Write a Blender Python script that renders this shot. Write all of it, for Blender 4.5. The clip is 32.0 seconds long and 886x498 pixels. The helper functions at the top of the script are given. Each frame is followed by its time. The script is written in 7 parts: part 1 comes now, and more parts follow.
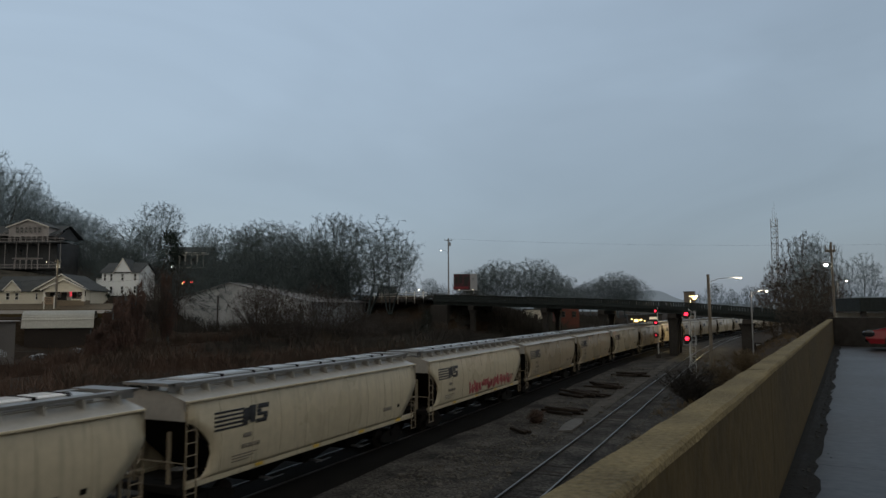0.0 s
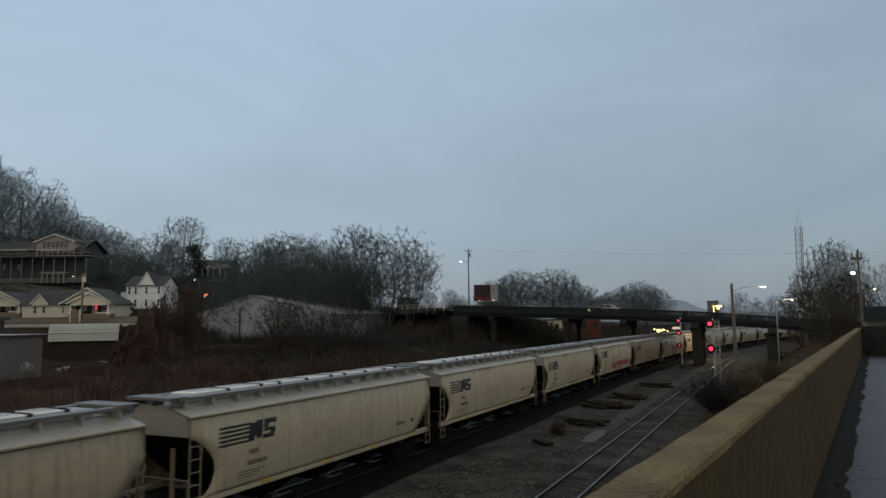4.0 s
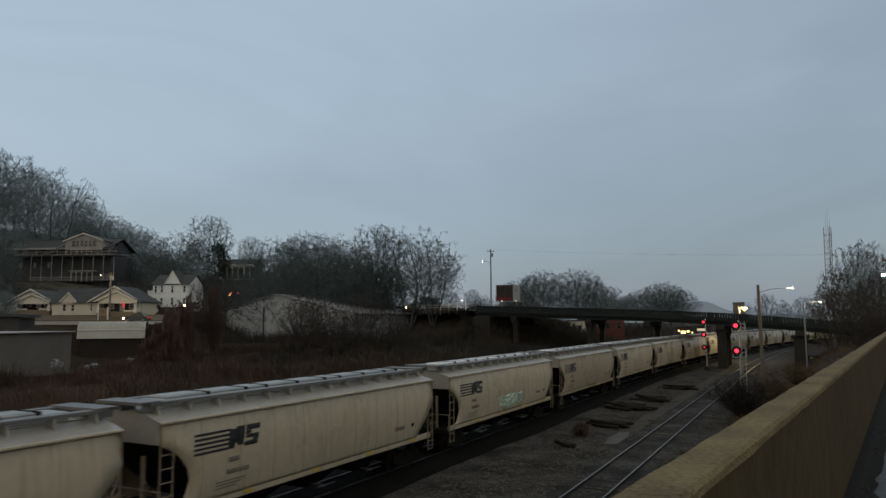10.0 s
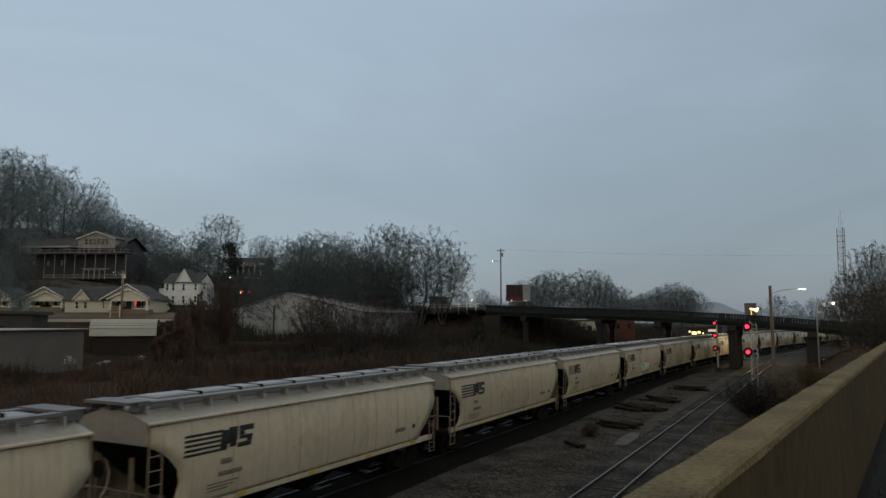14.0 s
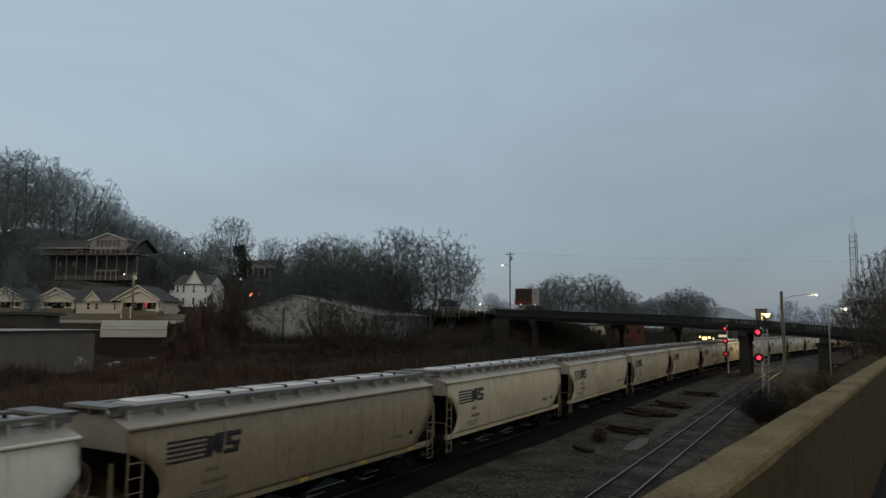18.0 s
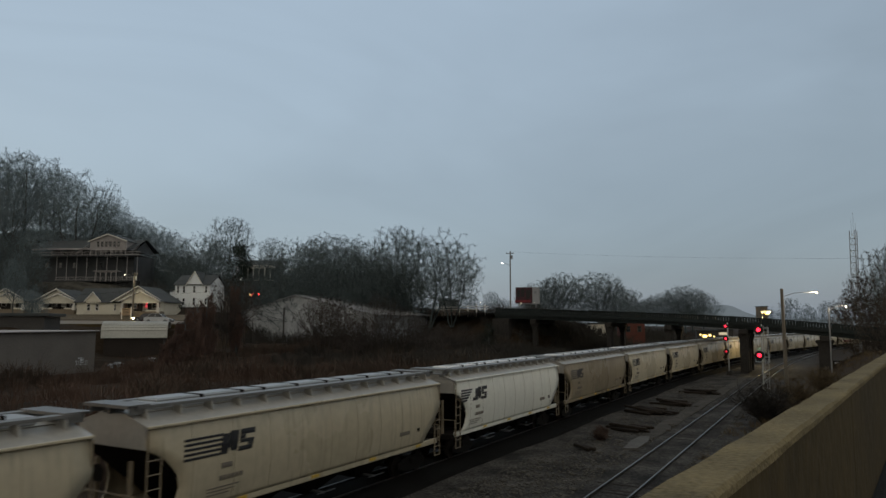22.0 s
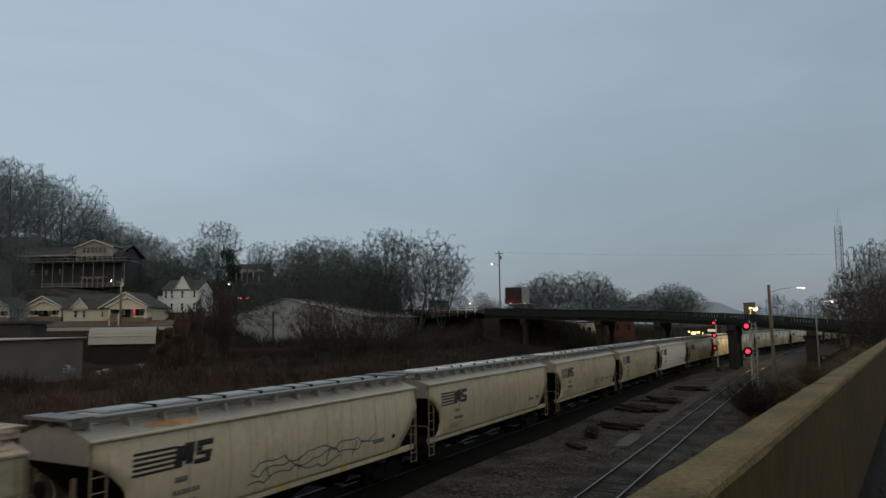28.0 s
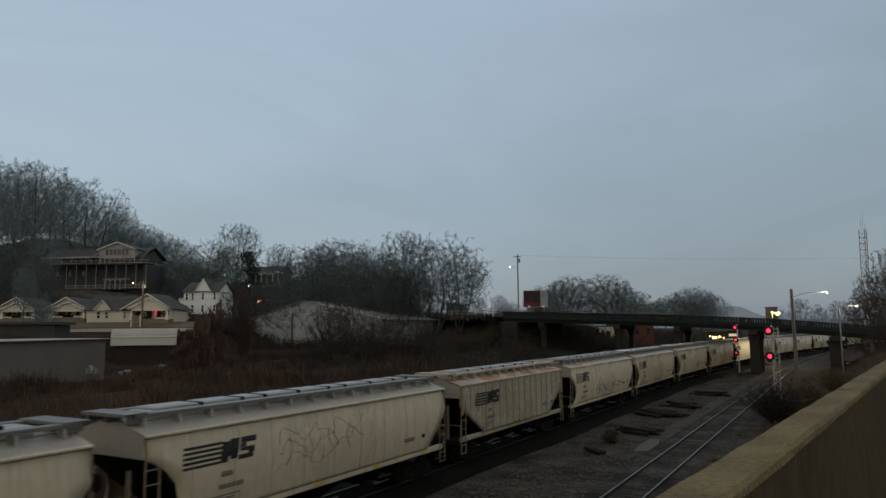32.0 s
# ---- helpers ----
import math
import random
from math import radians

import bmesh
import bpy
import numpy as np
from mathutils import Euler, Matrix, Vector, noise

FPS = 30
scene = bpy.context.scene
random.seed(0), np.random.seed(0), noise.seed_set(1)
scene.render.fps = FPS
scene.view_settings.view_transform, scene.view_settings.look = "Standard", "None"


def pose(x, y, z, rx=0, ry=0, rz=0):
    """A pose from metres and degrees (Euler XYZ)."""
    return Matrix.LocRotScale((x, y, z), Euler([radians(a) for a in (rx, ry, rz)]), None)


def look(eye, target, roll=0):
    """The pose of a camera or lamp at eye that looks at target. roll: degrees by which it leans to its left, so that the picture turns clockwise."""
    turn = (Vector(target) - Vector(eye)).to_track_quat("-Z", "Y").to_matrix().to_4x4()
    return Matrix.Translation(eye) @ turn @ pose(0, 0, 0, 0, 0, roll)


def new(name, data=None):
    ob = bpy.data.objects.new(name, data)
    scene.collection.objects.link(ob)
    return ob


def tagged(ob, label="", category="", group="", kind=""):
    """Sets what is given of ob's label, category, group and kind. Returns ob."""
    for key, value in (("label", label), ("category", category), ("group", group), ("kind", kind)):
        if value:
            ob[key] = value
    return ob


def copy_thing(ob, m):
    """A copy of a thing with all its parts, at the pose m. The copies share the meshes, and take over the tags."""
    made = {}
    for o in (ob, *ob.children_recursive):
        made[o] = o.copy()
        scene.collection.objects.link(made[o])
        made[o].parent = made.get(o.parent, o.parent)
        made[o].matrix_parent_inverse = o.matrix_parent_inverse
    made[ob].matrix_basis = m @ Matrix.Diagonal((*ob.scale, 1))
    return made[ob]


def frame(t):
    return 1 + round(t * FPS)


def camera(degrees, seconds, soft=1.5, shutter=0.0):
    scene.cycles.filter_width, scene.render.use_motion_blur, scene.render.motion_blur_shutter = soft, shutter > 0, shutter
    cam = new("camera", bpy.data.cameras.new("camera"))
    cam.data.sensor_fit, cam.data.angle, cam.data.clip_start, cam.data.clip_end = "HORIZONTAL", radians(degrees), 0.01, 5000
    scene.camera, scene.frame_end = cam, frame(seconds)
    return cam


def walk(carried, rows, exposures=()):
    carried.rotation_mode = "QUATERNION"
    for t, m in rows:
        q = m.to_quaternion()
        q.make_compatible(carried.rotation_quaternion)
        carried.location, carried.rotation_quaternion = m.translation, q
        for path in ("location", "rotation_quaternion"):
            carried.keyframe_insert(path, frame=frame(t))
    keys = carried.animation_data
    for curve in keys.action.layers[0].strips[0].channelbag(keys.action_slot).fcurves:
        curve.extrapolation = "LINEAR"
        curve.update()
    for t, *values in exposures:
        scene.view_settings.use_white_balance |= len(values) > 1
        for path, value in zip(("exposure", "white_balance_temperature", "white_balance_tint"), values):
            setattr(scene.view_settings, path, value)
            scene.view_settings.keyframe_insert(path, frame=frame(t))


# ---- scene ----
# One railway cutting at dusk: x to the right, y along the tracks, z up, rail height 0.
EYE = (0.0, 0.0, 6.92)
cam = camera(65.25, 32.0, 1.5, 0.4)
walk(cam, [
    (0, pose(*EYE, 95.00, 0.34, 24.19)),
    (0.5, pose(*EYE, 95.19, 0.21, 24.46)),
    (1, pose(*EYE, 95.77, 0.22, 24.82)),
    (1.5, pose(*EYE, 96.08, 0.25, 25.18)),
    (2, pose(*EYE, 96.07, 0.41, 25.49)),
    (2.5, pose(*EYE, 95.98, 0.67, 25.65)),
    (3, pose(*EYE, 95.76, 0.81, 25.70)),
    (3.5, pose(*EYE, 95.83, 0.71, 25.71)),
    (5.5, pose(*EYE, 96.21, 0.77, 26.55)),
    (6, pose(*EYE, 96.30, 0.72, 26.53)),
    (6.5, pose(*EYE, 96.16, 0.64, 26.60)),
    (7, pose(*EYE, 96.05, 0.56, 26.75)),
    (7.5, pose(*EYE, 95.92, 0.57, 26.84)),
    (8, pose(*EYE, 95.73, 0.66, 26.91)),
    (8.5, pose(*EYE, 95.68, 0.54, 27.06)),
    (9, pose(*EYE, 95.82, 0.51, 27.33)),
    (9.5, pose(*EYE, 95.91, 0.44, 27.58)),
    (10, pose(*EYE, 95.94, 0.30, 27.70)),
    (10.5, pose(*EYE, 95.88, 0.25, 27.71)),
    (11, pose(*EYE, 95.80, 0.29, 27.66)),
    (11.5, pose(*EYE, 95.77, 0.36, 27.70)),
    (12, pose(*EYE, 95.87, 0.28, 27.82)),
    (12.5, pose(*EYE, 95.98, 0.19, 28.11)),
    (13, pose(*EYE, 96.10, -0.00, 28.36)),
    (13.5, pose(*EYE, 96.04, -0.04, 28.48)),
    (14, pose(*EYE, 95.89, -0.01, 28.50)),
    (14.5, pose(*EYE, 95.67, -0.01, 28.49)),
    (16.5, pose(*EYE, 95.69, -0.30, 28.98)),
    (17, pose(*EYE, 95.80, -0.33, 28.97)),
    (17.5, pose(*EYE, 95.99, -0.35, 29.08)),
    (18, pose(*EYE, 96.17, -0.40, 29.23)),
    (18.5, pose(*EYE, 96.32, -0.33, 29.40)),
    (19, pose(*EYE, 96.26, -0.19, 29.43)),
    (19.5, pose(*EYE, 96.20, -0.17, 29.37)),
    (20, pose(*EYE, 96.27, -0.03, 29.42)),
    (20.5, pose(*EYE, 96.28, 0.03, 29.57)),
    (21, pose(*EYE, 96.20, -0.03, 29.60)),
    (21.5, pose(*EYE, 96.09, -0.12, 29.46)),
    (22, pose(*EYE, 96.10, -0.11, 29.27)),
    (22.5, pose(*EYE, 96.13, -0.19, 29.21)),
    (23, pose(*EYE, 96.17, -0.26, 29.23)),
    (23.5, pose(*EYE, 96.18, -0.29, 29.24)),
    (24, pose(*EYE, 96.08, -0.21, 29.25)),
    (24.5, pose(*EYE, 95.94, -0.05, 29.16)),
    (25, pose(*EYE, 95.96, 0.04, 29.17)),
    (25.5, pose(*EYE, 96.03, 0.04, 29.33)),
    (27.5, pose(*EYE, 96.23, 0.46, 28.35)),
    (28, pose(*EYE, 96.19, 0.79, 28.45)),
    (28.5, pose(*EYE, 96.44, 0.49, 29.18)),
    (29, pose(*EYE, 96.44, 0.33, 29.73)),
    (29.5, pose(*EYE, 96.30, 0.34, 29.77)),
    (30, pose(*EYE, 96.35, 0.38, 29.65)),
    (30.5, pose(*EYE, 96.46, 0.46, 29.65)),
    (31, pose(*EYE, 96.52, 0.51, 29.72)),
    (31.5, pose(*EYE, 96.53, 0.53, 29.88)),
    (32, pose(*EYE, 96.45, 0.49, 29.94)),
], exposures=[(0.0, 0.04, 6330, 11), (2.0, 0.12, 6300, 10), (8.0, 0.10, 6350, 10), (12.0, 0.02, 6500, 10), (32.0, 0.02, 6500, 10)])

# ---- world and light ----
world = bpy.data.worlds.new("world")
scene.world = world
world.use_nodes = True


def overcast():
    nt = world.node_tree
    nt.nodes.clear()
    n, l = nt.nodes.new, nt.links.new
    out, bg = n("ShaderNodeOutputWorld"), n("ShaderNodeBackground")
    co, sep = n("ShaderNodeTexCoord"), n("ShaderNodeSeparateXYZ")
    l(co.outputs["Generated"], sep.inputs[0])
    ramp = n("ShaderNodeValToRGB")
    e = ramp.color_ramp.elements
    e[0].position, e[0].color = 0.0, (0.225, 0.295, 0.365, 1)
    e[1].position, e[1].color = 1.0, (0.37, 0.42, 0.475, 1)
    for p, c in ((0.10, (0.265, 0.342, 0.425)), (0.25, (0.315, 0.398, 0.487)), (0.45, (0.34, 0.43, 0.53))):
        k = e.new(p)
        k.color = (*c, 1)
    l(sep.outputs["Z"], ramp.inputs[0])
    # the cloud deck is thicker towards the far end of the line
    dot = n("ShaderNodeVectorMath")
    dot.operation = "DOT_PRODUCT"
    l(co.outputs["Generated"], dot.inputs[0])
    dot.inputs[1].default_value = (0.42, 0.90, -0.25)
    side = n("ShaderNodeMapRange")
    side.inputs[1].default_value, side.inputs[2].default_value = 0.25, 1.0
    side.inputs[3].default_value, side.inputs[4].default_value = 1.07, 0.79
    side.interpolation_type = "SMOOTHSTEP"
    l(dot.outputs["Value"], side.inputs[0])
    mp = n("ShaderNodeMapping")
    mp.inputs["Scale"].default_value = (1.3, 1.3, 4.2)
    mp.inputs["Rotation"].default_value = (0.12, 0.10, 0.5)
    l(co.outputs["Generated"], mp.inputs[0])
    cl = n("ShaderNodeTexNoise")
    cl.inputs["Scale"].default_value, cl.inputs["Detail"].default_value = 1.3, 4
    cl.inputs["Roughness"].default_value, cl.inputs["Distortion"].default_value = 0.5, 0.6
    l(mp.outputs[0], cl.inputs["Vector"])
    amp = n("ShaderNodeMapRange")
    amp.inputs[1].default_value, amp.inputs[2].default_value = 0.3, 0.7
    amp.inputs[3].default_value, amp.inputs[4].default_value = 0.91, 1.10
    l(cl.outputs["Fac"], amp.inputs[0])
    mul = n("ShaderNodeMath")
    mul.operation = "MULTIPLY"
    l(side.outputs[0], mul.inputs[0])
    l(amp.outputs[0], mul.inputs[1])
    sky = n("ShaderNodeTexSky")
    sky.sky_type, sky.sun_disc = "NISHITA", False
    sky.sun_elevation, sky.sun_rotation = radians(3), radians(250)
    mix = n("ShaderNodeMixRGB")
    mix.inputs[0].default_value = 0.04
    l(ramp.outputs[0], mix.inputs[1])
    l(sky.outputs[0], mix.inputs[2])
    # overhead and behind, out of view: a warm tint added to warm the scene's light
    back = n("ShaderNodeVectorMath")
    back.operation = "DOT_PRODUCT"
    l(co.outputs["Generated"], back.inputs[0])
    back.inputs[1].default_value = (0.42, -0.78, 0.47)
    br = n("ShaderNodeMapRange")
    br.interpolation_type = "SMOOTHSTEP"
    br.inputs[1].default_value, br.inputs[2].default_value = -0.45, 0.75
    l(back.outputs["Value"], br.inputs[0])
    warm = n("ShaderNodeMixRGB")
    l(br.outputs[0], warm.inputs[0])
    l(mix.outputs[0], warm.inputs[1])
    warm.inputs[2].default_value = (0.44, 0.405, 0.34, 1)
    l(warm.outputs[0], bg.inputs[0])
    l(mul.outputs[0], bg.inputs[1])
    l(bg.outputs[0], out.inputs[0])


overcast()
sun_data = bpy.data.lights.new("sun", "SUN")
sun_data.energy, sun_data.angle, sun_data.color = 0.10, radians(40), (0.92, 0.96, 1.0)
sun = new("sun", sun_data)
sun.matrix_world = look((60, -40, 120), (-20, 40, 0))


# ---- materials ----
def mat(name, col, rough=0.8, var=0.25, scale=1.0, bump=0.15, metal=0.0, streak=0.0, tint=None, spec=0.4, pieces=0.0):
    """A painted, mineral or wooden surface: two scales of variation, fine relief, vertical run-off."""
    m = bpy.data.materials.new(name)
    m.use_nodes = True
    nt = m.node_tree
    n, l = nt.nodes.new, nt.links.new
    b = nt.nodes["Principled BSDF"]
    co = n("ShaderNodeTexCoord")
    big, fine = n("ShaderNodeTexNoise"), n("ShaderNodeTexNoise")
    big.inputs["Scale"].default_value, big.inputs["Detail"].default_value = 0.35 * scale, 5
    fine.inputs["Scale"].default_value, fine.inputs["Detail"].default_value = 6 * scale, 6
    l(co.outputs["Object"], big.inputs["Vector"])
    l(co.outputs["Object"], fine.inputs["Vector"])
    add = n("ShaderNodeMath")
    add.operation = "ADD"
    l(big.outputs["Fac"], add.inputs[0])
    l(fine.outputs["Fac"], add.inputs[1])
    rng = n("ShaderNodeMapRange")
    rng.inputs[1].default_value, rng.inputs[2].default_value = 0.65, 1.35
    l(add.outputs[0], rng.inputs[0])
    dark = tint or tuple(c * (1 - var * 1.6) for c in col)
    lite = tuple(min(0.95, c * (1 + var)) for c in col)
    mix = n("ShaderNodeMixRGB")
    mix.inputs[1].default_value, mix.inputs[2].default_value = (*dark, 1), (*lite, 1)
    l(rng.outputs[0], mix.inputs[0])
    last = mix.outputs[0]
    if streak:
        mp = n("ShaderNodeMapping")
        mp.inputs["Scale"].default_value = (5.0, 5.0, 0.12)
        l(co.outputs["Object"], mp.inputs[0])
        st = n("ShaderNodeTexNoise")
        st.inputs["Scale"].default_value, st.inputs["Detail"].default_value = 1.0, 4
        l(mp.outputs[0], st.inputs["Vector"])
        sr = n("ShaderNodeMapRange")
        sr.inputs[1].default_value, sr.inputs[2].default_value = 0.52, 0.78
        sr.inputs[3].default_value, sr.inputs[4].default_value = 0.0, streak
        l(st.outputs["Fac"], sr.inputs[0])
        sm = n("ShaderNodeMixRGB")
        sm.inputs[2].default_value = (*[c * 0.35 for c in col], 1)
        l(sr.outputs[0], sm.inputs[0])
        l(last, sm.inputs[1])
        last = sm.outputs[0]
    if pieces:
        info = n("ShaderNodeObjectInfo")
        pr = n("ShaderNodeMapRange")
        pr.inputs[3].default_value, pr.inputs[4].default_value = 1 - pieces, 1 + pieces
        l(info.outputs["Random"], pr.inputs[0])
        pm = n("ShaderNodeMixRGB")
        pm.blend_type, pm.inputs[0].default_value = "MULTIPLY", 1.0
        l(last, pm.inputs[1])
        l(pr.outputs[0], pm.inputs[2])
        last = pm.outputs[0]
    l(last, b.inputs["Base Color"])
    rr = n("ShaderNodeMapRange")
    rr.inputs[3].default_value, rr.inputs[4].default_value = max(0.03, rough - 0.12), min(1, rough + 0.12)
    l(big.outputs["Fac"], rr.inputs[0])
    l(rr.outputs[0], b.inputs["Roughness"])
    b.inputs["Metallic"].default_value = metal
    b.inputs["Specular IOR Level"].default_value = spec
    if bump:
        bp = n("ShaderNodeBump")
        bp.inputs["Strength"].default_value, bp.inputs["Distance"].default_value = bump, 0.03
        l(fine.outputs["Fac"], bp.inputs["Height"])
        l(bp.outputs[0], b.inputs["Normal"])
    return m


def glow(name, col, strength):
    m = bpy.data.materials.new(name)
    m.use_nodes = True
    b = m.node_tree.nodes["Principled BSDF"]
    b.inputs["Base Color"].default_value = (*[0.6 * c for c in col], 1)
    b.inputs["Emission Color"].default_value = (*col, 1)
    b.inputs["Emission Strength"].default_value = strength
    return m


def glassy(name, col, rough=0.08):
    m = bpy.data.materials.new(name)
    m.use_nodes = True
    b = m.node_tree.nodes["Principled BSDF"]
    b.inputs["Base Color"].default_value = (*col, 1)
    b.inputs["Roughness"].default_value = rough
    b.inputs["Specular IOR Level"].default_value = 0.8
    return m


def ground_material():
    """Gravel round the tracks, dead grass and earth on the banks."""
    m = mat("ground_earth", (0.034, 0.025, 0.017), 0.95, 0.4, 0.4, 0.6, spec=0.08)
    nt = m.node_tree
    n, l = nt.nodes.new, nt.links.new
    b = nt.nodes["Principled BSDF"]
    earth = b.inputs["Base Color"].links[0].from_socket
    co, sep = n("ShaderNodeTexCoord"), n("ShaderNodeSeparateXYZ")
    l(co.outputs["Object"], sep.inputs[0])
    wob = n("ShaderNodeTexNoise")
    wob.inputs["Scale"].default_value, wob.inputs["Detail"].default_value = 0.25, 6
    l(co.outputs["Object"], wob.inputs["Vector"])
    sh = n("ShaderNodeMath")
    sh.operation, sh.inputs[1].default_value = "MULTIPLY_ADD", 7.0
    l(wob.outputs["Fac"], sh.inputs[0])
    l(sep.outputs["X"], sh.inputs[2])
    left = n("ShaderNodeMapRange")
    left.inputs[1].default_value, left.inputs[2].default_value = -23.5, -19.0
    l(sh.outputs[0], left.inputs[0])
    right = n("ShaderNodeMapRange")
    right.inputs[1].default_value, right.inputs[2].default_value = 1.5, -1.0
    l(sh.outputs[0], right.inputs[0])
    both = n("ShaderNodeMath")
    both.operation = "MULTIPLY"
    l(left.outputs[0], both.inputs[0])
    l(right.outputs[0], both.inputs[1])
    st = n("ShaderNodeTexVoronoi")
    st.inputs["Scale"].default_value = 11.0
    l(co.outputs["Object"], st.inputs["Vector"])
    pat = n("ShaderNodeTexNoise")
    pat.inputs["Scale"].default_value, pat.inputs["Detail"].default_value = 0.5, 8
    l(co.outputs["Object"], pat.inputs["Vector"])
    r1 = n("ShaderNodeValToRGB")
    r1.color_ramp.elements[0].position, r1.color_ramp.elements[0].color = 0.35, (0.017, 0.0163, 0.0148, 1)
    r1.color_ramp.elements[1].position, r1.color_ramp.elements[1].color = 0.7, (0.064, 0.0605, 0.0545, 1)
    l(pat.outputs["Fac"], r1.inputs[0])
    sm = n("ShaderNodeMixRGB")
    sm.blend_type, sm.inputs[0].default_value = "MULTIPLY", 0.75
    l(r1.outputs[0], sm.inputs[1])
    hv = n("ShaderNodeMapRange")
    hv.inputs[3].default_value, hv.inputs[4].default_value = 0.2, 2.0
    sepc = n("ShaderNodeSeparateColor")
    l(st.outputs["Color"], sepc.inputs[0])
    l(sepc.outputs[0], hv.inputs[0])
    l(hv.outputs[0], sm.inputs[2])
    # leaf litter on the wooded hillside
    hill = n("ShaderNodeMapRange")
    hill.inputs[1].default_value, hill.inputs[2].default_value = -108.0, -124.0
    l(sh.outputs[0], hill.inputs[0])
    lit = n("ShaderNodeMixRGB")
    l(hill.outputs[0], lit.inputs[0])
    l(earth, lit.inputs[1])
    lr = n("ShaderNodeValToRGB")
    lr.color_ramp.elements[0].position, lr.color_ramp.elements[0].color = 0.35, (0.034, 0.033, 0.028, 1)
    lr.color_ramp.elements[1].position, lr.color_ramp.elements[1].color = 0.65, (0.080, 0.076, 0.064, 1)
    l(pat.outputs["Fac"], lr.inputs[0])
    l(lr.outputs[0], lit.inputs[2])
    mx = n("ShaderNodeMixRGB")
    l(both.outputs[0], mx.inputs[0])
    l(lit.outputs[0], mx.inputs[1])
    l(sm.outputs[0], mx.inputs[2])
    l(mx.outputs[0], b.inputs["Base Color"])
    return m


M_GROUND = ground_material()
M_TAN = mat("tan_car_paint", (0.48, 0.430, 0.315), 0.27, 0.10, 0.5, 0.07, 0, 0.45, spec=0.5)
M_TAN0 = mat("clean_tan_car_paint", (0.58, 0.525, 0.395), 0.27, 0.10, 0.5, 0.07, 0, 0.4, spec=0.5)
M_TAN2 = mat("dull_tan_car_paint", (0.39, 0.342, 0.245), 0.27, 0.14, 0.5, 0.07, 0, 0.55, spec=0.5)
M_TAN3 = mat("grimy_dim_tan_paint", (0.29, 0.243, 0.168), 0.27, 0.16, 0.5, 0.07, 0, 0.6, spec=0.5)
M_WHITE_CAR = mat("pale_grey_car_paint", (0.76, 0.77, 0.70), 0.32, 0.07, 0.5, 0.03, 0, 0.2, spec=0.5)
M_RIB = mat("weathered_ribbed_paint", (0.36, 0.345, 0.28), 0.55, 0.25, 0.7, 0.08, 0, 0.6, tint=(0.235, 0.19, 0.13))
M_RUSTROOF = mat("rust_eaten_roof_paint", (0.46, 0.42, 0.37), 0.6, 0.3, 2.2, 0.2, 0, 0.3, tint=(0.20, 0.105, 0.05))
M_ROOF = mat("grey_roof_paint", (0.37, 0.36, 0.33), 0.40, 0.12, 0.8, 0.05, 0.15, spec=0.5)
M_BOARD = mat("galvanised_grating", (0.19, 0.19, 0.185), 0.45, 0.15, 2, 0.1, 0.5)
M_HATCH_W = mat("white_fibreglass", (0.86, 0.88, 0.90), 0.15, 0.05, 1, 0.02, spec=0.7)
M_HATCH_G = mat("dull_grey_hatch", (0.34, 0.36, 0.375), 0.4, 0.12, 1, 0.05, 0.2)
M_RUST = mat("orange_rust", (0.40, 0.24, 0.11), 0.8, 0.4, 2, 0.2, tint=(0.16, 0.075, 0.03))
# this black also paints in the shade under and between the cars
M_UNDER = mat("grease_and_shade_black", (0.010, 0.009, 0.008), 0.8, 0.3, 2, 0.2, spec=0.12)
M_WHEEL = mat("dark_wheel_steel", (0.018, 0.015, 0.013), 0.8, 0.3, 3, 0.1, 0.1, spec=0.15)
M_SEAM = mat("grimy_weld_bead", (0.26, 0.225, 0.16), 0.6, 0.2, 2, 0.05)
M_LADDER = mat("tan_grab_iron", (0.24, 0.20, 0.14), 0.5, 0.15, 2, 0.05)
M_BLACK = mat("black_lettering", (0.016, 0.016, 0.018), 0.5, 0.2, 2, 0.02)
M_GREYMARK = mat("faded_lettering", (0.20, 0.18, 0.15), 0.6, 0.2, 4, 0.02)
M_YELLOW = mat("yellow_reflector", (0.62, 0.42, 0.06), 0.4, 0.2, 4, 0.02)
M_RED_PAINT = mat("red_spray_paint", (0.33, 0.065, 0.075), 0.5, 0.3, 3, 0.02)
M_GREEN_PAINT = mat("pale_green_spray_paint", (0.50, 0.66, 0.55), 0.5, 0.3, 3, 0.02)
M_BLUE_PAINT = mat("blue_black_spray_paint", (0.035, 0.05, 0.085), 0.5, 0.3, 3, 0.02)
M_DULLRAIL = mat("dull_rail_steel", (0.06, 0.055, 0.05), 0.45, 0.2, 2, 0.03, 0.6)
M_RAIL = mat("polished_rail", (0.15, 0.14, 0.125), 0.40, 0.2, 2, 0.03, 0.9)
M_SLEEPER = mat("tarred_sleeper", (0.028, 0.023, 0.019), 0.9, 0.35, 3, 0.4, pieces=0.3, spec=0.1)
# parapet shading put into colour: wall face darker, coping top lighter
M_CONC = mat("stained_shaded_concrete", (0.071, 0.054, 0.026), 0.9, 0.22, 1.3, 0.5, 0, 0.35, spec=0.15)
M_CONC_TOP = mat("worn_lit_coping", (0.185, 0.152, 0.084), 0.9, 0.32, 7.0, 0.7, spec=0.15)
M_BRIDGE = mat("dark_bridge_concrete", (0.014, 0.021, 0.022), 0.85, 0.35, 0.8, 0.3, 0, 0.6)
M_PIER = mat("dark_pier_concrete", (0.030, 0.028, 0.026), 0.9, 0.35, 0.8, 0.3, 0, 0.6)
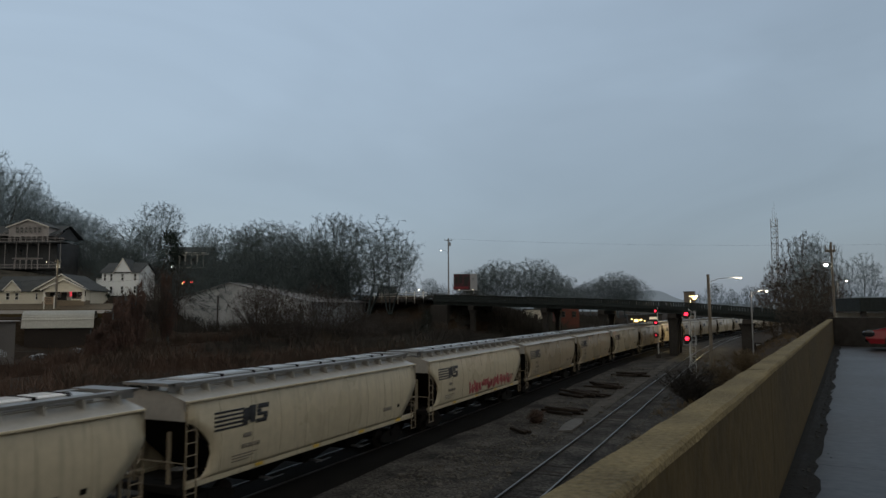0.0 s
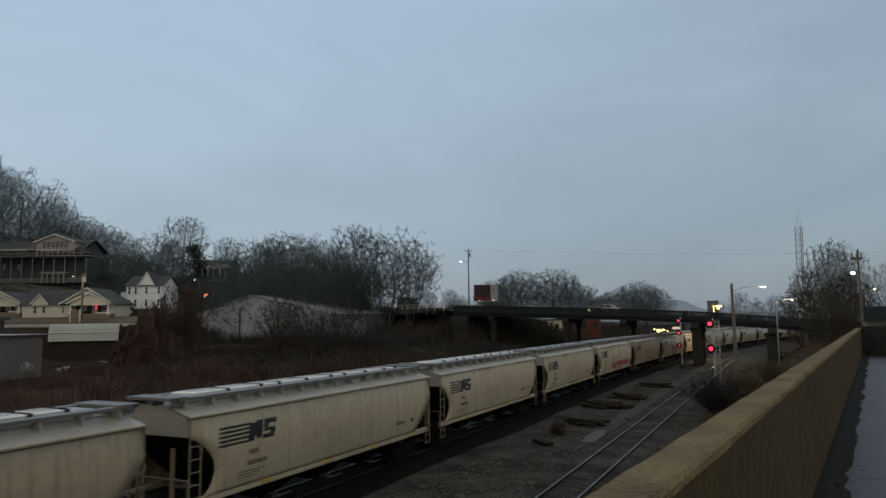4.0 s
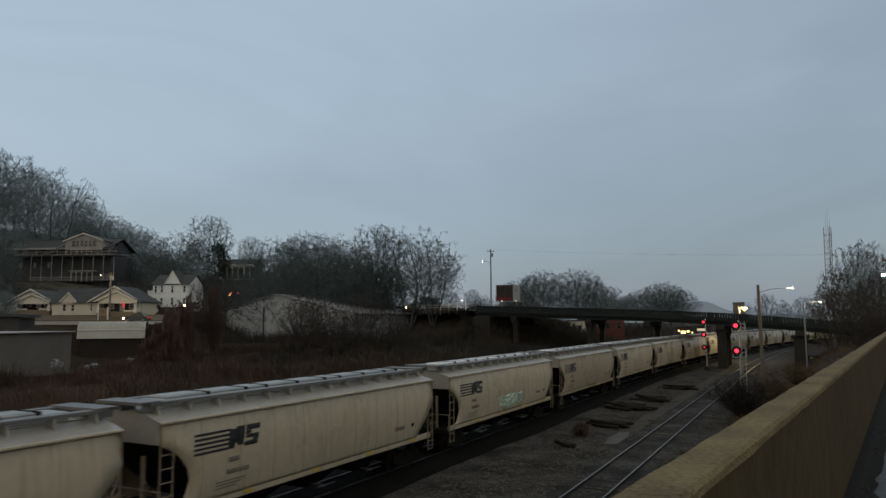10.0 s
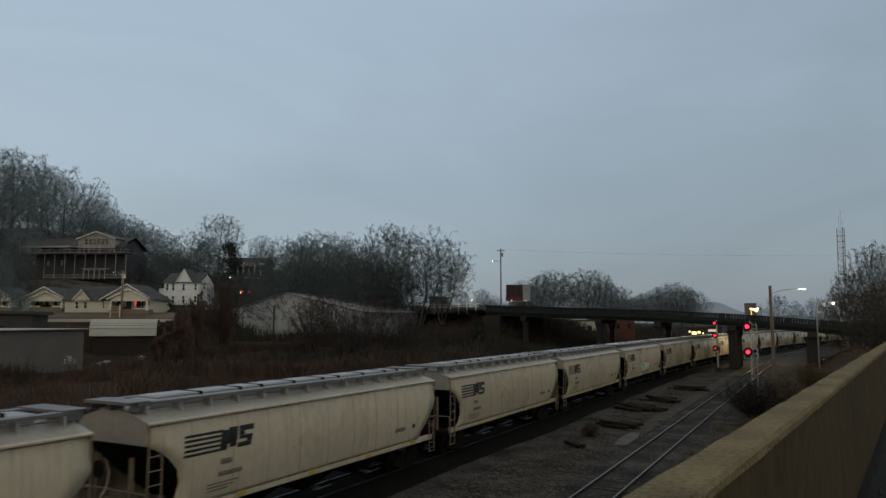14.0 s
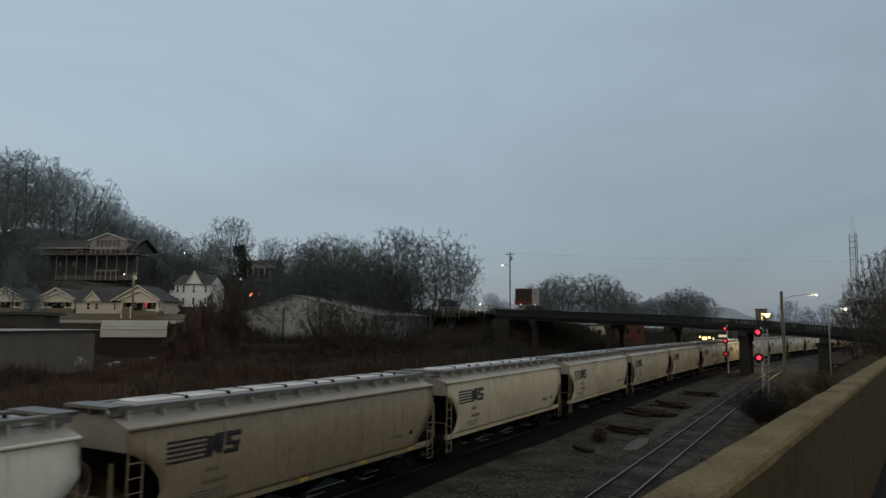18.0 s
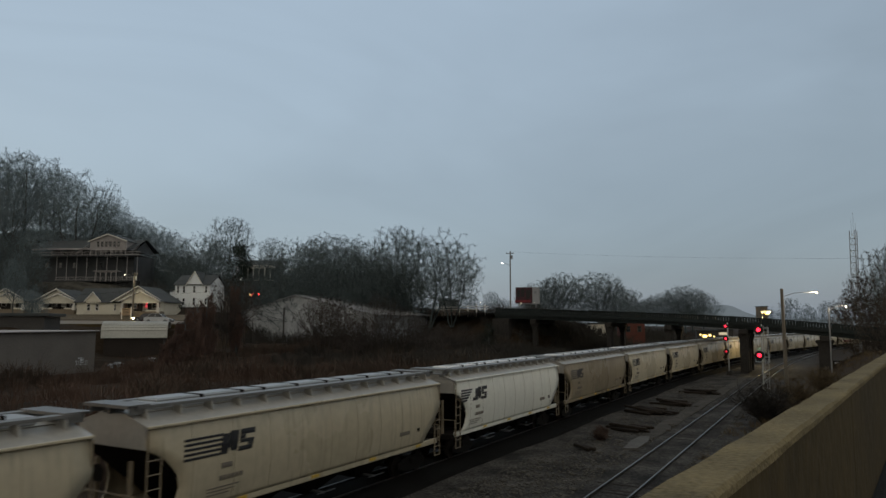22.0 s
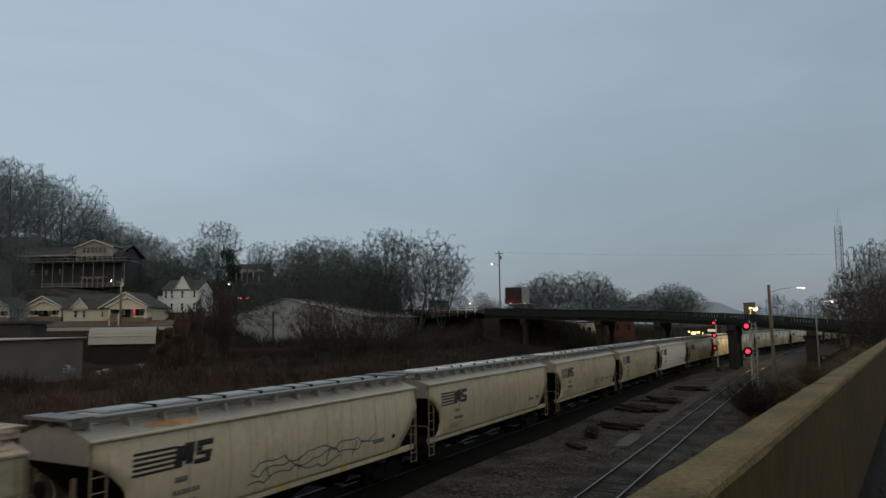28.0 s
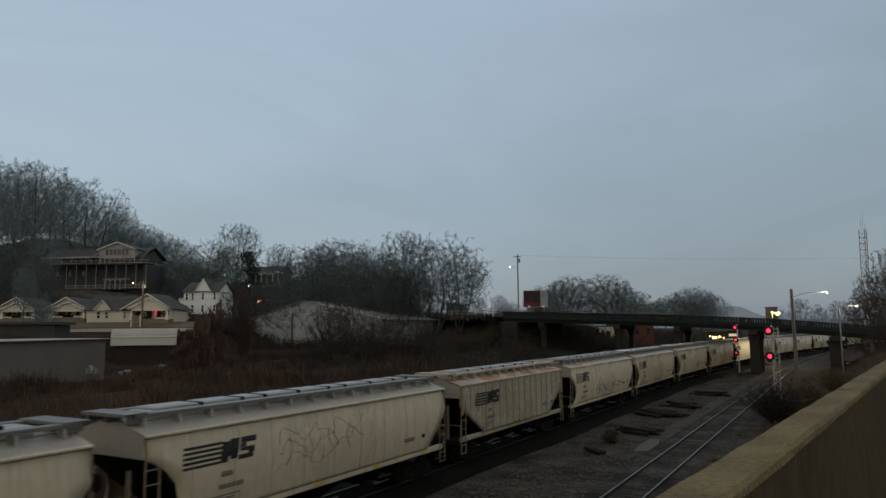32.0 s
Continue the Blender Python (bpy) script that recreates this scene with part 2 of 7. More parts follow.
M_DECK = mat("wet_parking_concrete", (0.046, 0.046, 0.048), 0.46, 0.5, 1.5, 0.2, spec=0.3)
M_ASPHALT = mat("wet_asphalt", (0.075, 0.072, 0.068), 0.35, 0.25, 1, 0.15)
M_STREET = mat("worn_tan_street", (0.20, 0.175, 0.14), 0.6, 0.25, 1, 0.1)
M_BARK = mat("grey_bark", (0.085, 0.095, 0.098), 0.95, 0.3, 3, 0.4)
# pale bluish: haze over the hill trees is put into the twig colour
M_TWIG = mat("haze_pale_twigs", (0.165, 0.212, 0.232), 0.95, 0.3, 0.5, 0.0)
M_BRUSH = mat("dead_brush", (0.080, 0.053, 0.042), 0.95, 0.45, 0.15, 0.0, tint=(0.016, 0.010, 0.007))
M_THICKET = mat("dark_thicket_stems", (0.058, 0.047, 0.038), 0.95, 0.4, 0.3, 0.0)
M_BANK = mat("dark_bank_stems", (0.040, 0.039, 0.036), 0.95, 0.4, 0.3, 0.0)
M_SHRUBDARK = mat("black_shrub_stems", (0.019, 0.016, 0.013), 0.95, 0.4, 0.3, 0.0)
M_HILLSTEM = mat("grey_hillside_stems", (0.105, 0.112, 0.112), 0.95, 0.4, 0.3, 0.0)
M_VINE = mat("dead_vines", (0.115, 0.074, 0.062), 0.95, 0.4, 0.4, 0.0)
M_SCRUB = mat("dark_scrub_twigs", (0.060, 0.051, 0.047), 0.95, 0.35, 0.5, 0.0)
# bank twigs carry less of that painted haze than the hill's
M_BANKTWIG = mat("hazed_bank_twigs", (0.090, 0.118, 0.125), 0.95, 0.3, 0.5, 0.0)
M_DARKTWIG = mat("brown_tangled_twigs", (0.055, 0.046, 0.038), 0.95, 0.35, 0.5, 0.0)
M_EVERGREEN = mat("dark_evergreen", (0.022, 0.036, 0.030), 0.9, 0.4, 0.5, 0.0)
M_STRAW = mat("dry_straw_grass", (0.10, 0.075, 0.042), 0.95, 0.4, 0.5, 0.0)
M_GRASS = mat("winter_grass", (0.115, 0.095, 0.066), 0.95, 0.4, 0.4, 0.3)
M_WOODPOLE = mat("weathered_pole_wood", (0.155, 0.138, 0.112), 0.9, 0.25, 3, 0.3, 0, 0.5)
M_STEEL = mat("grey_galvanised_steel", (0.26, 0.27, 0.28), 0.45, 0.15, 2, 0.05, 0.6)
M_ALU = mat("signal_aluminium", (0.50, 0.52, 0.53), 0.4, 0.12, 2, 0.05, 0.5)
M_SIGBLACK = mat("black_signal_hood", (0.014, 0.014, 0.015), 0.6, 0.2, 2, 0.05)
G_RED = glow("red_signal_lens", (1.0, 0.020, 0.045), 4.2)
G_DIMRED = glow("dim_red_signal_lens", (1.0, 0.03, 0.06), 0.9)
G_TAIL = glow("tail_light", (1.0, 0.05, 0.05), 2.8)
G_RED2 = glow("small_red_light", (1.0, 0.05, 0.04), 6)
G_WARM = glow("warm_street_light", (1.0, 0.80, 0.45), 30)
G_WHITE = glow("white_street_light", (0.92, 1.0, 0.92), 22)
G_AMBER = glow("amber_flood_light", (1.0, 0.66, 0.13), 8)
G_NEON = glow("red_window_neon", (1.0, 0.05, 0.09), 1.1)
G_LOW = glow("small_flood_lamp", (1.0, 0.85, 0.6), 2.2)
G_CREAM = glow("lit_cream_sign", (1.0, 0.86, 0.6), 0.45)
G_YELLOW = glow("lit_shop_front", (1.0, 0.72, 0.25), 3.5)
G_HEAD = glow("headlight", (1.0, 0.74, 0.36), 50)
M_GLASS = glassy("dark_window_glass", (0.015, 0.018, 0.022))
M_SIDING = mat("cream_siding", (0.66, 0.635, 0.54), 0.7, 0.1, 1, 0.1, 0, 0.15)
M_WHITEWOOD = mat("white_clapboard", (0.82, 0.87, 0.91), 0.7, 0.06, 1, 0.1, 0, 0.12)
M_TRIM = mat("white_trim_paint", (0.70, 0.69, 0.64), 0.6, 0.1, 2, 0.05)
# wall colour holds the shade under the verandas
M_HOUSEWALL = mat("grey_brown_boards", (0.064, 0.070, 0.076), 0.85, 0.25, 1, 0.2)
# trim lifted: distance haze is put into this paint
M_DIMTRIM = mat("haze_lifted_paint", (0.36, 0.345, 0.345), 0.7, 0.2, 2, 0.05)
M_SHINGLE = mat("dark_shingles", (0.058, 0.066, 0.070), 0.9, 0.25, 2, 0.4)
M_BROWNWALL = mat("dark_brown_timber", (0.060, 0.058, 0.057), 0.85, 0.25, 1, 0.2)
M_DARKBOARD = mat("dark_creosoted_boards", (0.032, 0.026, 0.023), 0.9, 0.3, 1, 0.2)
M_SHED = mat("grey_block_wall", (0.150, 0.140, 0.130), 0.9, 0.14, 0.9, 0.3, 0, 0.07)
M_METALROOF = mat("pale_metal_roof", (0.50, 0.51, 0.48), 0.6, 0.12, 0.6, 0.05, 0.2, 0.2)
M_TANEND = mat("tan_end_wall", (0.20, 0.165, 0.12), 0.85, 0.2, 1, 0.1, 0, 0.3)
M_WAREWALL = mat("peeling_white_block", (0.47, 0.50, 0.53), 0.85, 0.3, 1.0, 0.2, 0, 0.35)
M_WAREROOF = mat("patchy_tin_roof", (0.30, 0.31, 0.325), 0.6, 0.5, 0.7, 0.15, 0.2)
M_BLUEWALL = mat("blue_grey_sheet", (0.20, 0.225, 0.25), 0.7, 0.2, 1, 0.1, 0, 0.3)
M_BRICK = mat("red_brick_wall", (0.095, 0.034, 0.027), 0.9, 0.2, 1.5, 0.2)
M_REDCAR = mat("red_car_paint", (0.20, 0.006, 0.014), 0.22, 0.05, 1, 0.0, spec=0.6)
M_PALECAR = mat("champagne_car_paint", (0.55, 0.50, 0.36), 0.25, 0.05, 1, 0.0, spec=0.6)
M_DARKCAR = mat("dark_car_paint", (0.04, 0.04, 0.045), 0.25, 0.05, 1, 0.0, spec=0.6)
M_SILVERCAR = mat("silver_car_paint", (0.42, 0.44, 0.46), 0.25, 0.05, 1, 0.0, spec=0.6)
M_RUBBER = mat("tyre_rubber", (0.02, 0.02, 0.02), 0.85, 0.2, 3, 0.1)
M_REDBAND = mat("deep_red_print", (0.16, 0.018, 0.028), 0.6, 0.2, 2, 0.0)
M_SIGNBOARD = mat("dark_red_poster", (0.055, 0.014, 0.020), 0.6, 0.5, 2.5, 0.0, tint=(0.008, 0.008, 0.016))
M_BOARDWHITE = mat("grey_white_poster", (0.27, 0.29, 0.32), 0.6, 0.1, 1, 0.0)
M_SIGNWHITE = mat("white_poster", (0.55, 0.56, 0.58), 0.6, 0.1, 1, 0.0)


# ---- mesh helpers ----
class G:
    """Collects vertices and faces for one mesh."""

    def __init__(self):
        self.v, self.f = [], []

    def add(self, vs, fs):
        k = len(self.v)
        self.v += [tuple(p) for p in vs]
        self.f += [tuple(i + k for i in q) for q in fs]
        return self

    def box(self, c, s, rz=0.0, b=0.0):
        """A box of size s about c, turned rz degrees, edges cut back by b."""
        hx, hy, hz = s[0] / 2, s[1] / 2, s[2] / 2
        ca, sa = math.cos(radians(rz)), math.sin(radians(rz))
        place = lambda x, y, z: (c[0] + x * ca - y * sa, c[1] + x * sa + y * ca, c[2] + z)
        if b <= 0:
            vs = [place(x, y, z) for z in (-hz, hz) for x, y in ((-hx, -hy), (hx, -hy), (hx, hy), (-hx, hy))]
            return self.add(vs, [(3, 2, 1, 0), (4, 5, 6, 7), (0, 1, 5, 4), (1, 2, 6, 5), (2, 3, 7, 6), (3, 0, 4, 7)])
        b = min(b, hx * 0.9, hy * 0.9, hz * 0.9)
        rings = []
        for z, i in ((-hz, b), (-hz + b, 0), (hz - b, 0), (hz, b)):
            x, y, k = hx - i, hy - i, b
            rings.append([place(*p, z) for p in ((-x + k, -y), (x - k, -y), (x, -y + k), (x, y - k), (x - k, y), (-x + k, y), (-x, y - k), (-x, -y + k))])
        vs = [p for r in rings for p in r]
        fs = [tuple(range(7, -1, -1)), tuple(range(24, 32))]
        for j in range(3):
            fs += [(j * 8 + i, j * 8 + (i + 1) % 8, j * 8 + 8 + (i + 1) % 8, j * 8 + 8 + i) for i in range(8)]
        return self.add(vs, fs)

    def tube(self, p, q, r0, r1=None, n=6, caps=True):
        p, q = Vector(p), Vector(q)
        r1 = r0 if r1 is None else r1
        d = (q - p).normalized()
        a = d.cross(Vector((0, 0, 1)) if abs(d.z) < 0.9 else Vector((1, 0, 0))).normalized()
        e = d.cross(a)
        vs = []
        for o, r in ((p, r0), (q, r1)):
            vs += [o + (a * math.cos(2 * math.pi * i / n) + e * math.sin(2 * math.pi * i / n)) * r for i in range(n)]
        fs = [(i, (i + 1) % n, n + (i + 1) % n, n + i) for i in range(n)]
        if caps:
            fs += [tuple(range(n - 1, -1, -1)), tuple(range(n, 2 * n))]
        return self.add(vs, fs)

    def path(self, pts, r, n=5):
        k, base = len(pts), len(self.v)
        pts = [Vector(p) for p in pts]
        for i, p in enumerate(pts):
            d = (pts[min(i + 1, k - 1)] - pts[max(i - 1, 0)]).normalized()
            a = d.cross(Vector((0.02, 0.03, 1)) if abs(d.z) < 0.95 else Vector((1, 0.1, 0))).normalized()
            e = d.cross(a)
            self.v += [tuple(p + (a * math.cos(2 * math.pi * j / n) + e * math.sin(2 * math.pi * j / n)) * r) for j in range(n)]
        for i in range(k - 1):
            b = base + i * n
            self.f += [(b + j, b + (j + 1) % n, b + n + (j + 1) % n, b + n + j) for j in range(n)]
        self.f += [tuple(base + j for j in range(n - 1, -1, -1)), tuple(base + (k - 1) * n + j for j in range(n))]
        return self

    def prism(self, poly, d):
        """A flat polygon pushed along d."""
        k = len(poly)
        vs = [Vector(p) for p in poly] + [Vector(p) + Vector(d) for p in poly]
        return self.add(vs, [tuple(range(k - 1, -1, -1)), tuple(range(k, 2 * k))] + [(i, (i + 1) % k, k + (i + 1) % k, k + i) for i in range(k)])

    def mesh(self, name, material, smooth=False):
        me = bpy.data.meshes.new(name)
        me.from_pydata(self.v, [], self.f)
        if smooth:
            me.polygons.foreach_set("use_smooth", [True] * len(me.polygons))
        me.materials.append(material)
        me.update()
        return me

    def obj(self, name, material, parent=None, label="", smooth=False):
        ob = new(name, self.mesh(name, material, smooth))
        ob.parent = parent
        return tagged(ob, label) if label else ob


def piece(name, me, parent, m=None):
    """One more object on a mesh that exists already."""
    ob = new(name, me)
    ob.parent = parent
    if m is not None:
        ob.matrix_basis = m
    return ob


def thing(name, m, label, category, group=""):
    ob = new(name)
    ob.empty_display_size = 0.3
    ob.matrix_basis = m
    return tagged(ob, label, category, group)


def setting(name, g, material, label="", parent=None):
    return tagged(g.obj(name, material, parent), label, "", "", "structure")


def ease(a, b, x):
    k = min(1.0, max(0.0, (x - a) / (b - a)))
    return k * k * (3 - 2 * k)


# ---- ground ----
KNOWN = ((-70, 30, 0.4), (-78, 44, 0.6), (-86, 58, 0.4), (-97, 73, 1.2), (-60, 70, 0.5), (-50, 92, 1.0), (-92, 104, 2.8),
         (-70, 108, 3.0), (-52, 118, 9.2), (-66, 124, 8.6), (-84, 148, 10.6), (-103, 90, 6.7), (-121, 80, 6.7), (-139, 70, 6.7),
         (-125, 84, 8.8), (-113, 91, 8.4), (-133, 84, 9.0), (-117, 99, 10.2), (-162, 106, 16.8), (-138, 143, 18.0), (-190, 118, 25.5),
         (-150, 150, 20.0), (-240, 140, 39.0), (-180, 60, 14.0), (-46, 104, 1.6), (-39, 111, 1.2), (-57, 106, 3.4), (-84, 82, 2.2), (-96, 94, 2.6), (-40, 150, 2.5), (-45, 200, 3.0), (-110, 60, 6.4), (-120, 40, 6.4))


def land(x, y):
    """Height of the ground."""
    if x < -20:
        top = bot = 0.0
        for px, py, pz in KNOWN:
            w = 1.0 / (((x - px) ** 2 + (y - py) ** 2) ** 1.6 + 30)
            top, bot = top + w * pz, bot + w
        far = ease(420, 250, math.hypot(x, y))
        z = top / bot * ease(-24, -46, x) * (0.15 + 0.85 * far)
        # the street lies on a level shelf
        k = max(0.0, min(61.0, (x + 152.7) * 0.8721 + (y - 54.51) * 0.4894))
        near = math.hypot(x + 152.7 - 0.8721 * k, y - 54.51 - 0.4894 * k)
        w = ease(9.0, 5.0, near)
        z = z * (1 - w) + 6.5 * w
    else:
        z = 3.6 * ease(-3.5, 5.0, x) * ease(30, 46, y) * ease(140, 112, y)
    return z - 0.12


def build_ground():
    xs = [-3000, -1500, -800, -500, -380, -320, -280, -250] + list(range(-230, -48, 4)) + list(range(-48, 14, 2)) + [20, 40, 80, 150, 300, 800, 3000]
    ys = [-1500, -400, -150, -80, -40, -20] + list(range(-10, 180, 4)) + [190, 210, 240, 280, 340, 420, 500, 560, 600, 640, 670, 690, 710, 740, 780, 850, 1000, 1600, 3000]
    g = G()
    rnd = random.Random(4)
    for y in ys:
        for x in xs:
            j = 0.02 * rnd.uniform(-1, 1) if -24 < x < 0 else 0.25 * rnd.uniform(-1, 1) * (x < -25)
            g.v.append((x, y, land(x, y) + j))
    w = len(xs)
    g.f = [(j * w + i, j * w + i + 1, (j + 1) * w + i + 1, (j + 1) * w + i) for j in range(len(ys) - 1) for i in range(w - 1)]
    return setting("ground", g, M_GROUND, "dark gravel yard rising to brown winter banks")


build_ground()

# ---- tracks ----
R_BEND = 700.0


def on_line(xc, s, start=70.0, r=R_BEND):
    """A place and a heading on a track whose straight lies at xc and which bends to the right past start."""
    if s <= start:
        return xc, s, 0.0
    a = (s - start) / r
    return xc + r * (1 - math.cos(a)), start + r * math.sin(a), -a


X_TRAIN, X_SIDING = -18.42, -8.25


def track(name, xc, start, r, sleepers, label):
    top = thing(name, pose(0, 0, 0), label, "railway track")
    steps = list(range(-30, 420, 6))
    for side in (-0.755, 0.755):
        g = G()
        prof = ((-0.07, -0.15), (0.07, -0.15), (0.02, -0.13), (0.02, -0.05), (0.036, -0.04), (0.036, 0.0), (-0.036, 0.0), (-0.036, -0.04), (-0.02, -0.05), (-0.02, -0.13))
        k = len(prof)
        for s in steps:
            x, y, a = on_line(xc, s, start, r)
            ca, sa = math.cos(a), math.sin(a)
            g.v += [(x + (side + p) * ca, y + (side + p) * sa, z) for p, z in prof]
        for j in range(len(steps) - 1):
            g.f += [(j * k + i, j * k + (i + 1) % k, j * k + k + (i + 1) % k, j * k + k + i) for i in range(k)]
        g.obj("rail", M_RAIL if sleepers else M_DULLRAIL, top, "worn steel rail")
    tie = G().box((0, 0, 0), (2.6, 0.23, 0.18), 0, 0.02).mesh("sleeper", M_SLEEPER)
    rest = G()
    rnd = random.Random(8)
    s = -30.0
    while s < 300:
        x, y, a = on_line(xc, s, start, r)
        m = pose(x + rnd.uniform(-.04, .04), y, -0.215 + rnd.uniform(-.015, .015), 0, 0, math.degrees(a) + rnd.uniform(-1.5, 1.5))
        if sleepers and 22 < s < 160:
            piece("sleeper", tie, top, m)
        else:
            rest.box((x, y, -0.215), (2.6, 0.23, 0.18), math.degrees(a))
        s += 0.55
    tagged(rest.obj("sleeper_rows", M_SLEEPER, top), "", "", "", "stuff")


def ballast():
    """The raised ballast bed; its black is the train's shadow, put into the colour."""
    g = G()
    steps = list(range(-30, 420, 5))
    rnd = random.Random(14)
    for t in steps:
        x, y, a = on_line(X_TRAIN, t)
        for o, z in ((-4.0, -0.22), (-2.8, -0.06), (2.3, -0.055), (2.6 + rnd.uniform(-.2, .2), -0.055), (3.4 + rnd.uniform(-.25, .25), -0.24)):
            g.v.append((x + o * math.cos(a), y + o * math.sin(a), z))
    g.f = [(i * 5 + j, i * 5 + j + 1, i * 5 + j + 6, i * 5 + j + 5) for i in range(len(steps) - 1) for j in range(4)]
    setting("ground_ballast", g, mat("train_shade_ballast", (0.008, 0.0075, 0.0068), 0.95, 0.4, 3, 0.8, spec=0.05), "ballast bed with the train's shadow painted in black")


ballast()
track("siding_track", X_SIDING, 95, 1000, True, "near railway track with wet shiny rails on dark gravel")
track("main_track", X_TRAIN, 70, R_BEND, False, "far railway track under the freight train")


# ---- train ----
def side_point(sx, k, flat):
    """The side's section: k from 0 at the sill to 1 at the eave."""
    z = 1.38 + k * (3.97 - 1.38)
    x = 1.55 if flat else 1.44 + 0.20 * math.sin(math.pi * min(1.0, 0.12 + 0.80 * k)) - 0.03 * k
    return sx * x, z


NEAR_CUT = ((0.0, 0.72), (0.12, 1.0), (0.30, 1.12), (0.45, 1.02), (0.60, 0.70), (0.71, 0.30), (0.76, 0.0), (1.0, 0.0))
FAR_CUT = ((0.0, 1.50), (0.08, 1.38), (0.30, 0.78), (0.50, 0.30), (0.60, 0.10), (0.66, 0.0), (1.0, 0.0))


def cut(k, at):
    """How far the side sheet stands back from the car's end at that height."""
    for (a, p), (b, q) in zip(at, at[1:]):
        if k <= b:
            return p + (q - p) * (k - a) / (b - a)
    return 0.0


STAINS = []


def hopper_car(length, m_side, hatch, ribbed=False, rust=False, label="", logo="bars"):
    """A covered hopper car, its middle at the origin, rail height 0."""
    h = length / 2
    car = thing("covered_hopper_car", pose(0, 0, 0), label, "freight car", "cars of the freight train")
    for sx in (-1, 1):
        g = G()
        rows, cols = 20, 26
        for i in range(rows + 1):
            k = i / rows
            x, z = side_point(sx, k, ribbed)
            e, f = (cut(k, NEAR_CUT), cut(k, FAR_CUT)) if not ribbed else [0.0 if k > 0.6 else 2.6 * (1 - k / 0.6)] * 2
            for j in range(cols + 1):
                g.v.append((x, -h + e + (2 * h - e - f) * j / cols, z))
        n = len(g.v)
        g.v += [(x - sx * 0.05, y, z) for x, y, z in g.v]
        w = cols + 1
        for i in range(rows):
            for j in range(cols):
                q = (i * w + j, i * w + j + 1, (i + 1) * w + j + 1, (i + 1) * w + j)
                g.f += [q if sx > 0 else q[::-1], tuple(n + a for a in (q[::-1] if sx > 0 else q))]
        edge = [i * w for i in range(rows + 1)] + [rows * w + j for j in range(1, w)] + [i * w + cols for i in range(rows - 1, -1, -1)] + [j for j in range(cols - 1, 0, -1)]
        g.f += [(edge[i], edge[(i + 1) % len(edge)], n + edge[(i + 1) % len(edge)], n + edge[i]) for i in range(len(edge))]
        g.obj("side_sheet", m_side, car, "", True)
        # eave angle and sill
        G().box((sx * 1.565, 0, 3.975), (0.10, 2 * h, 0.075), 0, 0.015).obj("eave_rail", m_side, car)
        G().box((sx * 1.43, 0, 1.30), (0.16, 2 * h - 0.3, 0.24), 0, 0.03).obj("side_sill", m_side, car)
        if ribbed:
            rib = G().box((0, 0, 0), (0.05, 0.09, 2.5), 0, 0.015).mesh("rib", m_side)
            for j in range(17):
                y = -h + 0.2 + (2 * h - 0.4) * j / 16
                if abs(y) < h - 2.4:
                    piece("rib", rib, car, pose(sx * 1.57, y, 2.66))
                elif abs(y) < h - 0.15:
                    piece("rib", rib, car, pose(sx * 1.57, y, 3.2) @ Matrix.Diagonal((1, 1, 0.55, 1)))
        # roof slope
        z1 = 4.27
        g = G().add([(sx * 1.56, -h, 4.0), (sx * 1.56, h, 4.0), (sx * 0.62, h, z1), (sx * 0.62, -h, z1), (sx * 1.52, -h, 3.93), (sx * 1.52, h, 3.93), (sx * 0.62, h, 4.2), (sx * 0.62, -h, 4.2)],
                    [(0, 1, 2, 3), (7, 6, 5, 4), (0, 4, 5, 1), (2, 6, 7, 3), (0, 3, 7, 4), (1, 5, 6, 2)])
        g.obj("roof_slope", M_ROOF if not rust else M_RUSTROOF, car)
        # running board on brackets
        z2 = 4.52
        g = G().box((sx * 0.84, 0, z2), (0.34, 2 * h - 0.1, 0.035), 0, 0.008)
        for dx in (-0.16, 0.16):
            g.box((sx * 0.84 + dx, 0, z2 - 0.035), (0.025, 2 * h - 0.1, 0.085))
        g.obj("running_board", M_BOARD if not rust else M_RUSTROOF, car)
        br = G().prism([(sx * 0.66, -0.04, z1 - 0.05), (sx * 1.10, -0.04, 4.11), (sx * 0.98, -0.04, z2 - 0.04), (sx * 0.66, -0.04, z2 - 0.04)], (0, 0.035, 0)).mesh("bracket", M_ROOF)
        for j in range(14):
            piece("bracket", br, car, pose(0, -h + 0.4 + (2 * h - 0.8) * j / 13, 0))
        for j in range(8):
            y = -h + 1.9 + (2 * h - 3.8) * j / 7
            if j % 2:
                G().box((sx * 1.52, y, 1.31), (0.02, 0.42, 0.11)).obj("reflector", M_YELLOW, car, "yellow reflective strip")
    # ridge and hatches
    G().box((0, 0, 4.27), (1.26, 2 * h, 0.07)).obj("roof_ridge", M_ROOF if not rust else M_RUSTROOF, car)
    hm = {"w": M_HATCH_W, "g": M_HATCH_G}[hatch]
    long_lid = G().box((0, 0, 0), (0.96, 1.62, 0.07), 0, 0.02).box((0, 0, 0.04), (0.80, 1.46, 0.03), 0, 0.012).mesh("hatch_cover", hm)
    short_lid = G().box((0, 0, 0), (0.96, 0.92, 0.07), 0, 0.02).box((0, 0, 0.04), (0.80, 0.78, 0.03), 0, 0.012).mesh("hatch_cover", hm)
    strap = G().box((0, 0, 0), (1.06, 0.10, 0.10), 0, 0.01).mesh("hatch_strap", M_UNDER)
    G().box((0, 0, 4.415), (1.02, 2 * h - 1.8, 0.23), 0, 0.02).obj("hatch_coaming", M_HATCH_G, car)
    y, k = -h + 1.15, 0
    while y < h - 1.8:
        d = 1.62 if k % 3 < 2 else 0.92
        if y + d > h - 0.95:
            break
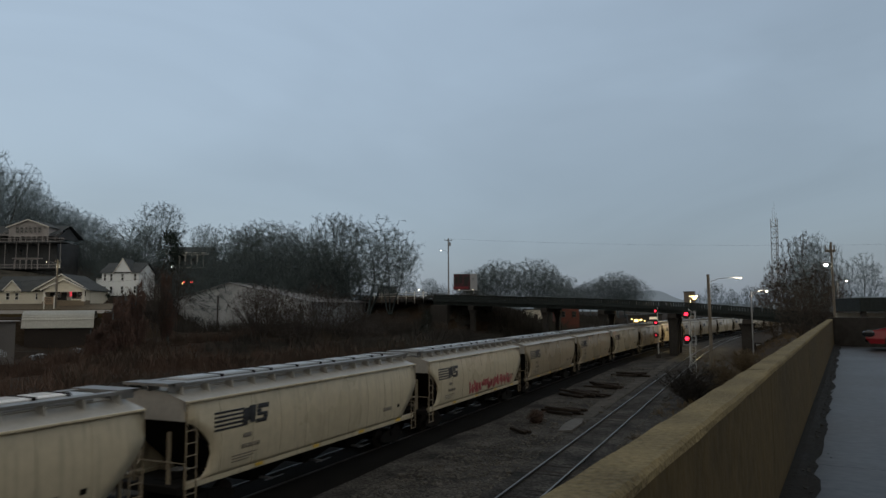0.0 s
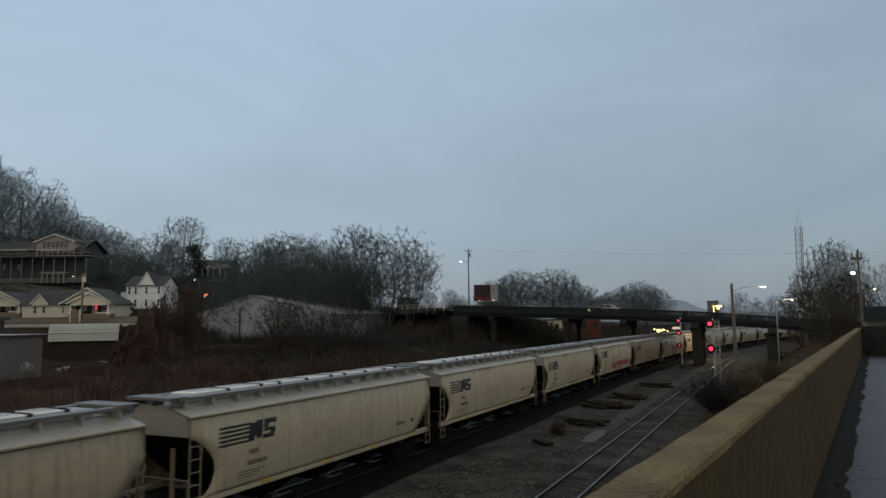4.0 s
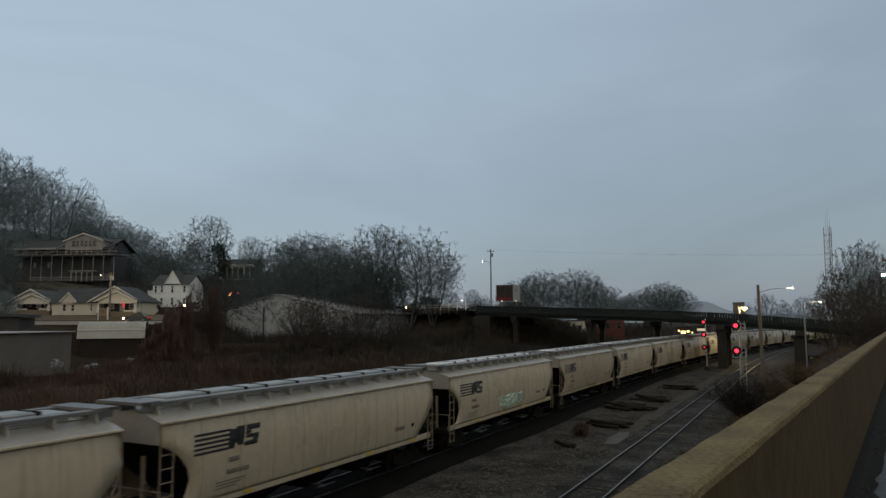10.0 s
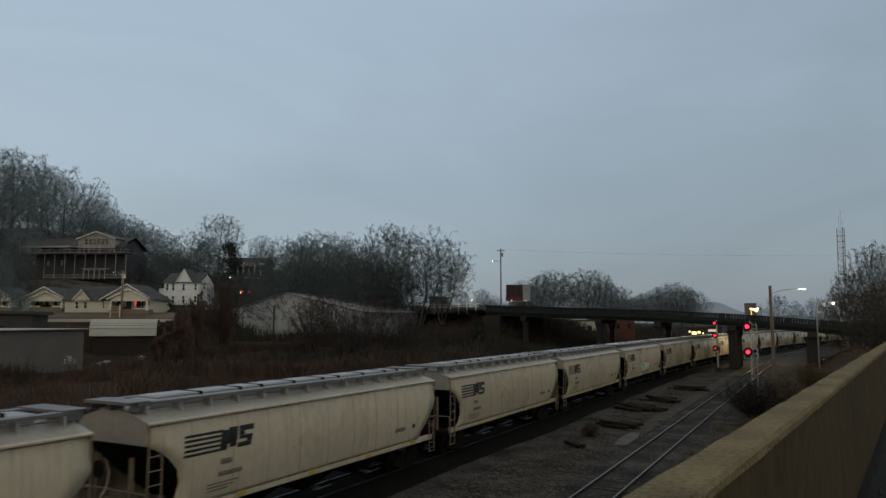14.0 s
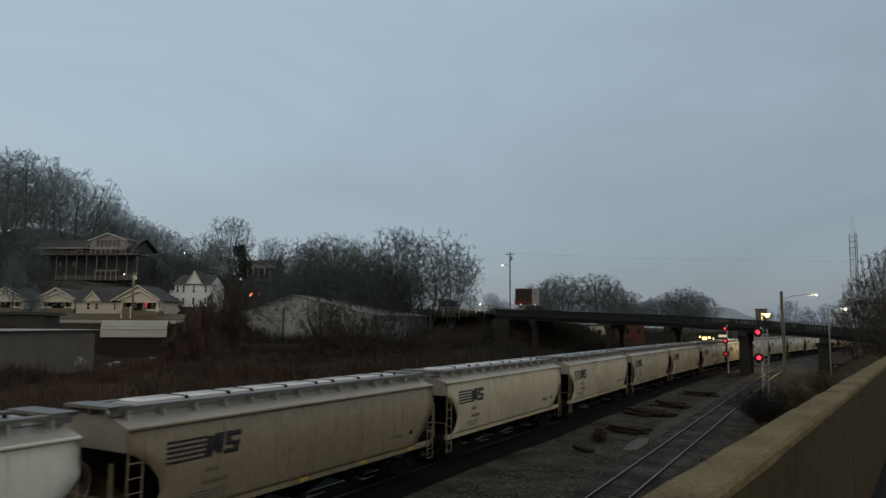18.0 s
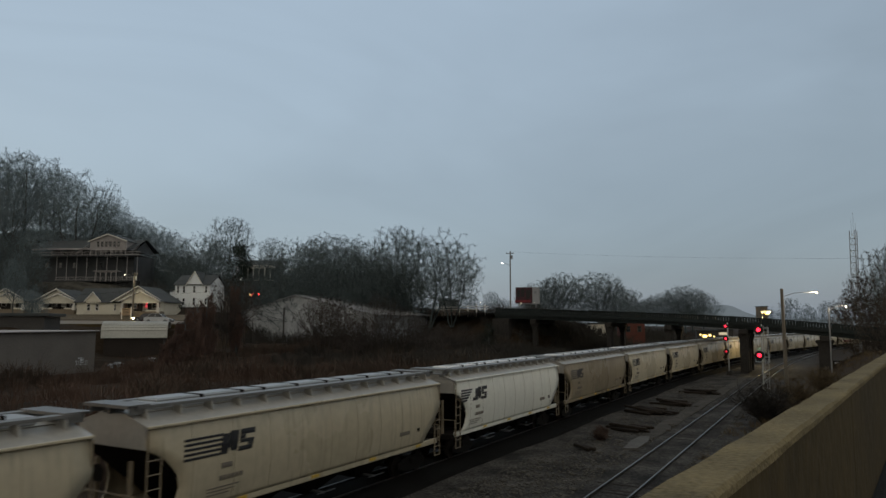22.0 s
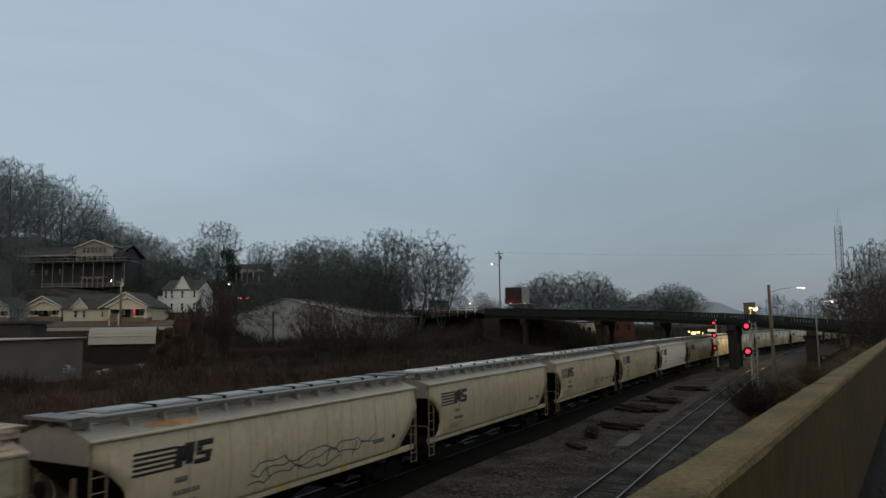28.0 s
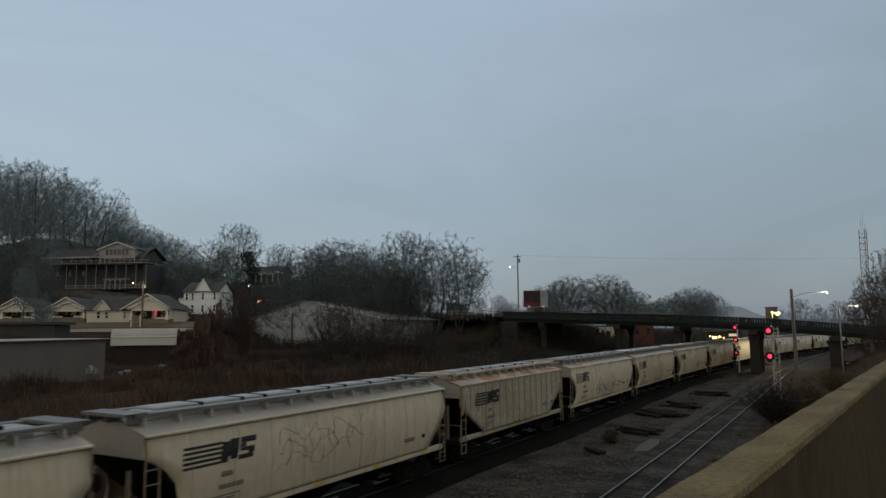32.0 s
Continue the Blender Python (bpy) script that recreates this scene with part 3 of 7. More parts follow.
        piece("hatch_cover", long_lid if d > 1 else short_lid, car, pose(0, y + d / 2, 4.565))
        piece("hatch_strap", strap, car, pose(0, y + d + 0.07, 4.575))
        y, k = y + d + 0.14, k + 1
    def roof_stain(y0, y1, x0, x1):
        """Rust scale lying on the roof slope, with a ragged outline."""
        rnd = random.Random(int(y0 * 50))
        zr = lambda x: 4.0 + (1.56 - x) / 0.94 * 0.27 + 0.012
        n = 16
        g = G()
        for i in range(n + 1):
            y = y0 + (y1 - y0) * i / n
            e = math.sin(math.pi * (0.08 + 0.84 * i / n))
            a, b = x0 + (x1 - x0) * (0.5 - 0.5 * e) + rnd.uniform(0, .2), x1 - (x1 - x0) * 0.4 * (1 - e) - rnd.uniform(0, .16)
            g.v += [(a, y, zr(a)), (b, y, zr(b)), (b, y, zr(b) - 0.02), (a, y, zr(a) - 0.02)]
        for i in range(n):
            g.f += [(i * 4 + k, i * 4 + (k + 1) % 4, i * 4 + 4 + (k + 1) % 4, i * 4 + 4 + k) for k in range(4)]
        g.f += [(3, 2, 1, 0), tuple(n * 4 + k for k in range(4))]
        g.obj("rust_patch", M_RUST, car, "orange rust scale")
    if rust:
        for y0, y1, x0, x1 in ((-4.4, -1.9, 0.9, 1.5), (-1.2, 0.2, 1.1, 1.54), (0.9, 3.4, 1.0, 1.55), (3.8, 4.6, 1.2, 1.5), (5.0, 6.9, 0.95, 1.5), (-6.6, -5.6, 0.7, 1.0)):
            roof_stain(y0, y1, x0, x1)
    # ends
    for sy in (-1, 1):
        y = sy * h
        # roof grey on the ribbed car's end too: its shade put into the colour
        G().prism([(-1.5, y - sy * 0.05, 3.36), (1.5, y - sy * 0.05, 3.36), (1.53, y - sy * 0.05, 3.97), (0.62, y - sy * 0.05, 4.24), (-0.62, y - sy * 0.05, 4.24), (-1.53, y - sy * 0.05, 3.97)], (0, sy * 0.05, 0)).obj("end_sheet", M_ROOF, car)
        # end sheet, sill and platform are black to paint in the end's shade
        G().prism([(-1.46, y - sy * 0.06, 3.38), (1.46, y - sy * 0.06, 3.38), (1.40, y - sy * 2.5, 1.3), (-1.40, y - sy * 2.5, 1.3)], (0, 0, -0.06)).obj("slope_sheet", M_UNDER, car, "sloping end sheet blackened for the shade in the opening")
        g = G().box((0, y - sy * 0.12, 4.56), (2.02, 0.74, 0.035), 0, 0.008)
        for dy in (-0.36, 0.36):
            g.box((0, y - sy * 0.12 + dy, 4.53), (2.02, 0.025, 0.09))
        for dx in (-0.9, 0, 0.9):
            g.box((dx, y - sy * 0.12, 4.42), (0.05, 0.5, 0.26))
        g.obj("crossover_board", M_BOARD if not rust else M_RUSTROOF, car, "grey grating across the roof's end")
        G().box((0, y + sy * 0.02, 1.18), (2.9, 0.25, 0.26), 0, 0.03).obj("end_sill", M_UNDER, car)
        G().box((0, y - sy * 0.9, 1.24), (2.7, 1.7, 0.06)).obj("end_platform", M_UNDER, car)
        for x in (-0.75, 0.75):
            G().box((x, y - sy * 0.12, 2.1), (0.10, 0.10, 1.75)).obj("end_post", M_LADDER, car)
        g = G().tube((-1.5, y - sy * 0.05, 2.02), (1.5, y - sy * 0.05, 2.02), 0.022, n=5)
        for px in (-1.5, 1.5):
            g.tube((px, y - sy * 0.05, 1.25), (px, y - sy * 0.05, 2.02), 0.022, n=5)
        g.obj("end_handrail", M_LADDER, car)
        if sy < 0:
            g = G().tube((-0.55, y - 0.02, 2.55), (-0.55, y + 0.02, 2.55), 0.26, n=16).tube((-0.55, y + 0.02, 2.55), (-0.55, y + 0.16, 2.55), 0.05, n=6)
            g.obj("brake_wheel", M_UNDER, car)
        g = G().tube((0, y, 0.95), (0, y + sy * 0.62, 0.95), 0.09, 0.08, 8)
        g.box((0, y + sy * 0.68, 0.95), (0.26, 0.26, 0.30), 0, 0.05)
        g.obj("coupler", M_UNDER, car)
        for sx in (-1, 1):
            g = G()
            for dy in (0.03, 0.50):
                g.tube((sx * 1.57, y - sy * dy, 0.62), (sx * 1.57, y - sy * dy, 3.10 if dy > 0.1 else 3.9), 0.026, n=5)
            for q in range(7):
                z = 0.66 + q * 0.40
                g.tube((sx * 1.58, y - sy * 0.03, z), (sx * 1.58, y - sy * 0.50, z), 0.018, n=5)
            g.obj("ladder", M_LADDER, car)
        # truck
        cy = y - sy * 1.75
        tr = new("truck")
        tr.parent = car
        tr.matrix_basis = pose(0, cy, 0)
        for sx in (-1, 1):
            G().prism([(sx * 1.02 - 0.06, -1.15, 0.36), (sx * 1.02 - 0.06, -0.5, 0.18), (sx * 1.02 - 0.06, 0.5, 0.18), (sx * 1.02 - 0.06, 1.15, 0.36), (sx * 1.02 - 0.06, 1.15, 0.58), (sx * 1.02 - 0.06, 0.45, 0.80), (sx * 1.02 - 0.06, -0.45, 0.80), (sx * 1.02 - 0.06, -1.15, 0.58)], (0.12, 0, 0)).obj("side_frame", M_UNDER, tr)
            for wy in (-0.89, 0.89):
                g = G().tube((sx * 0.70, wy, 0.457), (sx * 0.83, wy, 0.457), 0.457, n=20)
                g.tube((sx * 0.68, wy, 0.457), (sx * 0.70, wy, 0.457), 0.485, n=20)
                g.obj("wheel", M_WHEEL, tr)
        G().box((0, 0, 0.62), (2.3, 0.40, 0.30), 0, 0.04).obj("bolster", M_UNDER, tr)
        for wy in (-0.89, 0.89):
            G().tube((-1.1, wy, 0.457), (1.1, wy, 0.457), 0.08, n=8).obj("axle", M_UNDER, tr)
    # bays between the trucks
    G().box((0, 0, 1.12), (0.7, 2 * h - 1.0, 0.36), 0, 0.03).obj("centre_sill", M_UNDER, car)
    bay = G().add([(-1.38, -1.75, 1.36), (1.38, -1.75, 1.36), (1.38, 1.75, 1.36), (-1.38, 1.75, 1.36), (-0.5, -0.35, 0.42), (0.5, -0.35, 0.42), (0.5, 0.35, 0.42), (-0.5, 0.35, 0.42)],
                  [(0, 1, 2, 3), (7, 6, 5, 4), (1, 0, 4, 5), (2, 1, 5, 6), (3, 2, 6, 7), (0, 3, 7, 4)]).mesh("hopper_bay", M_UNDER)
    gate = G().tube((-1.2, 0, 0), (1.2, 0, 0), 0.05, n=6).mesh("gate_rod", M_STEEL)
    for j in (-1, 0, 1):
        piece("hopper_bay", bay, car, pose(0, j * (h - 3.6) * 0.72, 0))
        # bright bar added to draw the glints under the sill
        G().box((1.22, j * (h - 3.6) * 0.72 + 0.1, 0.52), (0.03, 1.1, 0.03)).obj("outlet_rail", M_STEEL, car, "bright outlet rail added to draw a glint")
        piece("gate_rod", gate, car, pose(0, j * (h - 3.6) * 0.72, 0.5))
    # lettering: stripes and two slanted blocks, then grey bars
    xf = lambda k: side_point(1, k, ribbed)[0] + (0.012 if not ribbed else 0.05)
    def plate(name, y0, y1, z0, z1, material, lean=0.0, parent=car):
        k0, k1 = (z0 - 1.38) / 2.59, (z1 - 1.38) / 2.59
        km = (k0 + k1) / 2
        zm = (z0 + z1) / 2
        a, b, c = xf(k0) + 0.004, xf(km) + 0.012, xf(k1) + 0.004
        dl = lean * (z1 - z0)
        g = G().add([(a, y0, z0), (a, y1, z0), (b, y1 + dl / 2, zm), (b, y0 + dl / 2, zm), (c, y1 + dl, z1), (c, y0 + dl, z1)], [(0, 1, 2, 3), (3, 2, 4, 5)])
        k = len(g.v)
        g.v += [(x - 0.02, y, z) for x, y, z in g.v]
        g.f += [(3 + k, 2 + k, 1 + k, 0 + k), (5 + k, 4 + k, 2 + k, 3 + k), (0, k, 1 + k, 1), (1, 1 + k, 2 + k, 2), (2, 2 + k, 4 + k, 4), (4, 4 + k, 5 + k, 5), (5, 5 + k, 3 + k, 3), (3, 3 + k, k, 0)]
        return g.obj(name, material, parent)
    if not ribbed:
        for q in range(9):
            y = -h + 1.6 + (2 * h - 3.4) * q / 8
            G().path([(side_point(1, k / 10, False)[0] - 0.004, y, side_point(1, k / 10, False)[1]) for k in range(11)], 0.012, 4).obj("weld_seam", M_SEAM, car)
    y0 = -h + (1.30 if not ribbed else 1.62)
    zt, zb = 3.50, 2.84
    if logo == "bars":
        for q in range(5):
            plate("logo_stripe", y0 - 0.015 * q, y0 + 1.52 - 0.05 * q, zt - 0.102 - q * 0.1395, zt - 0.030 - q * 0.1395, M_BLACK)
        ls = y0 + 1.34
    else:
        y0 = -h + 0.62
        for q in range(5):
            plate("logo_stripe", y0 - 0.04 * q, y0 + 1.22 - 0.17 * q, zt - 0.115 - q * 0.128, zt - 0.03 - q * 0.128, M_BLACK, 0.5)
        ls = y0 + 1.50
        plate("logo_wedge", ls - 0.30, ls - 0.02, zb, zb + 0.16, M_BLACK, 0.5)
    # two slanted blocks, each cut by slits
    lean = 0.24
    for a, b, c, d in ((0.0, 0.27, 0.0, 0.60), (0.29, 0.36, 0.16, 0.66), (0.38, 0.64, 0.06, 0.66), (0.72, 1.32, 0.49, 0.66), (0.72, 0.94, 0.36, 0.48), (0.74, 1.30, 0.24, 0.35), (1.08, 1.30, 0.15, 0.235), (0.70, 1.28, 0.0, 0.14)):
        plate("logo_block", ls + a * 1.05 + lean * c, ls + b * 1.05 + lean * c, zb + c, zb + d, M_BLACK, lean)
    plate("reporting_mark_bar", ls + 0.05, ls + 0.50, 2.42, 2.58, M_GREYMARK)
    for q in range(6):
        plate("number_bar", ls + q * 0.17, ls + 0.12 + q * 0.17, 2.05, 2.20, M_GREYMARK)
    for q in range(3):
        plate("data_bar", y0 + 0.9, y0 + 2.2 - 0.2 * q, 1.84 - 0.10 * q, 1.88 - 0.10 * q, M_GREYMARK)
    plate("data_bar", h - 3.6, h - 2.8, 1.95, 2.12, M_GREYMARK)
    plate("placard", h - 2.15, h - 1.95, 1.98, 2.14, M_UNDER)
    STAINS.append(roof_stain)
    return car, plate


def scribble(plate, y0, y1, z0, z1, material, seed, thick=0.05, outline=None):
    """Spray paint: a tangle of short strokes, or the looping outline of letters on the car given."""
    rnd = random.Random(seed)
    if outline:
        for line in range(3):
            pts, n = [], int((y1 - y0) * 6)
            for i in range(n + 1):
                f = i / n
                y = y0 + (y1 - y0) * f + 0.16 * math.sin(f * 31 + line)
                k = (0.25, 0.55, 0.85)[line] + 0.13 * math.sin(f * (13 + 4 * line) + seed) + 0.09 * math.sin(f * 41 + line * 2)
                z = z0 + (z1 - z0) * k
                pts.append((side_point(1, (z - 1.38) / 2.59, False)[0] + 0.006, y, z))
            cutoff = (0, n) if line else (0, int(n * 0.7))
            G().path(pts[cutoff[0]:cutoff[1] + 1], thick / 2, 4).obj("paint_stroke", material, outline)
        for i in range(4):
            y = y0 + (y1 - y0) * (i + 0.6) / 4.4
            pts = [(side_point(1, (z - 1.38) / 2.59, False)[0] + 0.006, y + 0.12 * math.sin(z * 5 + i), z) for z in [z0 + (z1 - z0) * (0.2 + 0.6 * q / 6) for q in range(7)]]
            G().path(pts, thick / 2, 4).obj("paint_stroke", material, outline)
        return
    n = int((y1 - y0) / 0.24)
    for i in range(n):
        y = y0 + (y1 - y0) * i / n
        a, b = sorted((rnd.uniform(z0, z0 + 0.45 * (z1 - z0)), rnd.uniform(z0 + 0.5 * (z1 - z0), z1)))
        plate("paint_stroke", y, y + rnd.uniform(0.10, 0.26), a, b, material, rnd.uniform(-0.5, 0.5))


L_STD, P_STD, L_WHITE, P_WHITE, L_RIB, P_RIB = 16.55, 18.09, 15.1, 16.6, 14.45, 15.96
LAB = {"t0g": "pale tan curved-side covered hopper car with grey roof", "t0w": "pale tan covered hopper car with bright hatches", "t1w": "tan curved-side covered hopper car with bright hatches", "t1g": "tan curved-side covered hopper car with grey roof",
       "t2g": "dull tan covered hopper car with streaked sides", "t2w": "dull tan covered hopper car with bright hatches",
       "t3w": "brown-tan covered hopper car darkened for dim light with bright hatches", "t3g": "brown-tan covered hopper car darkened for dim light",
       "white": "newer pale grey covered hopper car", "rib": "rusty ribbed-side covered hopper car"}
SIDE = {"t0": M_TAN0, "t1": M_TAN, "t2": M_TAN2, "t3": M_TAN3}
MADE = {}


def get_car(style):
    if style == "white":
        return hopper_car(L_WHITE, M_WHITE_CAR, "w", label=LAB[style], logo="slant")[0]
    if style == "rib":
        return hopper_car(L_RIB, M_RIB, "g", True, True, LAB[style])[0]
    if style not in MADE:
        MADE[style] = hopper_car(L_STD, SIDE[style[:2]], style[2], label=LAB[style])[0]
        return MADE[style]
    return copy_thing(MADE[style], Matrix())


# shifts along the track, fitted to each car's place in the camera's view
CAR_SHIFT = {-1: 0.0, 0: -0.15, 1: -0.28, 2: 0.0, 3: -0.15, 4: -0.3, 5: -0.6, 6: -0.3, 7: -0.4, 8: -0.58, 9: -0.38, 10: -0.2, 11: -0.32, 12: -0.4, 13: -0.65, 14: -0.25, 15: -0.3}
TRAIN = []


def build_train():
    order = {-1: "paint_red", 1: "t1w", 2: "t1w", 3: "t2w", 4: "paint_green", 5: "t1g", 6: "t1g", 7: "t0g", 8: "t0w", 9: "t3w", 10: "white", 11: "t1g", 12: "paint_faint", 13: "t1w", 14: "paint_blue", 15: "rib", 16: "paint_outline", 17: "t0g", 18: "t1g"}
    # leading cars: the dimmer light far off is put into darker paint
    rest = ("t3g", "t2g", "t3g", "t3g", "t2w")
    front = 33.98
    fronts = {}
    for k in range(0, -14, -1):
        fronts[k] = front - k * P_STD
    at_ = front
    for k in range(0, 19):
        fronts[k] = at_
        at_ -= {"white": P_WHITE, "rib": P_RIB}.get(order.get(k, ""), P_STD)
    for k in range(-13, 19):
        style = order.get(k, rest[k % 5] if k < -1 else "t1g")
        if style.startswith("paint"):
            base = {"paint_red": ("t1", "g"), "paint_green": ("t1", "w"), "paint_faint": ("t1", "w"), "paint_blue": ("t0", "g"), "paint_outline": ("t0", "g")}[style]
            car, plate = hopper_car(L_STD, SIDE[base[0]], base[1], label={"paint_red": "tan covered hopper car with red spray paint low down", "paint_green": "tan covered hopper car with pale green spray paint", "paint_faint": "tan covered hopper car with faint dark spray paint", "paint_blue": "tan covered hopper car with blue-black painted scrawl", "paint_outline": "tan covered hopper car with faded outline scrawl"}[style])
            if style == "paint_red":
                scribble(plate, -2.2, 6.3, 1.5, 2.35, M_RED_PAINT, 1)
            elif style == "paint_green":
                scribble(plate, -1.7, 1.9, 1.48, 2.40, M_GREEN_PAINT, 2)
                scribble(plate, -1.6, 1.8, 1.5, 2.35, M_GREEN_PAINT, 7, 0.10, car)
            elif style == "paint_faint":
                scribble(plate, 1.0, 4.0, 1.6, 2.3, M_GREYMARK, 3, 0.05, car)
            elif style == "paint_blue":
                scribble(plate, -2.6, 4.6, 1.62, 2.45, M_BLUE_PAINT, 4, 0.04, car)
                STAINS[-1](-6.4, -4.4, 0.85, 1.5)
            else:
                scribble(plate, -3.2, 1.6, 2.0, 3.5, M_GREYMARK, 5, 0.02, car)
            length = L_STD
        else:
            car = get_car(style)
            length = {"white": L_WHITE, "rib": L_RIB}.get(style, L_STD)
        TRAIN.append((car, fronts[k] - length / 2 + CAR_SHIFT.get(k, -0.1 if k < 0 else -0.4)))


V_TRAIN = 8.8
build_train()


# ---- parapet and parking deck ----
WALL = Matrix.Translation((-0.535, 1.93, 0)) @ Matrix.Rotation(radians(-6.03), 4, "Z")
FLOOR = 5.364


def build_wall():
    wall = new("wall_parapet")
    wall.matrix_basis = WALL
    tagged(wall, "long tan concrete parapet wall beside the parking deck", "", "", "structure")
    joint = 6.1
    y = -8.0
    while y < 30.6:
        e = min(y + joint, 30.9)
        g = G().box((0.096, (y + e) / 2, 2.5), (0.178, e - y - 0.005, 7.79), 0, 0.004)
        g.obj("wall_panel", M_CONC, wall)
        y += joint
    y = -8.0
    while y < 30.6:
        e = min(y + joint, 30.9)
        g = G()
        n = 24
        rnd = random.Random(int(y * 10))
        prof = [(0.0, 6.372), (0.002, 6.390), (0.014, 6.408), (0.176, 6.414), (0.190, 6.400), (0.192, 6.372)]
        for i in range(n + 1):
            yy = y + 0.002 + (e - y - 0.004) * i / n
            for x, z in prof:
                g.v.append((x + rnd.uniform(-.002, .002), yy, z + 0.020 + rnd.uniform(-.004, .004) * (z > 6.3)))
        k = len(prof)
        for i in range(n):
            g.f += [(i * k + j, (i + 1) * k + j, (i + 1) * k + j + 1, i * k + j + 1) for j in range(k - 1)]
        g.f += [tuple(range(k)), tuple(n * k + j for j in range(k - 1, -1, -1))]
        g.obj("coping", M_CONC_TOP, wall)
        y += joint
    end = G().box((4.6, 30.98, 5.86), (9.2, 0.16, 1.30), 0, 0.015)
    setting("wall_end", end, M_PIER, "dark low wall closing the deck").matrix_basis = WALL
    deck_ob = new("pavement_deck")
    deck_ob.matrix_basis = WALL
    tagged(deck_ob, "wet grey concrete parking deck with puddles", "", "", "structure")
    for i in range(7):
        for j in range(3):
            G().box((2.75 + j * 5.0, -8.9 + i * 6.0, FLOOR - 0.15), (4.997, 5.997, 0.30), 0, 0.003).obj("slab", M_DECK, deck_ob)
    # drain strip, ragged with silt; the wall's shade is put into its black
    kerb = G()
    rnd = random.Random(12)
    for i in range(196):
        yy = -8.0 + 0.2 * i
        w = 0.42 + 0.09 * noise.noise(Vector((yy * 0.9, 2, 0))) + 0.05 * noise.noise(Vector((yy * 3.1, 5, 0)))
        for x, z in ((0.19, 0.045), (0.26, 0.035 + 0.01 * rnd.random()), (w * 0.8, 0.014), (w, 0.004)):
            kerb.v.append((x, yy, FLOOR + z))
    kerb.f = [(i * 4 + j, i * 4 + j + 1, i * 4 + j + 5, i * 4 + j + 4) for i in range(195) for j in range(3)]
    setting("trim_kerb", kerb, mat("silt_and_shade_black", (0.012, 0.011, 0.009), 0.8, 0.45, 5, 0.8, spec=0.15), "drain strip dark with silt and painted shade along the wall's foot").matrix_basis = WALL
    mess = G()
    for i in range(420):
        yy = rnd.uniform(1, 30)
        xx = 0.22 + abs(rnd.gauss(0, 0.09))
        r = rnd.uniform(0.005, 0.014)
        mess.box((xx, yy, FLOOR + 0.02 + r * 0.3), (r * 2, r * 2.4, r), rnd.uniform(0, 90), r * 0.3)
    s = mess.obj("leaf_litter", M_BANK, None)
    s.matrix_basis = WALL
    tagged(s, "dark leaf litter along the wall's foot", "litter", "", "stuff")


build_wall()


# ---- bridge ----
SPAN = ((-60, 9.75), (-52, 9.59), (-36.6, 9.03), (-22.7, 8.50), (-10.6, 7.86), (0, 6.95), (5, 6.45), (14, 5.6), (30, 4.6))


def deck_z(x):
    for (a, p), (b, q) in zip(SPAN, SPAN[1:]):
        if x <= b:
            break
    k = (x - a) / (b - a)
    return p + (q - p) * k


def bridge_y(x):
    return 107 - 0.085 * (x + 1)


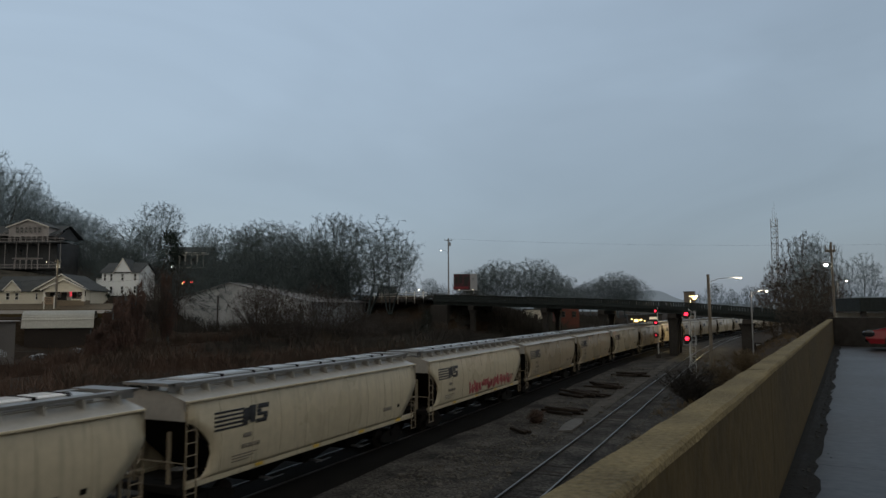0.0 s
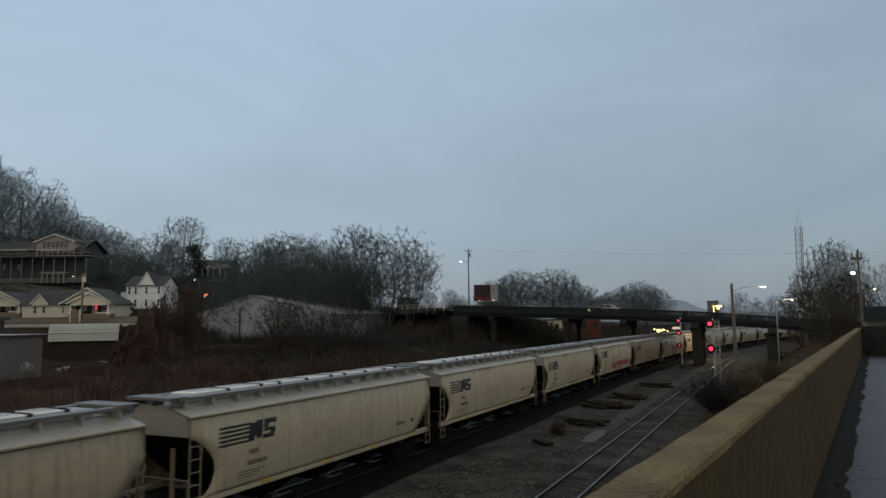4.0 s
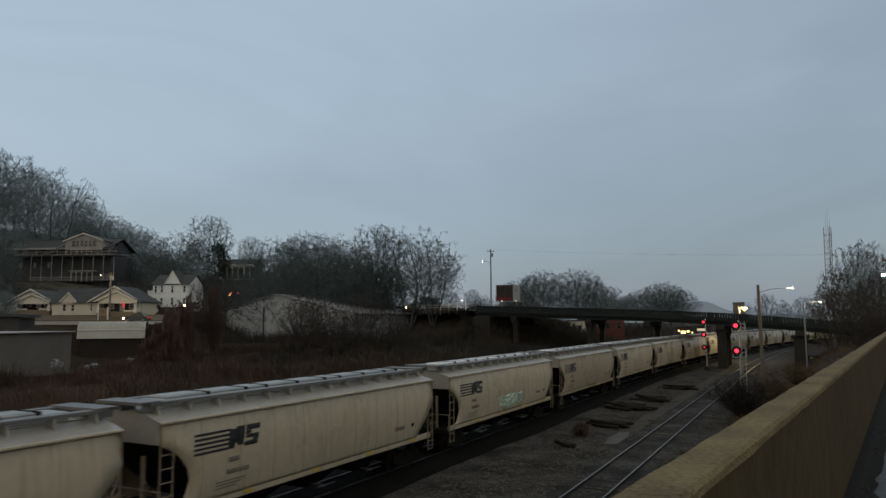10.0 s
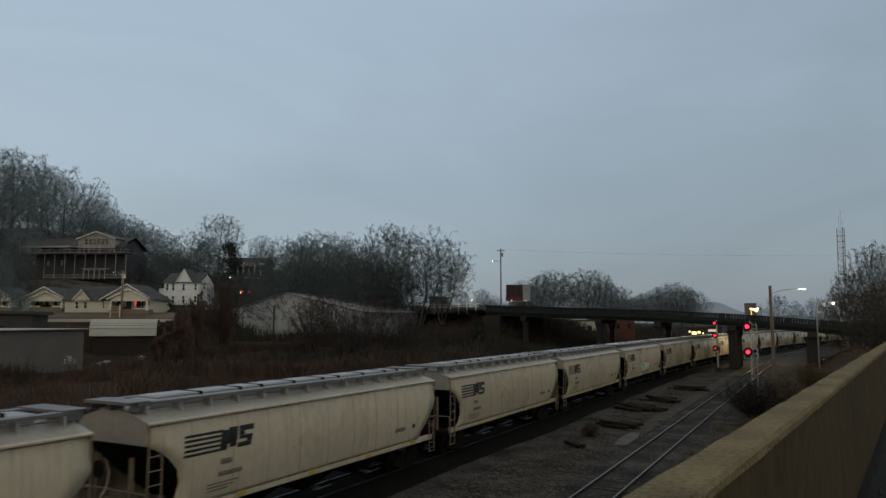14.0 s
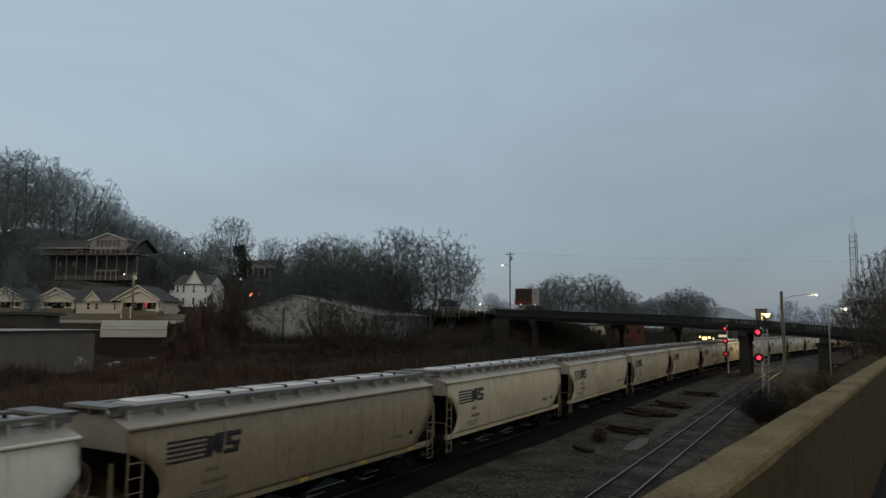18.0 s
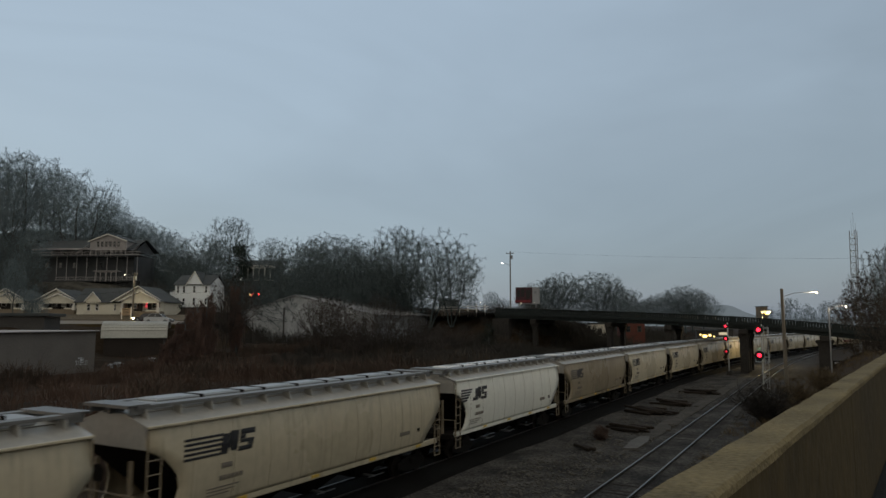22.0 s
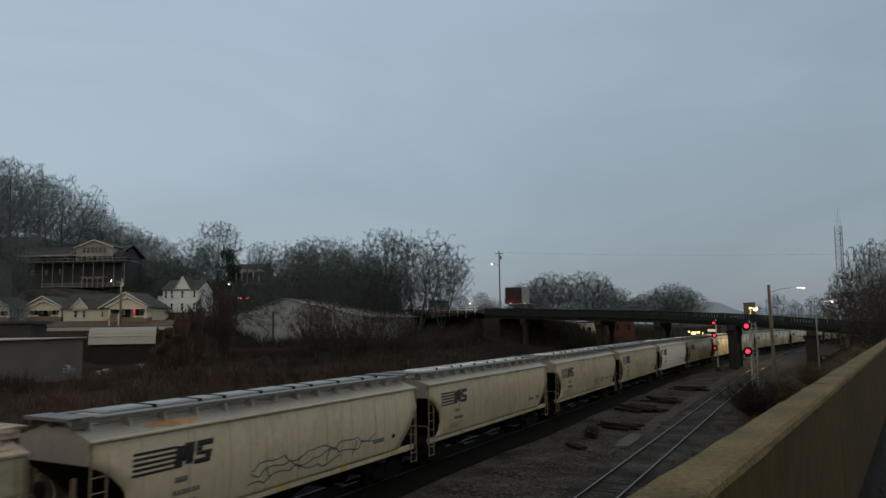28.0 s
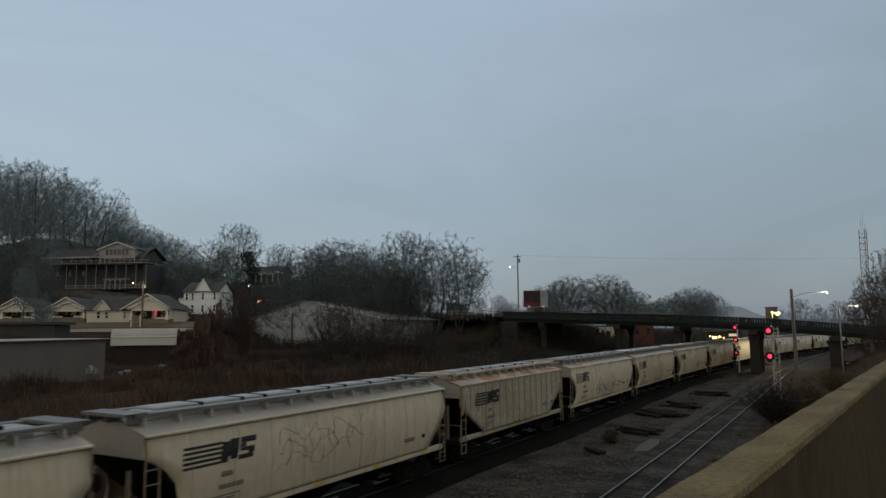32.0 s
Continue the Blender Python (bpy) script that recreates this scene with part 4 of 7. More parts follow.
def build_bridge():
    br = thing("road_bridge", pose(0, 0, 0), "long dark concrete road bridge over the railway", "bridge")
    xs = [-52 + 2.0 * i for i in range(37)]
    def ribbon(name, y0, y1, z0, z1, material, label=""):
        g = G()
        for x in xs:
            yb, z = bridge_y(x), deck_z(x)
            g.v += [(x, yb + y0, z + z0), (x, yb + y1, z + z0), (x, yb + y1, z + z1), (x, yb + y0, z + z1)]
        for i in range(len(xs) - 1):
            g.f += [(i * 4 + j, i * 4 + (j + 1) % 4, i * 4 + 4 + (j + 1) % 4, i * 4 + 4 + j) for j in range(4)]
        g.f += [(3, 2, 1, 0), tuple(len(g.v) - 4 + j for j in range(4))]
        return g.obj(name, material, br, label)
    for y0 in (0.0, 9.6):
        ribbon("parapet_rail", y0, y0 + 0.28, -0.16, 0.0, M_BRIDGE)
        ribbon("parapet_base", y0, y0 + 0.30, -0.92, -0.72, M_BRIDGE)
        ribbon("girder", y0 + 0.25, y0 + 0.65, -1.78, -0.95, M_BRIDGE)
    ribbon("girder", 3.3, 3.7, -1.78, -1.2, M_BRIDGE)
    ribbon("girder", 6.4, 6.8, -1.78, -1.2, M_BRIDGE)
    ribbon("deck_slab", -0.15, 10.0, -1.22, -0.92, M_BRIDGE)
    ribbon("roadway", 0.6, 9.3, -0.91, -0.86, M_ASPHALT, "wet asphalt carriageway")
    bal = G().box((0, 0, 0), (0.305, 0.20, 0.56), 0, 0.02).mesh("baluster", M_BRIDGE)
    post = G().box((0, 0, 0), (0.45, 0.36, 0.98), 0, 0.03).mesh("rail_post", M_BRIDGE)
    i, x = 0, -51.5
    while x < 12:
        z = deck_z(x)
        if i % 12 == 0:
            piece("rail_post", post, br, pose(x, bridge_y(x) + 0.14, z - 0.45))
            piece("rail_post", post, br, pose(x, bridge_y(x) + 9.74, z - 0.45))
        else:
            piece("baluster", bal, br, pose(x, bridge_y(x) + 0.14, z - 0.44))
        x += 0.36
        i += 1
    # bents of paired columns
    for bx, wide in ((-44.5, 0.72), (-31.3, 0.72), (-21.9, 0.72), (-11.3, 0.95), (-1.1, 1.3), (6.2, 1.2)):
        z = deck_z(bx) - 1.78
        yb = bridge_y(bx)
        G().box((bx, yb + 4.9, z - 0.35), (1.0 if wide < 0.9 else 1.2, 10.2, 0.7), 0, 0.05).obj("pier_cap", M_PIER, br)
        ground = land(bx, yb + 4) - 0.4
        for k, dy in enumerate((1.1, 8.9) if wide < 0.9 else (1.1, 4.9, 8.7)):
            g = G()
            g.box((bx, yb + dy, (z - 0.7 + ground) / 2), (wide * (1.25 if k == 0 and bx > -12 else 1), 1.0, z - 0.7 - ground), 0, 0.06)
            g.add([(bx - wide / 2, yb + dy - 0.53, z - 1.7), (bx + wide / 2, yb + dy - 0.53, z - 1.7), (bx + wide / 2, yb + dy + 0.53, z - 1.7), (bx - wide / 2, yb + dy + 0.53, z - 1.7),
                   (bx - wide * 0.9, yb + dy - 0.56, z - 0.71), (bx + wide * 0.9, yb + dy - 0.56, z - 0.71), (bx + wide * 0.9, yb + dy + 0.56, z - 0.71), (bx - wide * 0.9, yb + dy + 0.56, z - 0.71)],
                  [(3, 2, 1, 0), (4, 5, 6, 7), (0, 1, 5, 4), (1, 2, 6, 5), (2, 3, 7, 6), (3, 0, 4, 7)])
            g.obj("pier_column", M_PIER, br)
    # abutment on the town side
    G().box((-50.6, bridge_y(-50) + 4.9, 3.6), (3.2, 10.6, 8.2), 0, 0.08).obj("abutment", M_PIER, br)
    # far road on the bank
    road = G()
    pts = [(-52.0, 116.3, 8.73), (-60, 117.5, 8.95), (-75, 124, 9.2), (-100, 140, 11.0)]
    for x, y, z in pts:
        road.v += [(x, y - 4.3, max(z, land(x, y - 4.3) + .12)), (x, y + 4.3, max(z, land(x, y + 4.3) + .12))]
    road.f = [(2 * i, 2 * i + 1, 2 * i + 3, 2 * i + 2) for i in range(3)]
    setting("road_bridge_approach", road, M_ASPHALT, "wet asphalt approach to the bridge")


build_bridge()


# ---- signals, poles ----
def lens(parent, c, r, material, hood=True, disc=0.0):
    """A lamp head that looks back along the track."""
    x, y, z = c
    if disc:
        G().tube((x, y + 0.02, z), (x, y + 0.05, z), disc, n=24).obj("backing_disc", M_SIGBLACK, parent, "black backing disc")
    G().tube((x, y + 0.05, z), (x, y + 0.35, z), r * 1.5, r * 1.3, 14).obj("lamp_housing", M_SIGBLACK, parent)
    if hood:
        g = G()
        n = 14
        for q in (0, 1):
            g.v += [(x + r * 1.25 * math.cos(math.pi * (i / n * 1.3 - 0.15)), y - 0.30 * q, z + r * 1.25 * math.sin(math.pi * (i / n * 1.3 - 0.15))) for i in range(n + 1)]
        g.f = [(i, i + 1, n + 2 + i, n + 1 + i) for i in range(n)]
        g.obj("visor", M_SIGBLACK, parent)
    G().tube((x, y - 0.02, z), (x, y + 0.02, z), r, n=16).obj("lens", material, parent, "glowing red lens")


def signal_mast(x, y, heads, top, label, disc, r, ladder):
    s = thing("railway_signal", pose(x, y, land(x, y)), label, "railway signal", "railway signals")
    b = -land(x, y)
    G().box((0.24, 0, 0.25), (0.7, 0.7, 0.7), 0, 0.05).obj("footing", M_PIER, s)
    G().tube((0.24, 0, 0.3), (0.24, 0, top + b), 0.085, 0.075, 10).obj("mast", M_ALU, s, "silver signal mast")
    G().tube((0.24, 0, top + b), (0.24, 0, top + b + 0.12), 0.06, 0.01, 8).obj("finial", M_ALU, s)
    for z in heads:
        lens(s, (0, -0.30, z + b), r, G_RED if ladder or z > heads[-1] else G_DIMRED, True, disc)
        G().box((0.12, -0.06, z + b), (0.36, 0.14, 0.16), 0, 0.02).obj("head_bracket", M_ALU, s)
    if ladder:
        g = G()
        for dx in (0.40, 0.72):
            g.tube((dx, 0.12, 0.2), (dx, 0.12, top + b), 0.02, n=5)
        z = 0.5
        while z < top + b:
            g.tube((0.40, 0.12, z), (0.72, 0.12, z), 0.014, n=5)
            z += 0.32
        g.obj("ladder", M_ALU, s)
        for z in heads:
            G().box((0.22, 0.1, z + b - 0.62), (1.2, 0.55, 0.04)).obj("platform", M_STEEL, s)
            g = G()
            for px, py in ((-0.36, -0.15), (0.8, -0.15), (-0.36, 0.35), (0.8, 0.35)):
                g.tube((px, py, z + b - 0.62), (px, py, z + b + 0.2), 0.018, n=5)
            for zz in (-0.2, 0.2):
                g.path([(-0.36, -0.15, z + b + zz), (-0.36, 0.35, z + b + zz), (0.8, 0.35, z + b + zz), (0.8, -0.15, z + b + zz)], 0.018)
            g.obj("guard_rail", M_ALU, s)
    return s


def lamp_pole(x, y, top, arm, rad, material, light, label, lean=0.0, arm_rise=0.25, drop=0.0, big=1.0):
    """A pole with one arm; arm is the reach in x and y."""
    z0 = land(x, y)
    p = thing("street_lamp", pose(x, y, z0), label, "street lamp", "street lamps")
    h = top - z0
    G().tube((0, 0, -0.3), (lean, 0, h), rad, rad * 0.75, 10).obj("pole", material, p)
    k = h - drop
    pts = [(lean * k / h, 0, k - 0.35), (arm[0] * 0.35, arm[1] * 0.35, k - 0.05 + arm_rise * 0.6), (arm[0] * 0.75, arm[1] * 0.75, k + arm_rise), (arm[0], arm[1], k + arm_rise)]
    G().path(pts, 0.035, 6).obj("arm", M_STEEL, p)
    e = pts[-1]
    d = Vector((arm[0], arm[1], 0)).normalized()
    ang = math.degrees(math.atan2(d.y, d.x))
    G().box((e[0] + d.x * 0.28, e[1] + d.y * 0.28, e[2] + 0.02), (0.60 * big, 0.26 * big, 0.11 * big), ang, 0.04).obj("lamp_head", M_STEEL, p)
    q = Vector((e[0] + d.x * 0.34, e[1] + d.y * 0.34, e[2] - 0.07 * big))
    bulb = G()
    for k in range(5):
        a0, a1 = math.pi * k / 5 + 0.01, math.pi * (k + 1) / 5 - 0.01
        bulb.tube(q + Vector((0, 0, 0.075 * big * math.cos(a0))), q + Vector((0, 0, 0.075 * big * math.cos(a1))), 0.085 * big * math.sin(a0), 0.085 * big * math.sin(a1), 10, False)
    bulb.obj("lens", light, p, "glowing lamp lens")
    return p


def lamp_light(x, y, z, watts, col):
    d = bpy.data.lights.new("street_light", "POINT")
    d.energy, d.color, d.shadow_soft_size = watts, col, 0.25
    new("street_light", d).location = (x, y, z)


def utility_pole(x, y, top, label, cross=1.0, rz=30, base=None, rad=0.15, tank=True):
    z0 = land(x, y) if base is None else base
    p = thing("utility_pole", pose(x, y, z0, 0, 0, rz), label, "utility pole", "utility poles")
    h = top - z0
    G().tube((0, 0, -0.4), (0, 0, h), rad, rad * 0.7, 10).obj("pole", M_WOODPOLE, p)
    G().box((0, 0.12, h - 0.4), (cross * 1.8, 0.10, 0.12), 0, 0.02).obj("crossarm", M_WOODPOLE, p)
    for dx in (-0.8, 0, 0.8):
        G().tube((dx * cross, 0.12, h - 0.34), (dx * cross, 0.12, h - 0.12), 0.045, 0.03, 6).obj("insulator", M_STEEL, p)
    if tank:
        G().tube((0.3, 0, h - 1.5), (0.3, 0, h - 0.8), 0.17, n=10).obj("transformer", M_STEEL, p)
    return p


signal_mast(-6.05, 70.6, (6.35, 4.02), 6.75, "silver two-head railway signal showing red over red", 0.42, 0.18, True)
signal_mast(-13.0, 103.2, (6.55, 4.85, 3.10), 6.95, "three-head railway signal showing three red lights", 0.38, 0.135, False)
lamp_pole(-4.35, 78.3, 10.45, (2.75, 0.9), 0.20, M_WOODPOLE, G_WARM, "wooden pole street lamp lit beside the track", -0.05, 0.15, 0.5, 0.7)
lamp_pole(-0.4, 97.6, 9.0, (1.55, 0.6), 0.10, M_STEEL, G_WARM, "slim grey steel street lamp", 0.0, 0.3, 0.2)
utility_pole(3.42, 37.5, 10.0, "slim wooden utility pole past the deck's end wall", 0.25, 20, None, 0.065, False)
lamp_pole(3.50, 38.2, 8.75, (-0.2, -0.45), 0.03, M_STEEL, G_WHITE, "lit lamp fixed by the utility pole")


# ---- trees ----
def crown_tree(seed, radii, low, stems=1, fork=0.30, points=1300, lumps=0.24, twigs=None, lean=0.0, spray=9, tip=0.0011, jitter=0.3):
    """Wood and twigs of a bare tree 1 high: branches grow towards points spread through a lumpy crown."""
    rs = np.random.RandomState(seed)
    cz = low + (1 - low) * 0.52
    rad = np.array([radii, radii * rs.uniform(0.85, 1.1), (1 - low) * 0.5])
    goal = []
    while len(goal) < points:
        d = rs.normal(size=3)
        d /= np.linalg.norm(d)
        edge = 1.0 + lumps * noise.noise(Vector(tuple(d * 2.1)) + Vector((seed, 3, 7))) + 0.5 * lumps * noise.noise(Vector(tuple(d * 5.0)) + Vector((seed, 1, 2)))
        q = d * edge * rs.uniform(0.06, 1.0) ** 0.42 * rad
        if q[2] > -rad[2] * 0.9:
            goal.append(q + np.array([lean * (cz + q[2]), 0, cz]))
    goal = np.array(goal)
    step = 0.021
    pos, parent, dirs = [], [], []
    for t in range(stems):
        a = 6.283 * t / stems + rs.uniform(0, 1)
        tilt = 0.0 if stems == 1 else rs.uniform(0.22, 0.42)
        p = np.array([0.02 * math.cos(a), 0.02 * math.sin(a), 0.0]) * (stems > 1)
        prev = -1
        while p[2] < fork:
            pos.append(p.copy())
            parent.append(prev)
            prev = len(pos) - 1
            d = np.array([math.cos(a) * math.sin(tilt) + lean, math.sin(a) * math.sin(tilt), math.cos(tilt)]) + rs.normal(size=3) * 0.10
            dirs.append(d / np.linalg.norm(d))
            p = p + dirs[-1] * step * 1.6
    best = np.full(len(goal), 1e9)
    near = np.zeros(len(goal), int)
    alive = np.ones(len(goal), bool)
    first = 0
    forks = {}
    for turn in range(70):
        new_p = np.array(pos[first:])
        if len(new_p):
            d2 = ((goal[:, None, :] - new_p[None, :, :]) ** 2).sum(2)
            k = d2.argmin(1)
            m = d2[np.arange(len(goal)), k]
            better = m < best
            best[better], near[better] = m[better], k[better] + first
        alive &= best > 0.022 ** 2
        if not alive.any():
            break
        first = len(pos)
        for q in np.unique(near[alive]).tolist():
            mine = alive & (near == q)
            forks[q] = forks.get(q, 0) + 1
            if forks[q] > 3:
                alive[mine] = False
                continue
            pull = goal[mine] - pos[q]
            d = (pull / np.linalg.norm(pull, axis=1)[:, None]).mean(0) + 0.35 * dirs[q] + np.array([0, 0, 0.04]) + rs.normal(size=3) * 0.16 * jitter
            d /= np.linalg.norm(d) + 1e-9
            pos.append(pos[q] + d * step)
            parent.append(int(q))
            dirs.append(d)
    n = len(pos)
    area = np.zeros(n)
    kids = np.zeros(n, int)
    for i in range(n - 1, -1, -1):
        if kids[i] == 0:
            area[i] = tip ** 2.5
        if parent[i] >= 0:
            area[parent[i]] += area[i]
            kids[parent[i]] += 1
    width = np.minimum(area ** (1 / 2.5), 0.028)
    off = (np.array(pos) - np.array([lean * cz, 0, cz])) / rad
    stray = (np.linalg.norm(off, axis=1) > 1.0 + 0.3 * lumps) & (off[:, 2] > 0)
    wood, twig = G(), G()
    for i in range(n):
        if parent[i] >= 0 and not stray[i]:
            thick = width[i] > 0.0045
            (wood if thick else twig).tube(pos[parent[i]], pos[i], min(width[parent[i]], width[i] * 1.3), width[i], 6 if thick else 3, False)
    # sprays of fine twigs on the outer branches
    for i in range(n):
        if width[i] < tip * 2.6 and not stray[i]:
            for k in range(spray if kids[i] == 0 else spray // 3):
                d = dirs[i] + rs.normal(size=3) * 0.85
                d /= np.linalg.norm(d)
                p = np.array(pos[i])
                q = p + d * rs.uniform(0.014, 0.044)
                twig.tube(p, q, tip * 0.66, tip * 0.36, 3, False)
    k = 1 / np.percentile([p[2] for p in twig.v], 99.9)
    for g in (wood, twig):
        g.v = [(x * k, y * k, z * k) for x, y, z in g.v]
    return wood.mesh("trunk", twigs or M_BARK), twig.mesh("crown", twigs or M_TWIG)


def leafy_tree(seed):
    """An evergreen: trunk and many small tufts in uneven clumps."""
    rnd = random.Random(seed)
    wood, leaf = G(), G()
    wood.tube((0, 0, 0), (0.02, 0, 0.9), 0.03, 0.008, 7)
    for i in range(70):
        z = rnd.uniform(0.18, 0.98)
        r = 0.30 * (1 - z) ** 0.6 + 0.05
        a = rnd.uniform(0, 6.283)
        q = rnd.uniform(0.4, 1) * r
        c = Vector((math.cos(a) * q, math.sin(a) * q, z))
        wood.tube((0, 0, z - 0.05), c, 0.006, 0.002, 3, False)
        for j in range(60):
            o = c + Vector((rnd.gauss(0, 1), rnd.gauss(0, 1), rnd.gauss(0, 0.8))) * 0.045
            s = rnd.uniform(0.009, 0.019)
            u = Vector((rnd.uniform(-1, 1), rnd.uniform(-1, 1), rnd.uniform(-1, 1))).normalized() * s
            w = u.orthogonal().normalized() * s * 0.5
            leaf.add([o - u, o + w, o + u, o - w], [(0, 1, 2, 3)])
    return wood.mesh("trunk", M_BARK), leaf.mesh("crown", M_EVERGREEN)


def vine_mass(seed):
    """A dead tree with vines hanging in ragged curtains from its limbs."""
    rnd = random.Random(seed)
    wood, hang = G(), G()
    lean = Vector((rnd.uniform(-.12, .12), rnd.uniform(-.12, .12), 1))
    tops = [(Vector((0, 0, 0)), lean * 0.92)]
    wood.tube((0, 0, 0), lean * 0.92, 0.035, 0.01, 7)
    for i in range(3):
        a = rnd.uniform(0, 6.283)
        q = Vector((math.cos(a) * 0.16, math.sin(a) * 0.16, rnd.uniform(0.5, 0.8)))
        wood.tube((0, 0, 0.1), q, 0.022, 0.008, 6)
        tops.append((Vector((0, 0, 0.1)), q))
    for i in range(60):
        o, e = rnd.choice(tops)
        p = o.lerp(e, rnd.uniform(0.35, 1.0))
        a = rnd.uniform(0, 6.283)
        reach = rnd.uniform(0.06, 0.34) * (1.15 - 0.75 * p.z)
        q = p + Vector((math.cos(a) * reach, math.sin(a) * reach, rnd.uniform(-0.02, 0.12)))
        wood.tube(p, q, 0.008, 0.003, 4, False)
        for j in range(46):
            s = p.lerp(q, rnd.uniform(0.05, 1.0))
            for k in range(rnd.choice((1, 2, 3, 4, 5))):
                t = s + Vector((rnd.gauss(0, .014), rnd.gauss(0, .014), -rnd.uniform(0.02, 0.075)))
                if t.z < 0.02:
                    break
                hang.tube(s, t, 0.0052, 0.0040, 3, False)
                s = t
        for j in range(14):
            s = p.lerp(q, rnd.uniform(0.2, 1.0))
            hang.tube(s, s + Vector((rnd.gauss(0, .04), rnd.gauss(0, .04), rnd.uniform(0.0, 0.07))), 0.0026, 0.001, 3, False)
    return wood.mesh("trunk", M_BARK), hang.mesh("crown", M_VINE)


KINDS = {
    "oak": crown_tree(11, 0.42, 0.20), "oak2": crown_tree(23, 0.50, 0.16, lumps=0.32), "tall": crown_tree(31, 0.32, 0.26, lumps=0.3),
    "tall2": crown_tree(47, 0.36, 0.22, 1, 0.34, lumps=0.35), "fork": crown_tree(53, 0.38, 0.16, 3, 0.36, 1500, 0.4), "wide": crown_tree(61, 0.46, 0.16, 4, 0.34, 1500, 0.4, None, 0.12),
    "scrub": crown_tree(71, 0.46, 0.16, 3, 0.30, 1100, 0.4, M_SCRUB, 0, 7, 0.0014), "scrub2": crown_tree(83, 0.52, 0.12, 2, 0.26, 1100, 0.4, M_SCRUB, 0.05, 7, 0.0014),
    "dense": crown_tree(97, 0.44, 0.06, 2, 0.22, 1600, 0.3, M_DARKTWIG, 0, 9, 0.0013),
    "ever": leafy_tree(5), "vine": vine_mass(9), "vine2": vine_mass(19)}
# the same trees in a darker, less hazed tone, the tangled one too
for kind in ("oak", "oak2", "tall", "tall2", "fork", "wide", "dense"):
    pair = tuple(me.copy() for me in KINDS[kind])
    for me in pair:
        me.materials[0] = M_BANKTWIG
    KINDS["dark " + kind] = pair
TREE_LABEL = {"dense": "dark bare tree with tangled twigs", "scrub": "dark many-stemmed bare scrub tree before the warehouse", "scrub2": "dark bare scrub tree on the bank", "oak": "bare rounded winter tree with dense twigs", "oak2": "bare spreading winter tree", "tall": "tall bare winter tree", "tall2": "tall bare winter tree with a broad crown",
              "fork": "bare many-stemmed winter tree", "wide": "bare leaning many-stemmed winter tree", "ever": "dark evergreen tree among bare ones",
              "vine": "dead tree smothered in reddish brown vines", "vine2": "vine-covered dead tree on the bank"}


def tree(kind, x, y, ztop, wide=1.0, turn=None, group="trees"):
    rnd = random.Random(int(abs(x * 131 + y * 17)))
    z = land(x, y) - 0.1
    h = max(2.0, (ztop - z) * 1.05)
    t = thing("tree", pose(x, y, z, 0, 0, rnd.uniform(0, 360) if turn is None else turn), TREE_LABEL[kind.replace("dark ", "")], "tree", group)
    t.scale = (h * wide, h * wide, h)
    trunk, crown = KINDS[kind]
    piece("trunk", trunk, t)
    piece("crown", crown, t)
    return t


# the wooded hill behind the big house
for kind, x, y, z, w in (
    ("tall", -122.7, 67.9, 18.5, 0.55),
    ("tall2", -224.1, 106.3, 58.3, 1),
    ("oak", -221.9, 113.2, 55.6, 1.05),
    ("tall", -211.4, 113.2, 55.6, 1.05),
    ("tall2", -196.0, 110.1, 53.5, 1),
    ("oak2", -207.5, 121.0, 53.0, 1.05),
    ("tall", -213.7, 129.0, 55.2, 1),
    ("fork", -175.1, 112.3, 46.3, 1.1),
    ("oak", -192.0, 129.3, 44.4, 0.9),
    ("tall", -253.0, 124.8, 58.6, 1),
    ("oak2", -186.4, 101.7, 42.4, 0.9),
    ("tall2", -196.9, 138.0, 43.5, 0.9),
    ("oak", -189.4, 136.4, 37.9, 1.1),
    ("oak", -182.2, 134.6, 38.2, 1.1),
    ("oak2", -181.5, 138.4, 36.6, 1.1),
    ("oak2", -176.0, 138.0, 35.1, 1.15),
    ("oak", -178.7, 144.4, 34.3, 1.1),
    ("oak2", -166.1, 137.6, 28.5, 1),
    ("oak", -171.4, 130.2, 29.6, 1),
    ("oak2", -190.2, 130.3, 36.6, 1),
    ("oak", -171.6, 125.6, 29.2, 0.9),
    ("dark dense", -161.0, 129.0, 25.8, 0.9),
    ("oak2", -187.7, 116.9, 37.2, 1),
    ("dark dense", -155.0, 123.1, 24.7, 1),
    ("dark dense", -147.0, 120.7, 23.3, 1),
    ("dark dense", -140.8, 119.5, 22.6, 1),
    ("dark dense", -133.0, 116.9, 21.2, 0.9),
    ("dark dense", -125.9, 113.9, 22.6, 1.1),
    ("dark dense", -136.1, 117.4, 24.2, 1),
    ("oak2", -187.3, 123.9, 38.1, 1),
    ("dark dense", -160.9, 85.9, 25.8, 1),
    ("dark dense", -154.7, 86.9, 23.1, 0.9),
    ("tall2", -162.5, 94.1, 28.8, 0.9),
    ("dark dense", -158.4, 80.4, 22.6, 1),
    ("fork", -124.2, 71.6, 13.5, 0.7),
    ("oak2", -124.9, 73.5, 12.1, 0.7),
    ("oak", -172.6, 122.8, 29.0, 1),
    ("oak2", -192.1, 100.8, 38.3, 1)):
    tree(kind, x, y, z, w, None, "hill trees")
